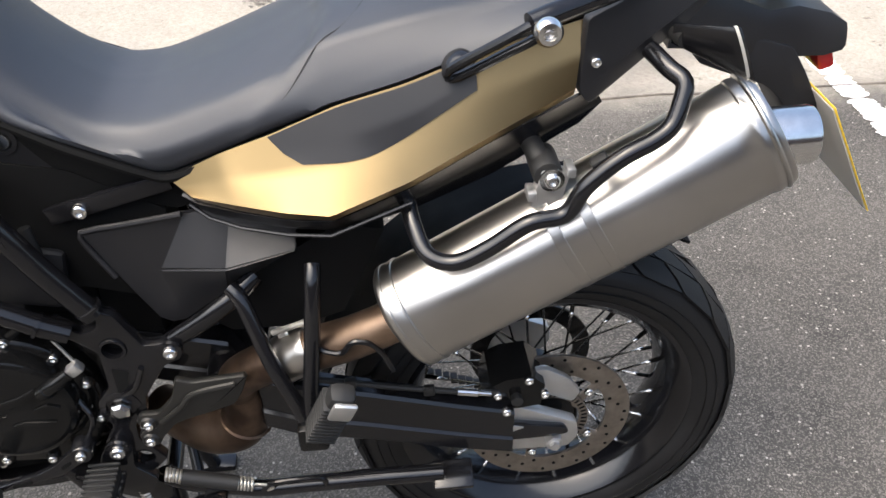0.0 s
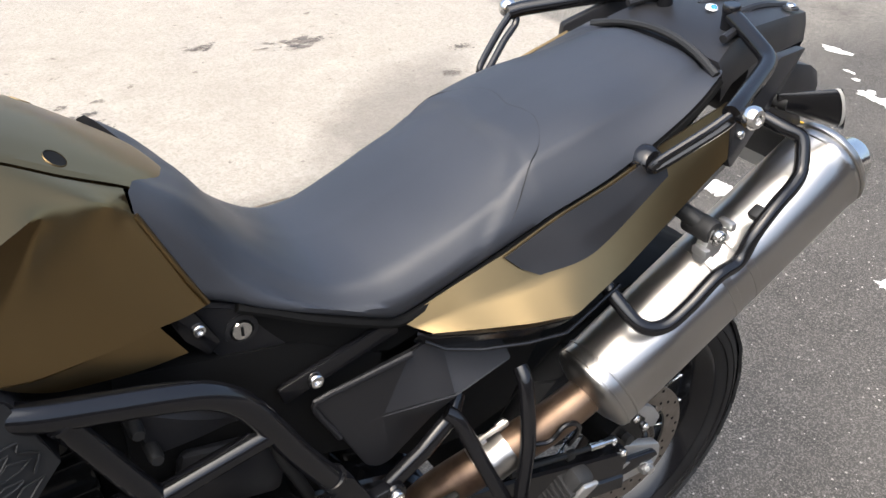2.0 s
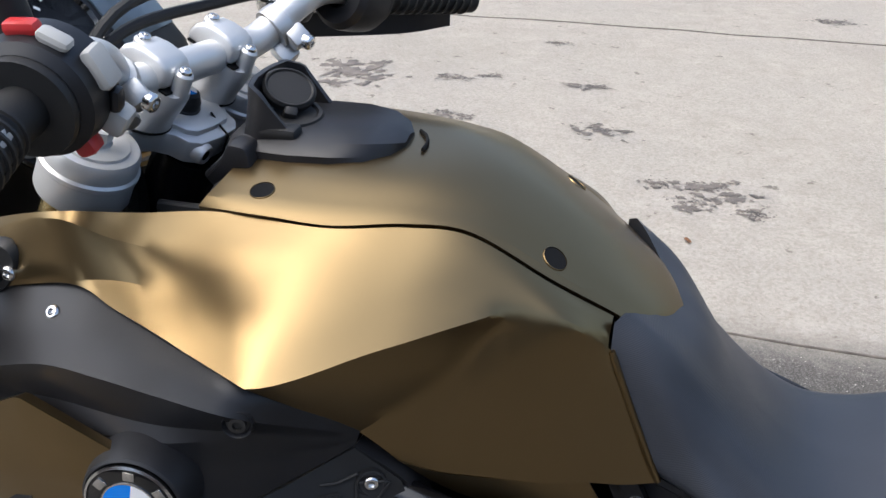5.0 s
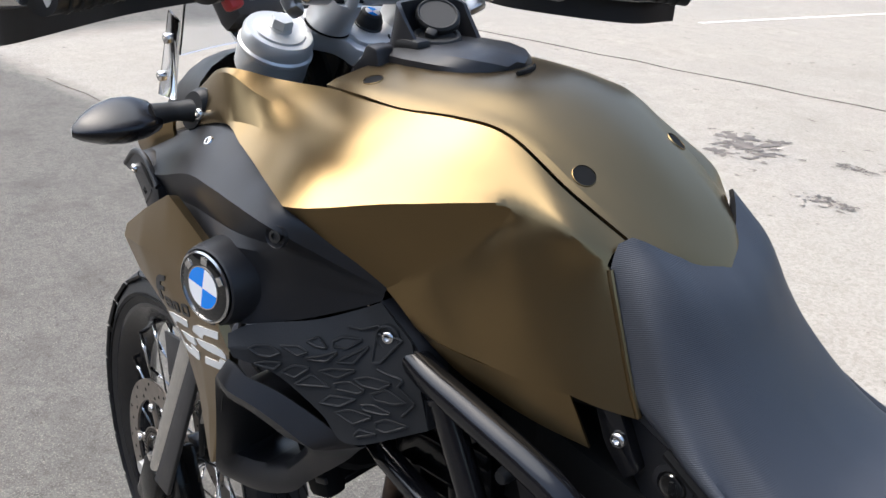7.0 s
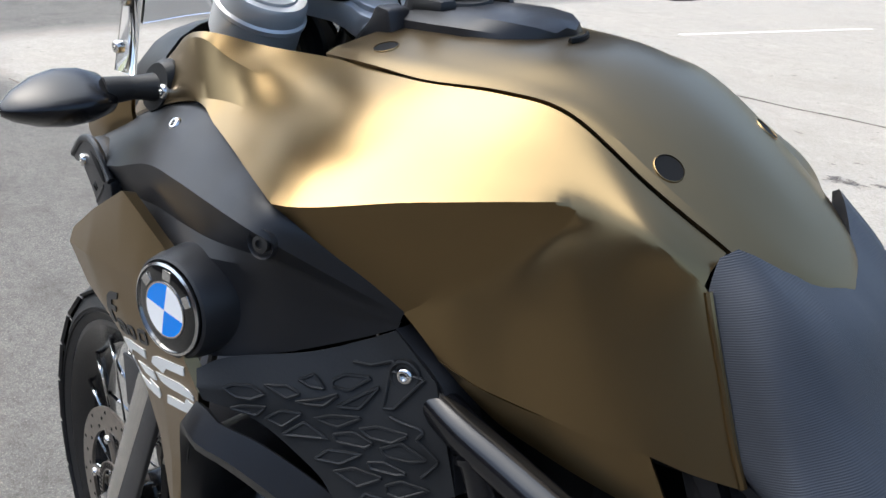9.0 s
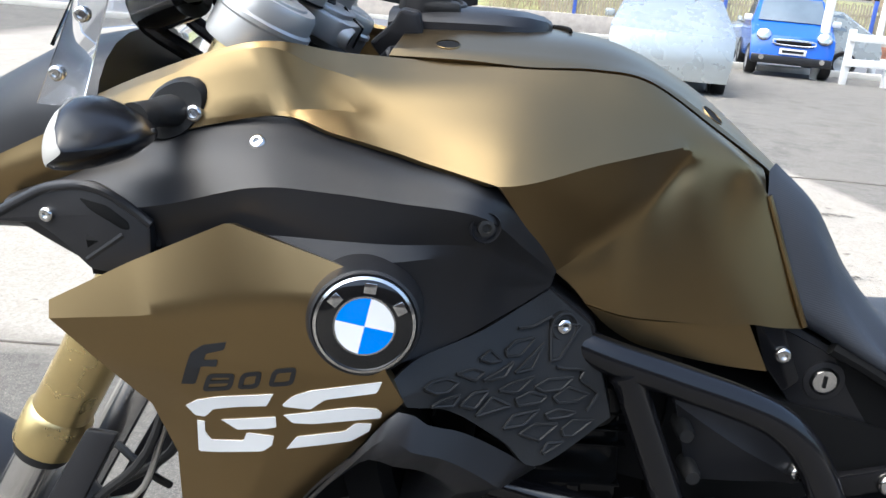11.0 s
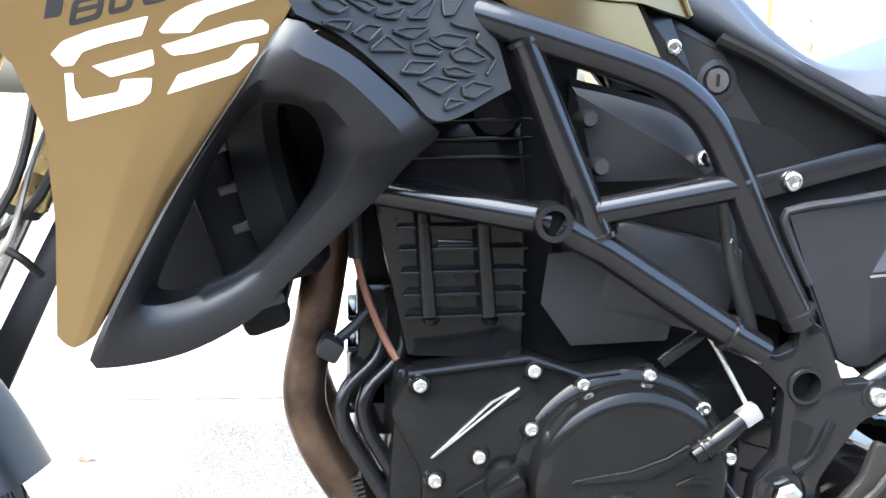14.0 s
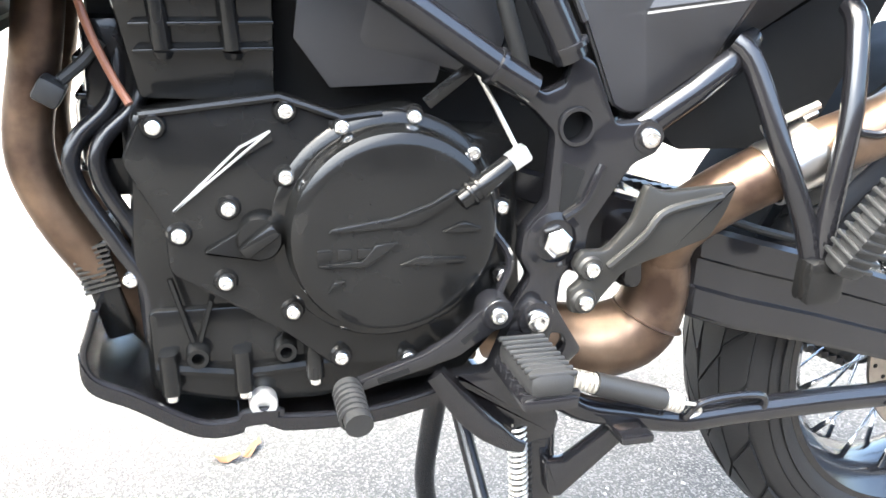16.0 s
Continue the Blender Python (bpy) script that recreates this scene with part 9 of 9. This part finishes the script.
# -- swing arm, caliper, pegs, stands --
def build_chassis():
    for s in (-1, 1):
        loops = []
        for x, y, zc, h, w in ((-0.60, 0.048, 0.530, 0.046, 0.018), (-0.47, 0.050, 0.494, 0.048, 0.018), (-0.425, 0.112, 0.481, 0.049, 0.020), (-0.38, 0.120, 0.469, 0.050, 0.020), (-0.28, 0.121, 0.443, 0.049, 0.018), (-0.15, 0.121, 0.405, 0.047, 0.017), (-0.066, 0.121, 0.383, 0.045, 0.016)):
            loops.append([V(x, s * (y + w * a), zc + h * b) for a, b in ((-1, -0.9), (-0.8, -1), (0.8, -1), (1, -0.9), (1, -0.35), (0.75, -0.28), (0.75, 0.28), (1, 0.35), (1, 0.9), (0.8, 1), (-0.8, 1), (-1, 0.9))])
        arm = part("swing_arm", loft(loops), POWDER, bike, "black box-section swing arm")
        part("axle_end", plate(rounded([(-0.085, 0.428), (-0.060, 0.420), (0.035, 0.376), (0.040, 0.345), (0.025, 0.322), (-0.070, 0.325), (-0.085, 0.345)], 0.008), s * 0.100, s * 0.119, 0.003), ALU, arm, "cast alloy axle carrier")
        part("arm_tip", plate(rounded([(-0.09, 0.40), (0.015, 0.378), (0.022, 0.365), (0.0, 0.360), (-0.09, 0.358)], 0.006), s * 0.118, s * 0.130, 0.003), POWDER, arm)
        part("axle_nut", lathe([(0, 0.020), (0.008, 0.020), (0.0085, 0.014), (0.0135, 0.0135), (0.0145, 0.010), (0.0145, 0), (0, 0)], 6, axis(V(0.0, s * 0.119, 0.345), (0, s, 0))), ALU, arm, "bright axle nut")
        part("adjuster_arrow", plate([(-0.072, 0.396), (-0.050, 0.389), (-0.072, 0.380)], s * 0.131, s * 0.133, 0), ALU, arm)
        bolt(arm, (-0.078, s * 0.137, 0.430), 0.007, (0, s, 0))
    part("swing_bridge", block((0.08, 0.24, 0.07), Matrix.Translation((-0.46, 0, 0.495)), 0.012), POWDER, bike)
    hose = part("brake_hose", sweep([V(-0.43, -0.125, 0.545), V(-0.36, -0.128, 0.522), V(-0.26, -0.130, 0.498), V(-0.16, -0.130, 0.476), V(-0.10, -0.125, 0.462), V(-0.085, -0.11, 0.450)], 0.0045, 10), RUBBER, bike)
    for x, z in ((-0.30, 0.508), (-0.19, 0.482)):
        part("clip", block((0.016, 0.010, 0.016), Matrix.Translation((x, -0.131, z)), 0.002), RUBBER, hose)
    part("union", lathe([(0, 0), (0.006, 0), (0.006, 0.03), (0.004, 0.032), (0.004, 0.05), (0, 0.05)], 12, axis(V(-0.15, -0.130, 0.474), (0.95, 0, -0.2))), CHROME, hose)
    cal = part("rear_caliper", loft([[V(-0.060 + dx, y, 0.440 + dz) for dx, dz in ((-0.050, -0.005), (-0.040, 0.028), (-0.018, 0.040), (0.020, 0.044), (0.040, 0.025), (0.035, -0.015), (-0.02, -0.022))] for y in (-0.122, -0.116, -0.052, -0.045)]), ENGINE, bike, "black rear brake caliper")
    part("caliper_bracket", plate(rounded([(-0.055, 0.470), (-0.015, 0.478), (0.020, 0.455), (0.040, 0.425), (0.030, 0.405), (-0.02, 0.43)], 0.006), -0.092, -0.104, 0.002), ALU, cal, "bare alloy caliper bracket")
    for x, z in ((-0.090, 0.452), (-0.045, 0.478), (-0.020, 0.448)):
        bolt(cal, (x, -0.124, z), 0.007)
    part("pad_pin", lathe([(0, 0), (0.008, 0), (0.009, 0.012), (0, 0.014)], 16, axis(V(-0.062, -0.122, 0.446), (0, -1, 0))), RUBBER, cal)
    # chain and sprocket on the far side
    part("rear_sprocket", ring([(0.104, 0.078), (0.104, 0.083), (0.075, 0.083), (0.075, 0.078)], 42, Matrix.Translation((0, 0, 0.342)) @ Matrix.Rotation(radians(-90), 4, "X")), ENGINE, bike)
    bm = bmesh.new()
    for k in range(46):
        for top in (0, 1):
            a, b = (V(-0.62, 0.08, 0.555), V(-0.01, 0.08, 0.447)) if top else (V(-0.62, 0.08, 0.50), V(-0.01, 0.08, 0.237))
            p = a.lerp(b, k / 45)
            block((0.011, 0.014 if k % 2 else 0.018, 0.009), Matrix.Translation(p), 0, bm)
    tagged(part("chain", bm, MAGNESIUM, bike), kind="stuff")
    # shock absorber
    sh = part("shock", sweep([V(-0.48, 0, 0.48), V(-0.53, 0, 0.78)], 0.022, 16, smooth=False), ENGINE, bike)
    coil = [V(-0.49 - 0.035 * t + 0.034 * math.cos(t * 44), 0.034 * math.sin(t * 44), 0.53 + 0.2 * t) for t in [k / 120 for k in range(121)]]
    part("spring", sweep(coil, 0.006, 8, smooth=False), SATIN, sh)

    for s in (-1, 1):
        # passenger peg bracket of two tubes, peg folded up
        b1 = part("peg_stay", sweep([V(-0.434, s * 0.148, 0.707), V(-0.420, s * 0.160, 0.690), V(-0.394, s * 0.188, 0.614), V(-0.370, s * 0.200, 0.556), V(-0.352, s * 0.206, 0.505)], 0.0105, 16), POWDER, bike, "black tube of the passenger peg bracket")
        part("peg_stay", sweep([V(-0.330, s * 0.160, 0.742), V(-0.331, s * 0.176, 0.724), V(-0.338, s * 0.198, 0.650), V(-0.347, s * 0.205, 0.570), V(-0.350, s * 0.206, 0.505)], 0.0105, 16), POWDER, bike)
        part("peg_joint", block((0.040, 0.026, 0.042), Matrix.Translation((-0.350, s * 0.212, 0.500)), 0.006), ENGINE, b1)
        ax = V(0.055, s * 0.055, 0.160)
        pm = axis(V(-0.345, s * 0.224, 0.505), ax, (1, 0, 0))
        peg = part("passenger_peg", block((0.034, 0.028, 0.135), pm @ Matrix.Translation((0, 0, 0.075)), 0.009), RUBBER, bike, "black rubber passenger peg folded up")
        for k in range(11):
            part("peg_rib", block((0.038, 0.032, 0.0045), pm @ Matrix.Translation((-0.001, 0, 0.022 + k * 0.0095)), 0.0015), RUBBER, peg)
        part("peg_cap", block((0.030, 0.008, 0.040), pm @ Matrix.Translation((0.004, -s * -0.016, 0.118)), 0.004), ALU, peg, "worn metal peg plate")
        # heel guard
        o = [(-0.577, 0.527), (-0.552, 0.527), (-0.530, 0.552), (-0.520, 0.587), (-0.501, 0.579), (-0.475, 0.581), (-0.428, 0.585), (-0.437, 0.557), (-0.450, 0.534), (-0.484, 0.522), (-0.514, 0.513), (-0.533, 0.505), (-0.552, 0.482), (-0.561, 0.466), (-0.582, 0.468), (-0.585, 0.490), (-0.572, 0.500), (-0.584, 0.512)]
        hg = part("heel_guard", plate(rounded(o, 0.006), s * 0.168, s * 0.180, 0.004), GUARD, bike, "dark cast heel guard")
        part("guard_rib", sweep([V(-0.550, s * 0.180, 0.512), V(-0.520, s * 0.183, 0.540), V(-0.500, s * 0.182, 0.562), V(-0.445, s * 0.181, 0.574)], 0.004, 8), GUARD, hg)
        for x, z in ((-0.567, 0.511), (-0.570, 0.480)):
            part("bolt_seat", lathe([(0, 0.004), (0.010, 0.004), (0.0125, 0), (0, 0)], 20, axis(V(x, s * 0.179, z), (0, s, 0))), GUARD, hg)
            bolt(hg, (x, s * 0.184, z), 0.0070, (0, s, 0))
        # rider peg on its bracket
        part("peg_bracket", plate(rounded([(-0.640, 0.462), (-0.616, 0.486), (-0.597, 0.466), (-0.602, 0.430), (-0.575, 0.400), (-0.590, 0.370), (-0.640, 0.380), (-0.690, 0.418), (-0.655, 0.420)], 0.006), s * 0.165, s * 0.182, 0.003), POWDER, bike)
        pg = part("rider_peg", block((0.040, 0.080, 0.022), Matrix.Translation((-0.634, s * 0.232, 0.446)) @ Matrix.Rotation(radians(4 * s), 4, "X"), 0.007), RUBBER, bike, "black ribbed rubber foot peg")
        for k in range(9):
            part("peg_rib", block((0.043, 0.0042, 0.005), Matrix.Translation((-0.634, s * (0.197 + k * 0.0088), 0.4570)) @ Matrix.Rotation(radians(4 * s), 4, "X"), 0.002), RUBBER, pg)
        part("peg_frame", block((0.048, 0.082, 0.012), Matrix.Translation((-0.634, s * 0.232, 0.432)), 0.004), POWDER, pg)
        for k in range(6):
            part("tooth", block((0.050, 0.006, 0.007), Matrix.Translation((-0.634, s * (0.199 + k * 0.0135), 0.438)), 0.001), POWDER, pg)
    # gear lever
    o = [(-0.668, 0.490), (-0.648, 0.488), (-0.646, 0.472), (-0.668, 0.460), (-0.690, 0.444), (-0.716, 0.436), (-0.790, 0.414), (-0.794, 0.423), (-0.722, 0.448), (-0.698, 0.462)]
    lev = part("gear_lever", plate(rounded(o, 0.004), -0.198, -0.188, 0.002), POWDER, bike, "black gear lever")
    # lever slots are near-black plates with the shade of a cut-out painted in
    for o in ([(-0.690, 0.460), (-0.676, 0.470), (-0.674, 0.466), (-0.687, 0.455)], [(-0.762, 0.430), (-0.735, 0.438), (-0.733, 0.433), (-0.760, 0.425)]):
        part("slot", plate(o, -0.1985, -0.187, 0.0), DARK, lev)
    part("lever_hub", lathe([(0, 0.012), (0.013, 0.012), (0.015, 0.009), (0.015, -0.012), (0, -0.012)], 24, axis(V(-0.658, -0.188, 0.481), (0, -1, 0))), POWDER, lev)
    bolt(lev, (-0.658, -0.201, 0.481), 0.0075)
    toe = part("toe_peg", sweep([V(-0.787, -0.198, 0.424), V(-0.785, -0.246, 0.415)], 0.0115, 18, smooth=False), RUBBER, lev, "ribbed rubber toe peg")
    for k in range(6):
        part("rib", ring([(0.0112, -0.0016), (0.0132, -0.001), (0.0132, 0.001), (0.0112, 0.0016)], 18, axis(V(-0.787, -0.205 - k * 0.0062, 0.4225 - 0.0012 * k), (0, -1, -0.2))), RUBBER, toe)
    part("shift_rod", sweep([V(-0.650, -0.175, 0.492), V(-0.640, -0.17, 0.52), V(-0.655, -0.16, 0.545)], 0.004, 8), POWDER, bike)

    # side stand folded up along the bike
    ss = part("side_stand", sweep([V(-0.575, -0.150, 0.372), V(-0.545, -0.152, 0.354), V(-0.500, -0.154, 0.344), V(-0.440, -0.156, 0.332), V(-0.376, -0.158, 0.335), V(-0.260, -0.160, 0.338), V(-0.175, -0.160, 0.337)], 0.0135, 18, n=50), POWDER, bike, "black side stand folded up")
    part("stand_foot", block((0.060, 0.045, 0.012), Matrix.Translation((-0.160, -0.162, 0.332)) @ Matrix.Rotation(radians(20), 4, "X"), 0.004), POWDER, ss)
    part("wire_loop", sweep([V(-0.440, -0.168, 0.340), V(-0.425, -0.172, 0.358), V(-0.385, -0.172, 0.362), V(-0.352, -0.170, 0.356), V(-0.348, -0.166, 0.335)], 0.0042, 10), POWDER, ss)

    def spring(a, b, r, turns, wire, parent, name="return_spring"):
        A, B = V(*a), V(*b)
        mm = axis(A, B - A)
        Lq = (B - A).length
        n = int(turns * 10)
        pts = [mm @ V(r * math.cos(2 * math.pi * turns * k / n), r * math.sin(2 * math.pi * turns * k / n), Lq * k / n) for k in range(n + 1)]
        part(name, sweep(pts, wire, 6, smooth=False), SPRING, parent, "zinc plated coil spring")

    spring((-0.568, -0.172, 0.398), (-0.545, -0.174, 0.391), 0.0085, 5, 0.0021, ss)
    part("spring_sleeve", sweep([V(-0.547, -0.174, 0.392), V(-0.472, -0.174, 0.368)], 0.0115, 16, smooth=False), RUBBER, ss, "black sleeve over the spring")
    spring((-0.474, -0.174, 0.369), (-0.450, -0.172, 0.360), 0.0090, 5, 0.0021, ss)
    part("spring_hook", sweep([V(-0.450, -0.172, 0.360), V(-0.432, -0.172, 0.356), V(-0.424, -0.170, 0.346), V(-0.434, -0.168, 0.340)], 0.0022, 8), SPRING, ss)
    # centre stand down on the ground
    cs = part("centre_stand", sweep([V(-0.585, -0.128, 0.345), V(-0.578, -0.134, 0.250), V(-0.570, -0.152, 0.100), V(-0.560, -0.172, 0.012)], [0.020, 0.018, 0.015, 0.014], 16), POWDER, bike, "black centre stand on the ground")
    part("stand_leg", sweep([V(-0.600, 0.128, 0.345), V(-0.605, 0.134, 0.250), V(-0.615, 0.152, 0.100), V(-0.600, 0.172, 0.012)], [0.016, 0.015, 0.014, 0.014], 16), POWDER, cs)
    part("cross_tube", sweep([V(-0.585, -0.13, 0.30), V(-0.60, 0.13, 0.30)], 0.013, 14, smooth=False), POWDER, cs)
    part("brace", sweep([V(-0.61, 0.12, 0.300), V(-0.575, -0.02, 0.10), V(-0.565, -0.10, 0.03)], 0.010, 12, smooth=False), SATIN, cs)
    for s in (-1, 1):
        x = -0.560 if s < 0 else -0.600
        part("stand_foot", block((0.07, 0.035, 0.014), Matrix.Translation((x + 0.008, s * 0.174, 0.0075)), 0.004), POWDER, cs)
    part("tread_arm", plate(rounded([(-0.585, 0.305), (-0.563, 0.303), (-0.522, 0.333), (-0.512, 0.340), (-0.494, 0.338), (-0.496, 0.326), (-0.566, 0.262), (-0.578, 0.266)], 0.004), -0.165, -0.150, 0.003), POWDER, cs, "foot lever of the stand")
    part("tread_pad", block((0.034, 0.05, 0.010), Matrix.Translation((-0.507, -0.175, 0.341)), 0.003), POWDER, cs)
    spring((-0.612, -0.150, 0.345), (-0.602, -0.152, 0.235), 0.0085, 17, 0.0020, cs)
    part("spring_hook", sweep([V(-0.602, -0.152, 0.237), V(-0.600, -0.154, 0.222), V(-0.592, -0.150, 0.215)], 0.0022, 8), SPRING, cs)
    part("stand_bracket", plate(rounded([(-0.700, 0.408), (-0.660, 0.395), (-0.600, 0.380), (-0.570, 0.350), (-0.575, 0.325), (-0.605, 0.322), (-0.650, 0.345)], 0.006), -0.140, -0.156, 0.003), POWDER, bike)
    part("bump_strap", sweep([V(-0.700, -0.165, 0.412), V(-0.665, -0.170, 0.368), V(-0.630, -0.172, 0.338), V(-0.612, -0.172, 0.330)], [0.010, 0.013, 0.012, 0.006], 10, flat=0.4), POWDER, bike)
    bolt(bike, (-0.655, -0.170, 0.405), 0.008)


build_chassis()


# -- near-black fillers added behind the open frame, standing for its shaded inside --
def build_inside():
    part("engine_gap_filler", block((0.215, 0.14, 0.28), Matrix.Translation((-0.728, 0, 0.715)), 0.02), DARK, bike, "near-black filler behind the cylinder")
    part("pivot_gap_filler", block((0.11, 0.12, 0.17), Matrix.Translation((-0.605, 0, 0.605)), 0.02), DARK, bike)
    part("front_clutter", block((0.045, 0.10, 0.15), Matrix.Translation((-0.962, -0.03, 0.635)), 0.008), ENGINE, bike)
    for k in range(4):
        part("clutter_fin", block((0.012, 0.09, 0.006), Matrix.Translation((-0.986, -0.03, 0.585 + 0.03 * k)), 0.002), ENGINE, bike)
    part("front_gap_filler", block((0.075, 0.12, 0.27), Matrix.Translation((-0.944, 0, 0.770)), 0.01), DARK, bike)
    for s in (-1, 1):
        part("pad_gap_filler", plate([(-0.91, 0.80), (-0.80, 0.78), (-0.79, 0.92), (-0.84, 0.965), (-0.89, 0.985), (-0.93, 0.95)], s * 0.098, s * 0.090, 0.002), DARK, bike)


build_inside()
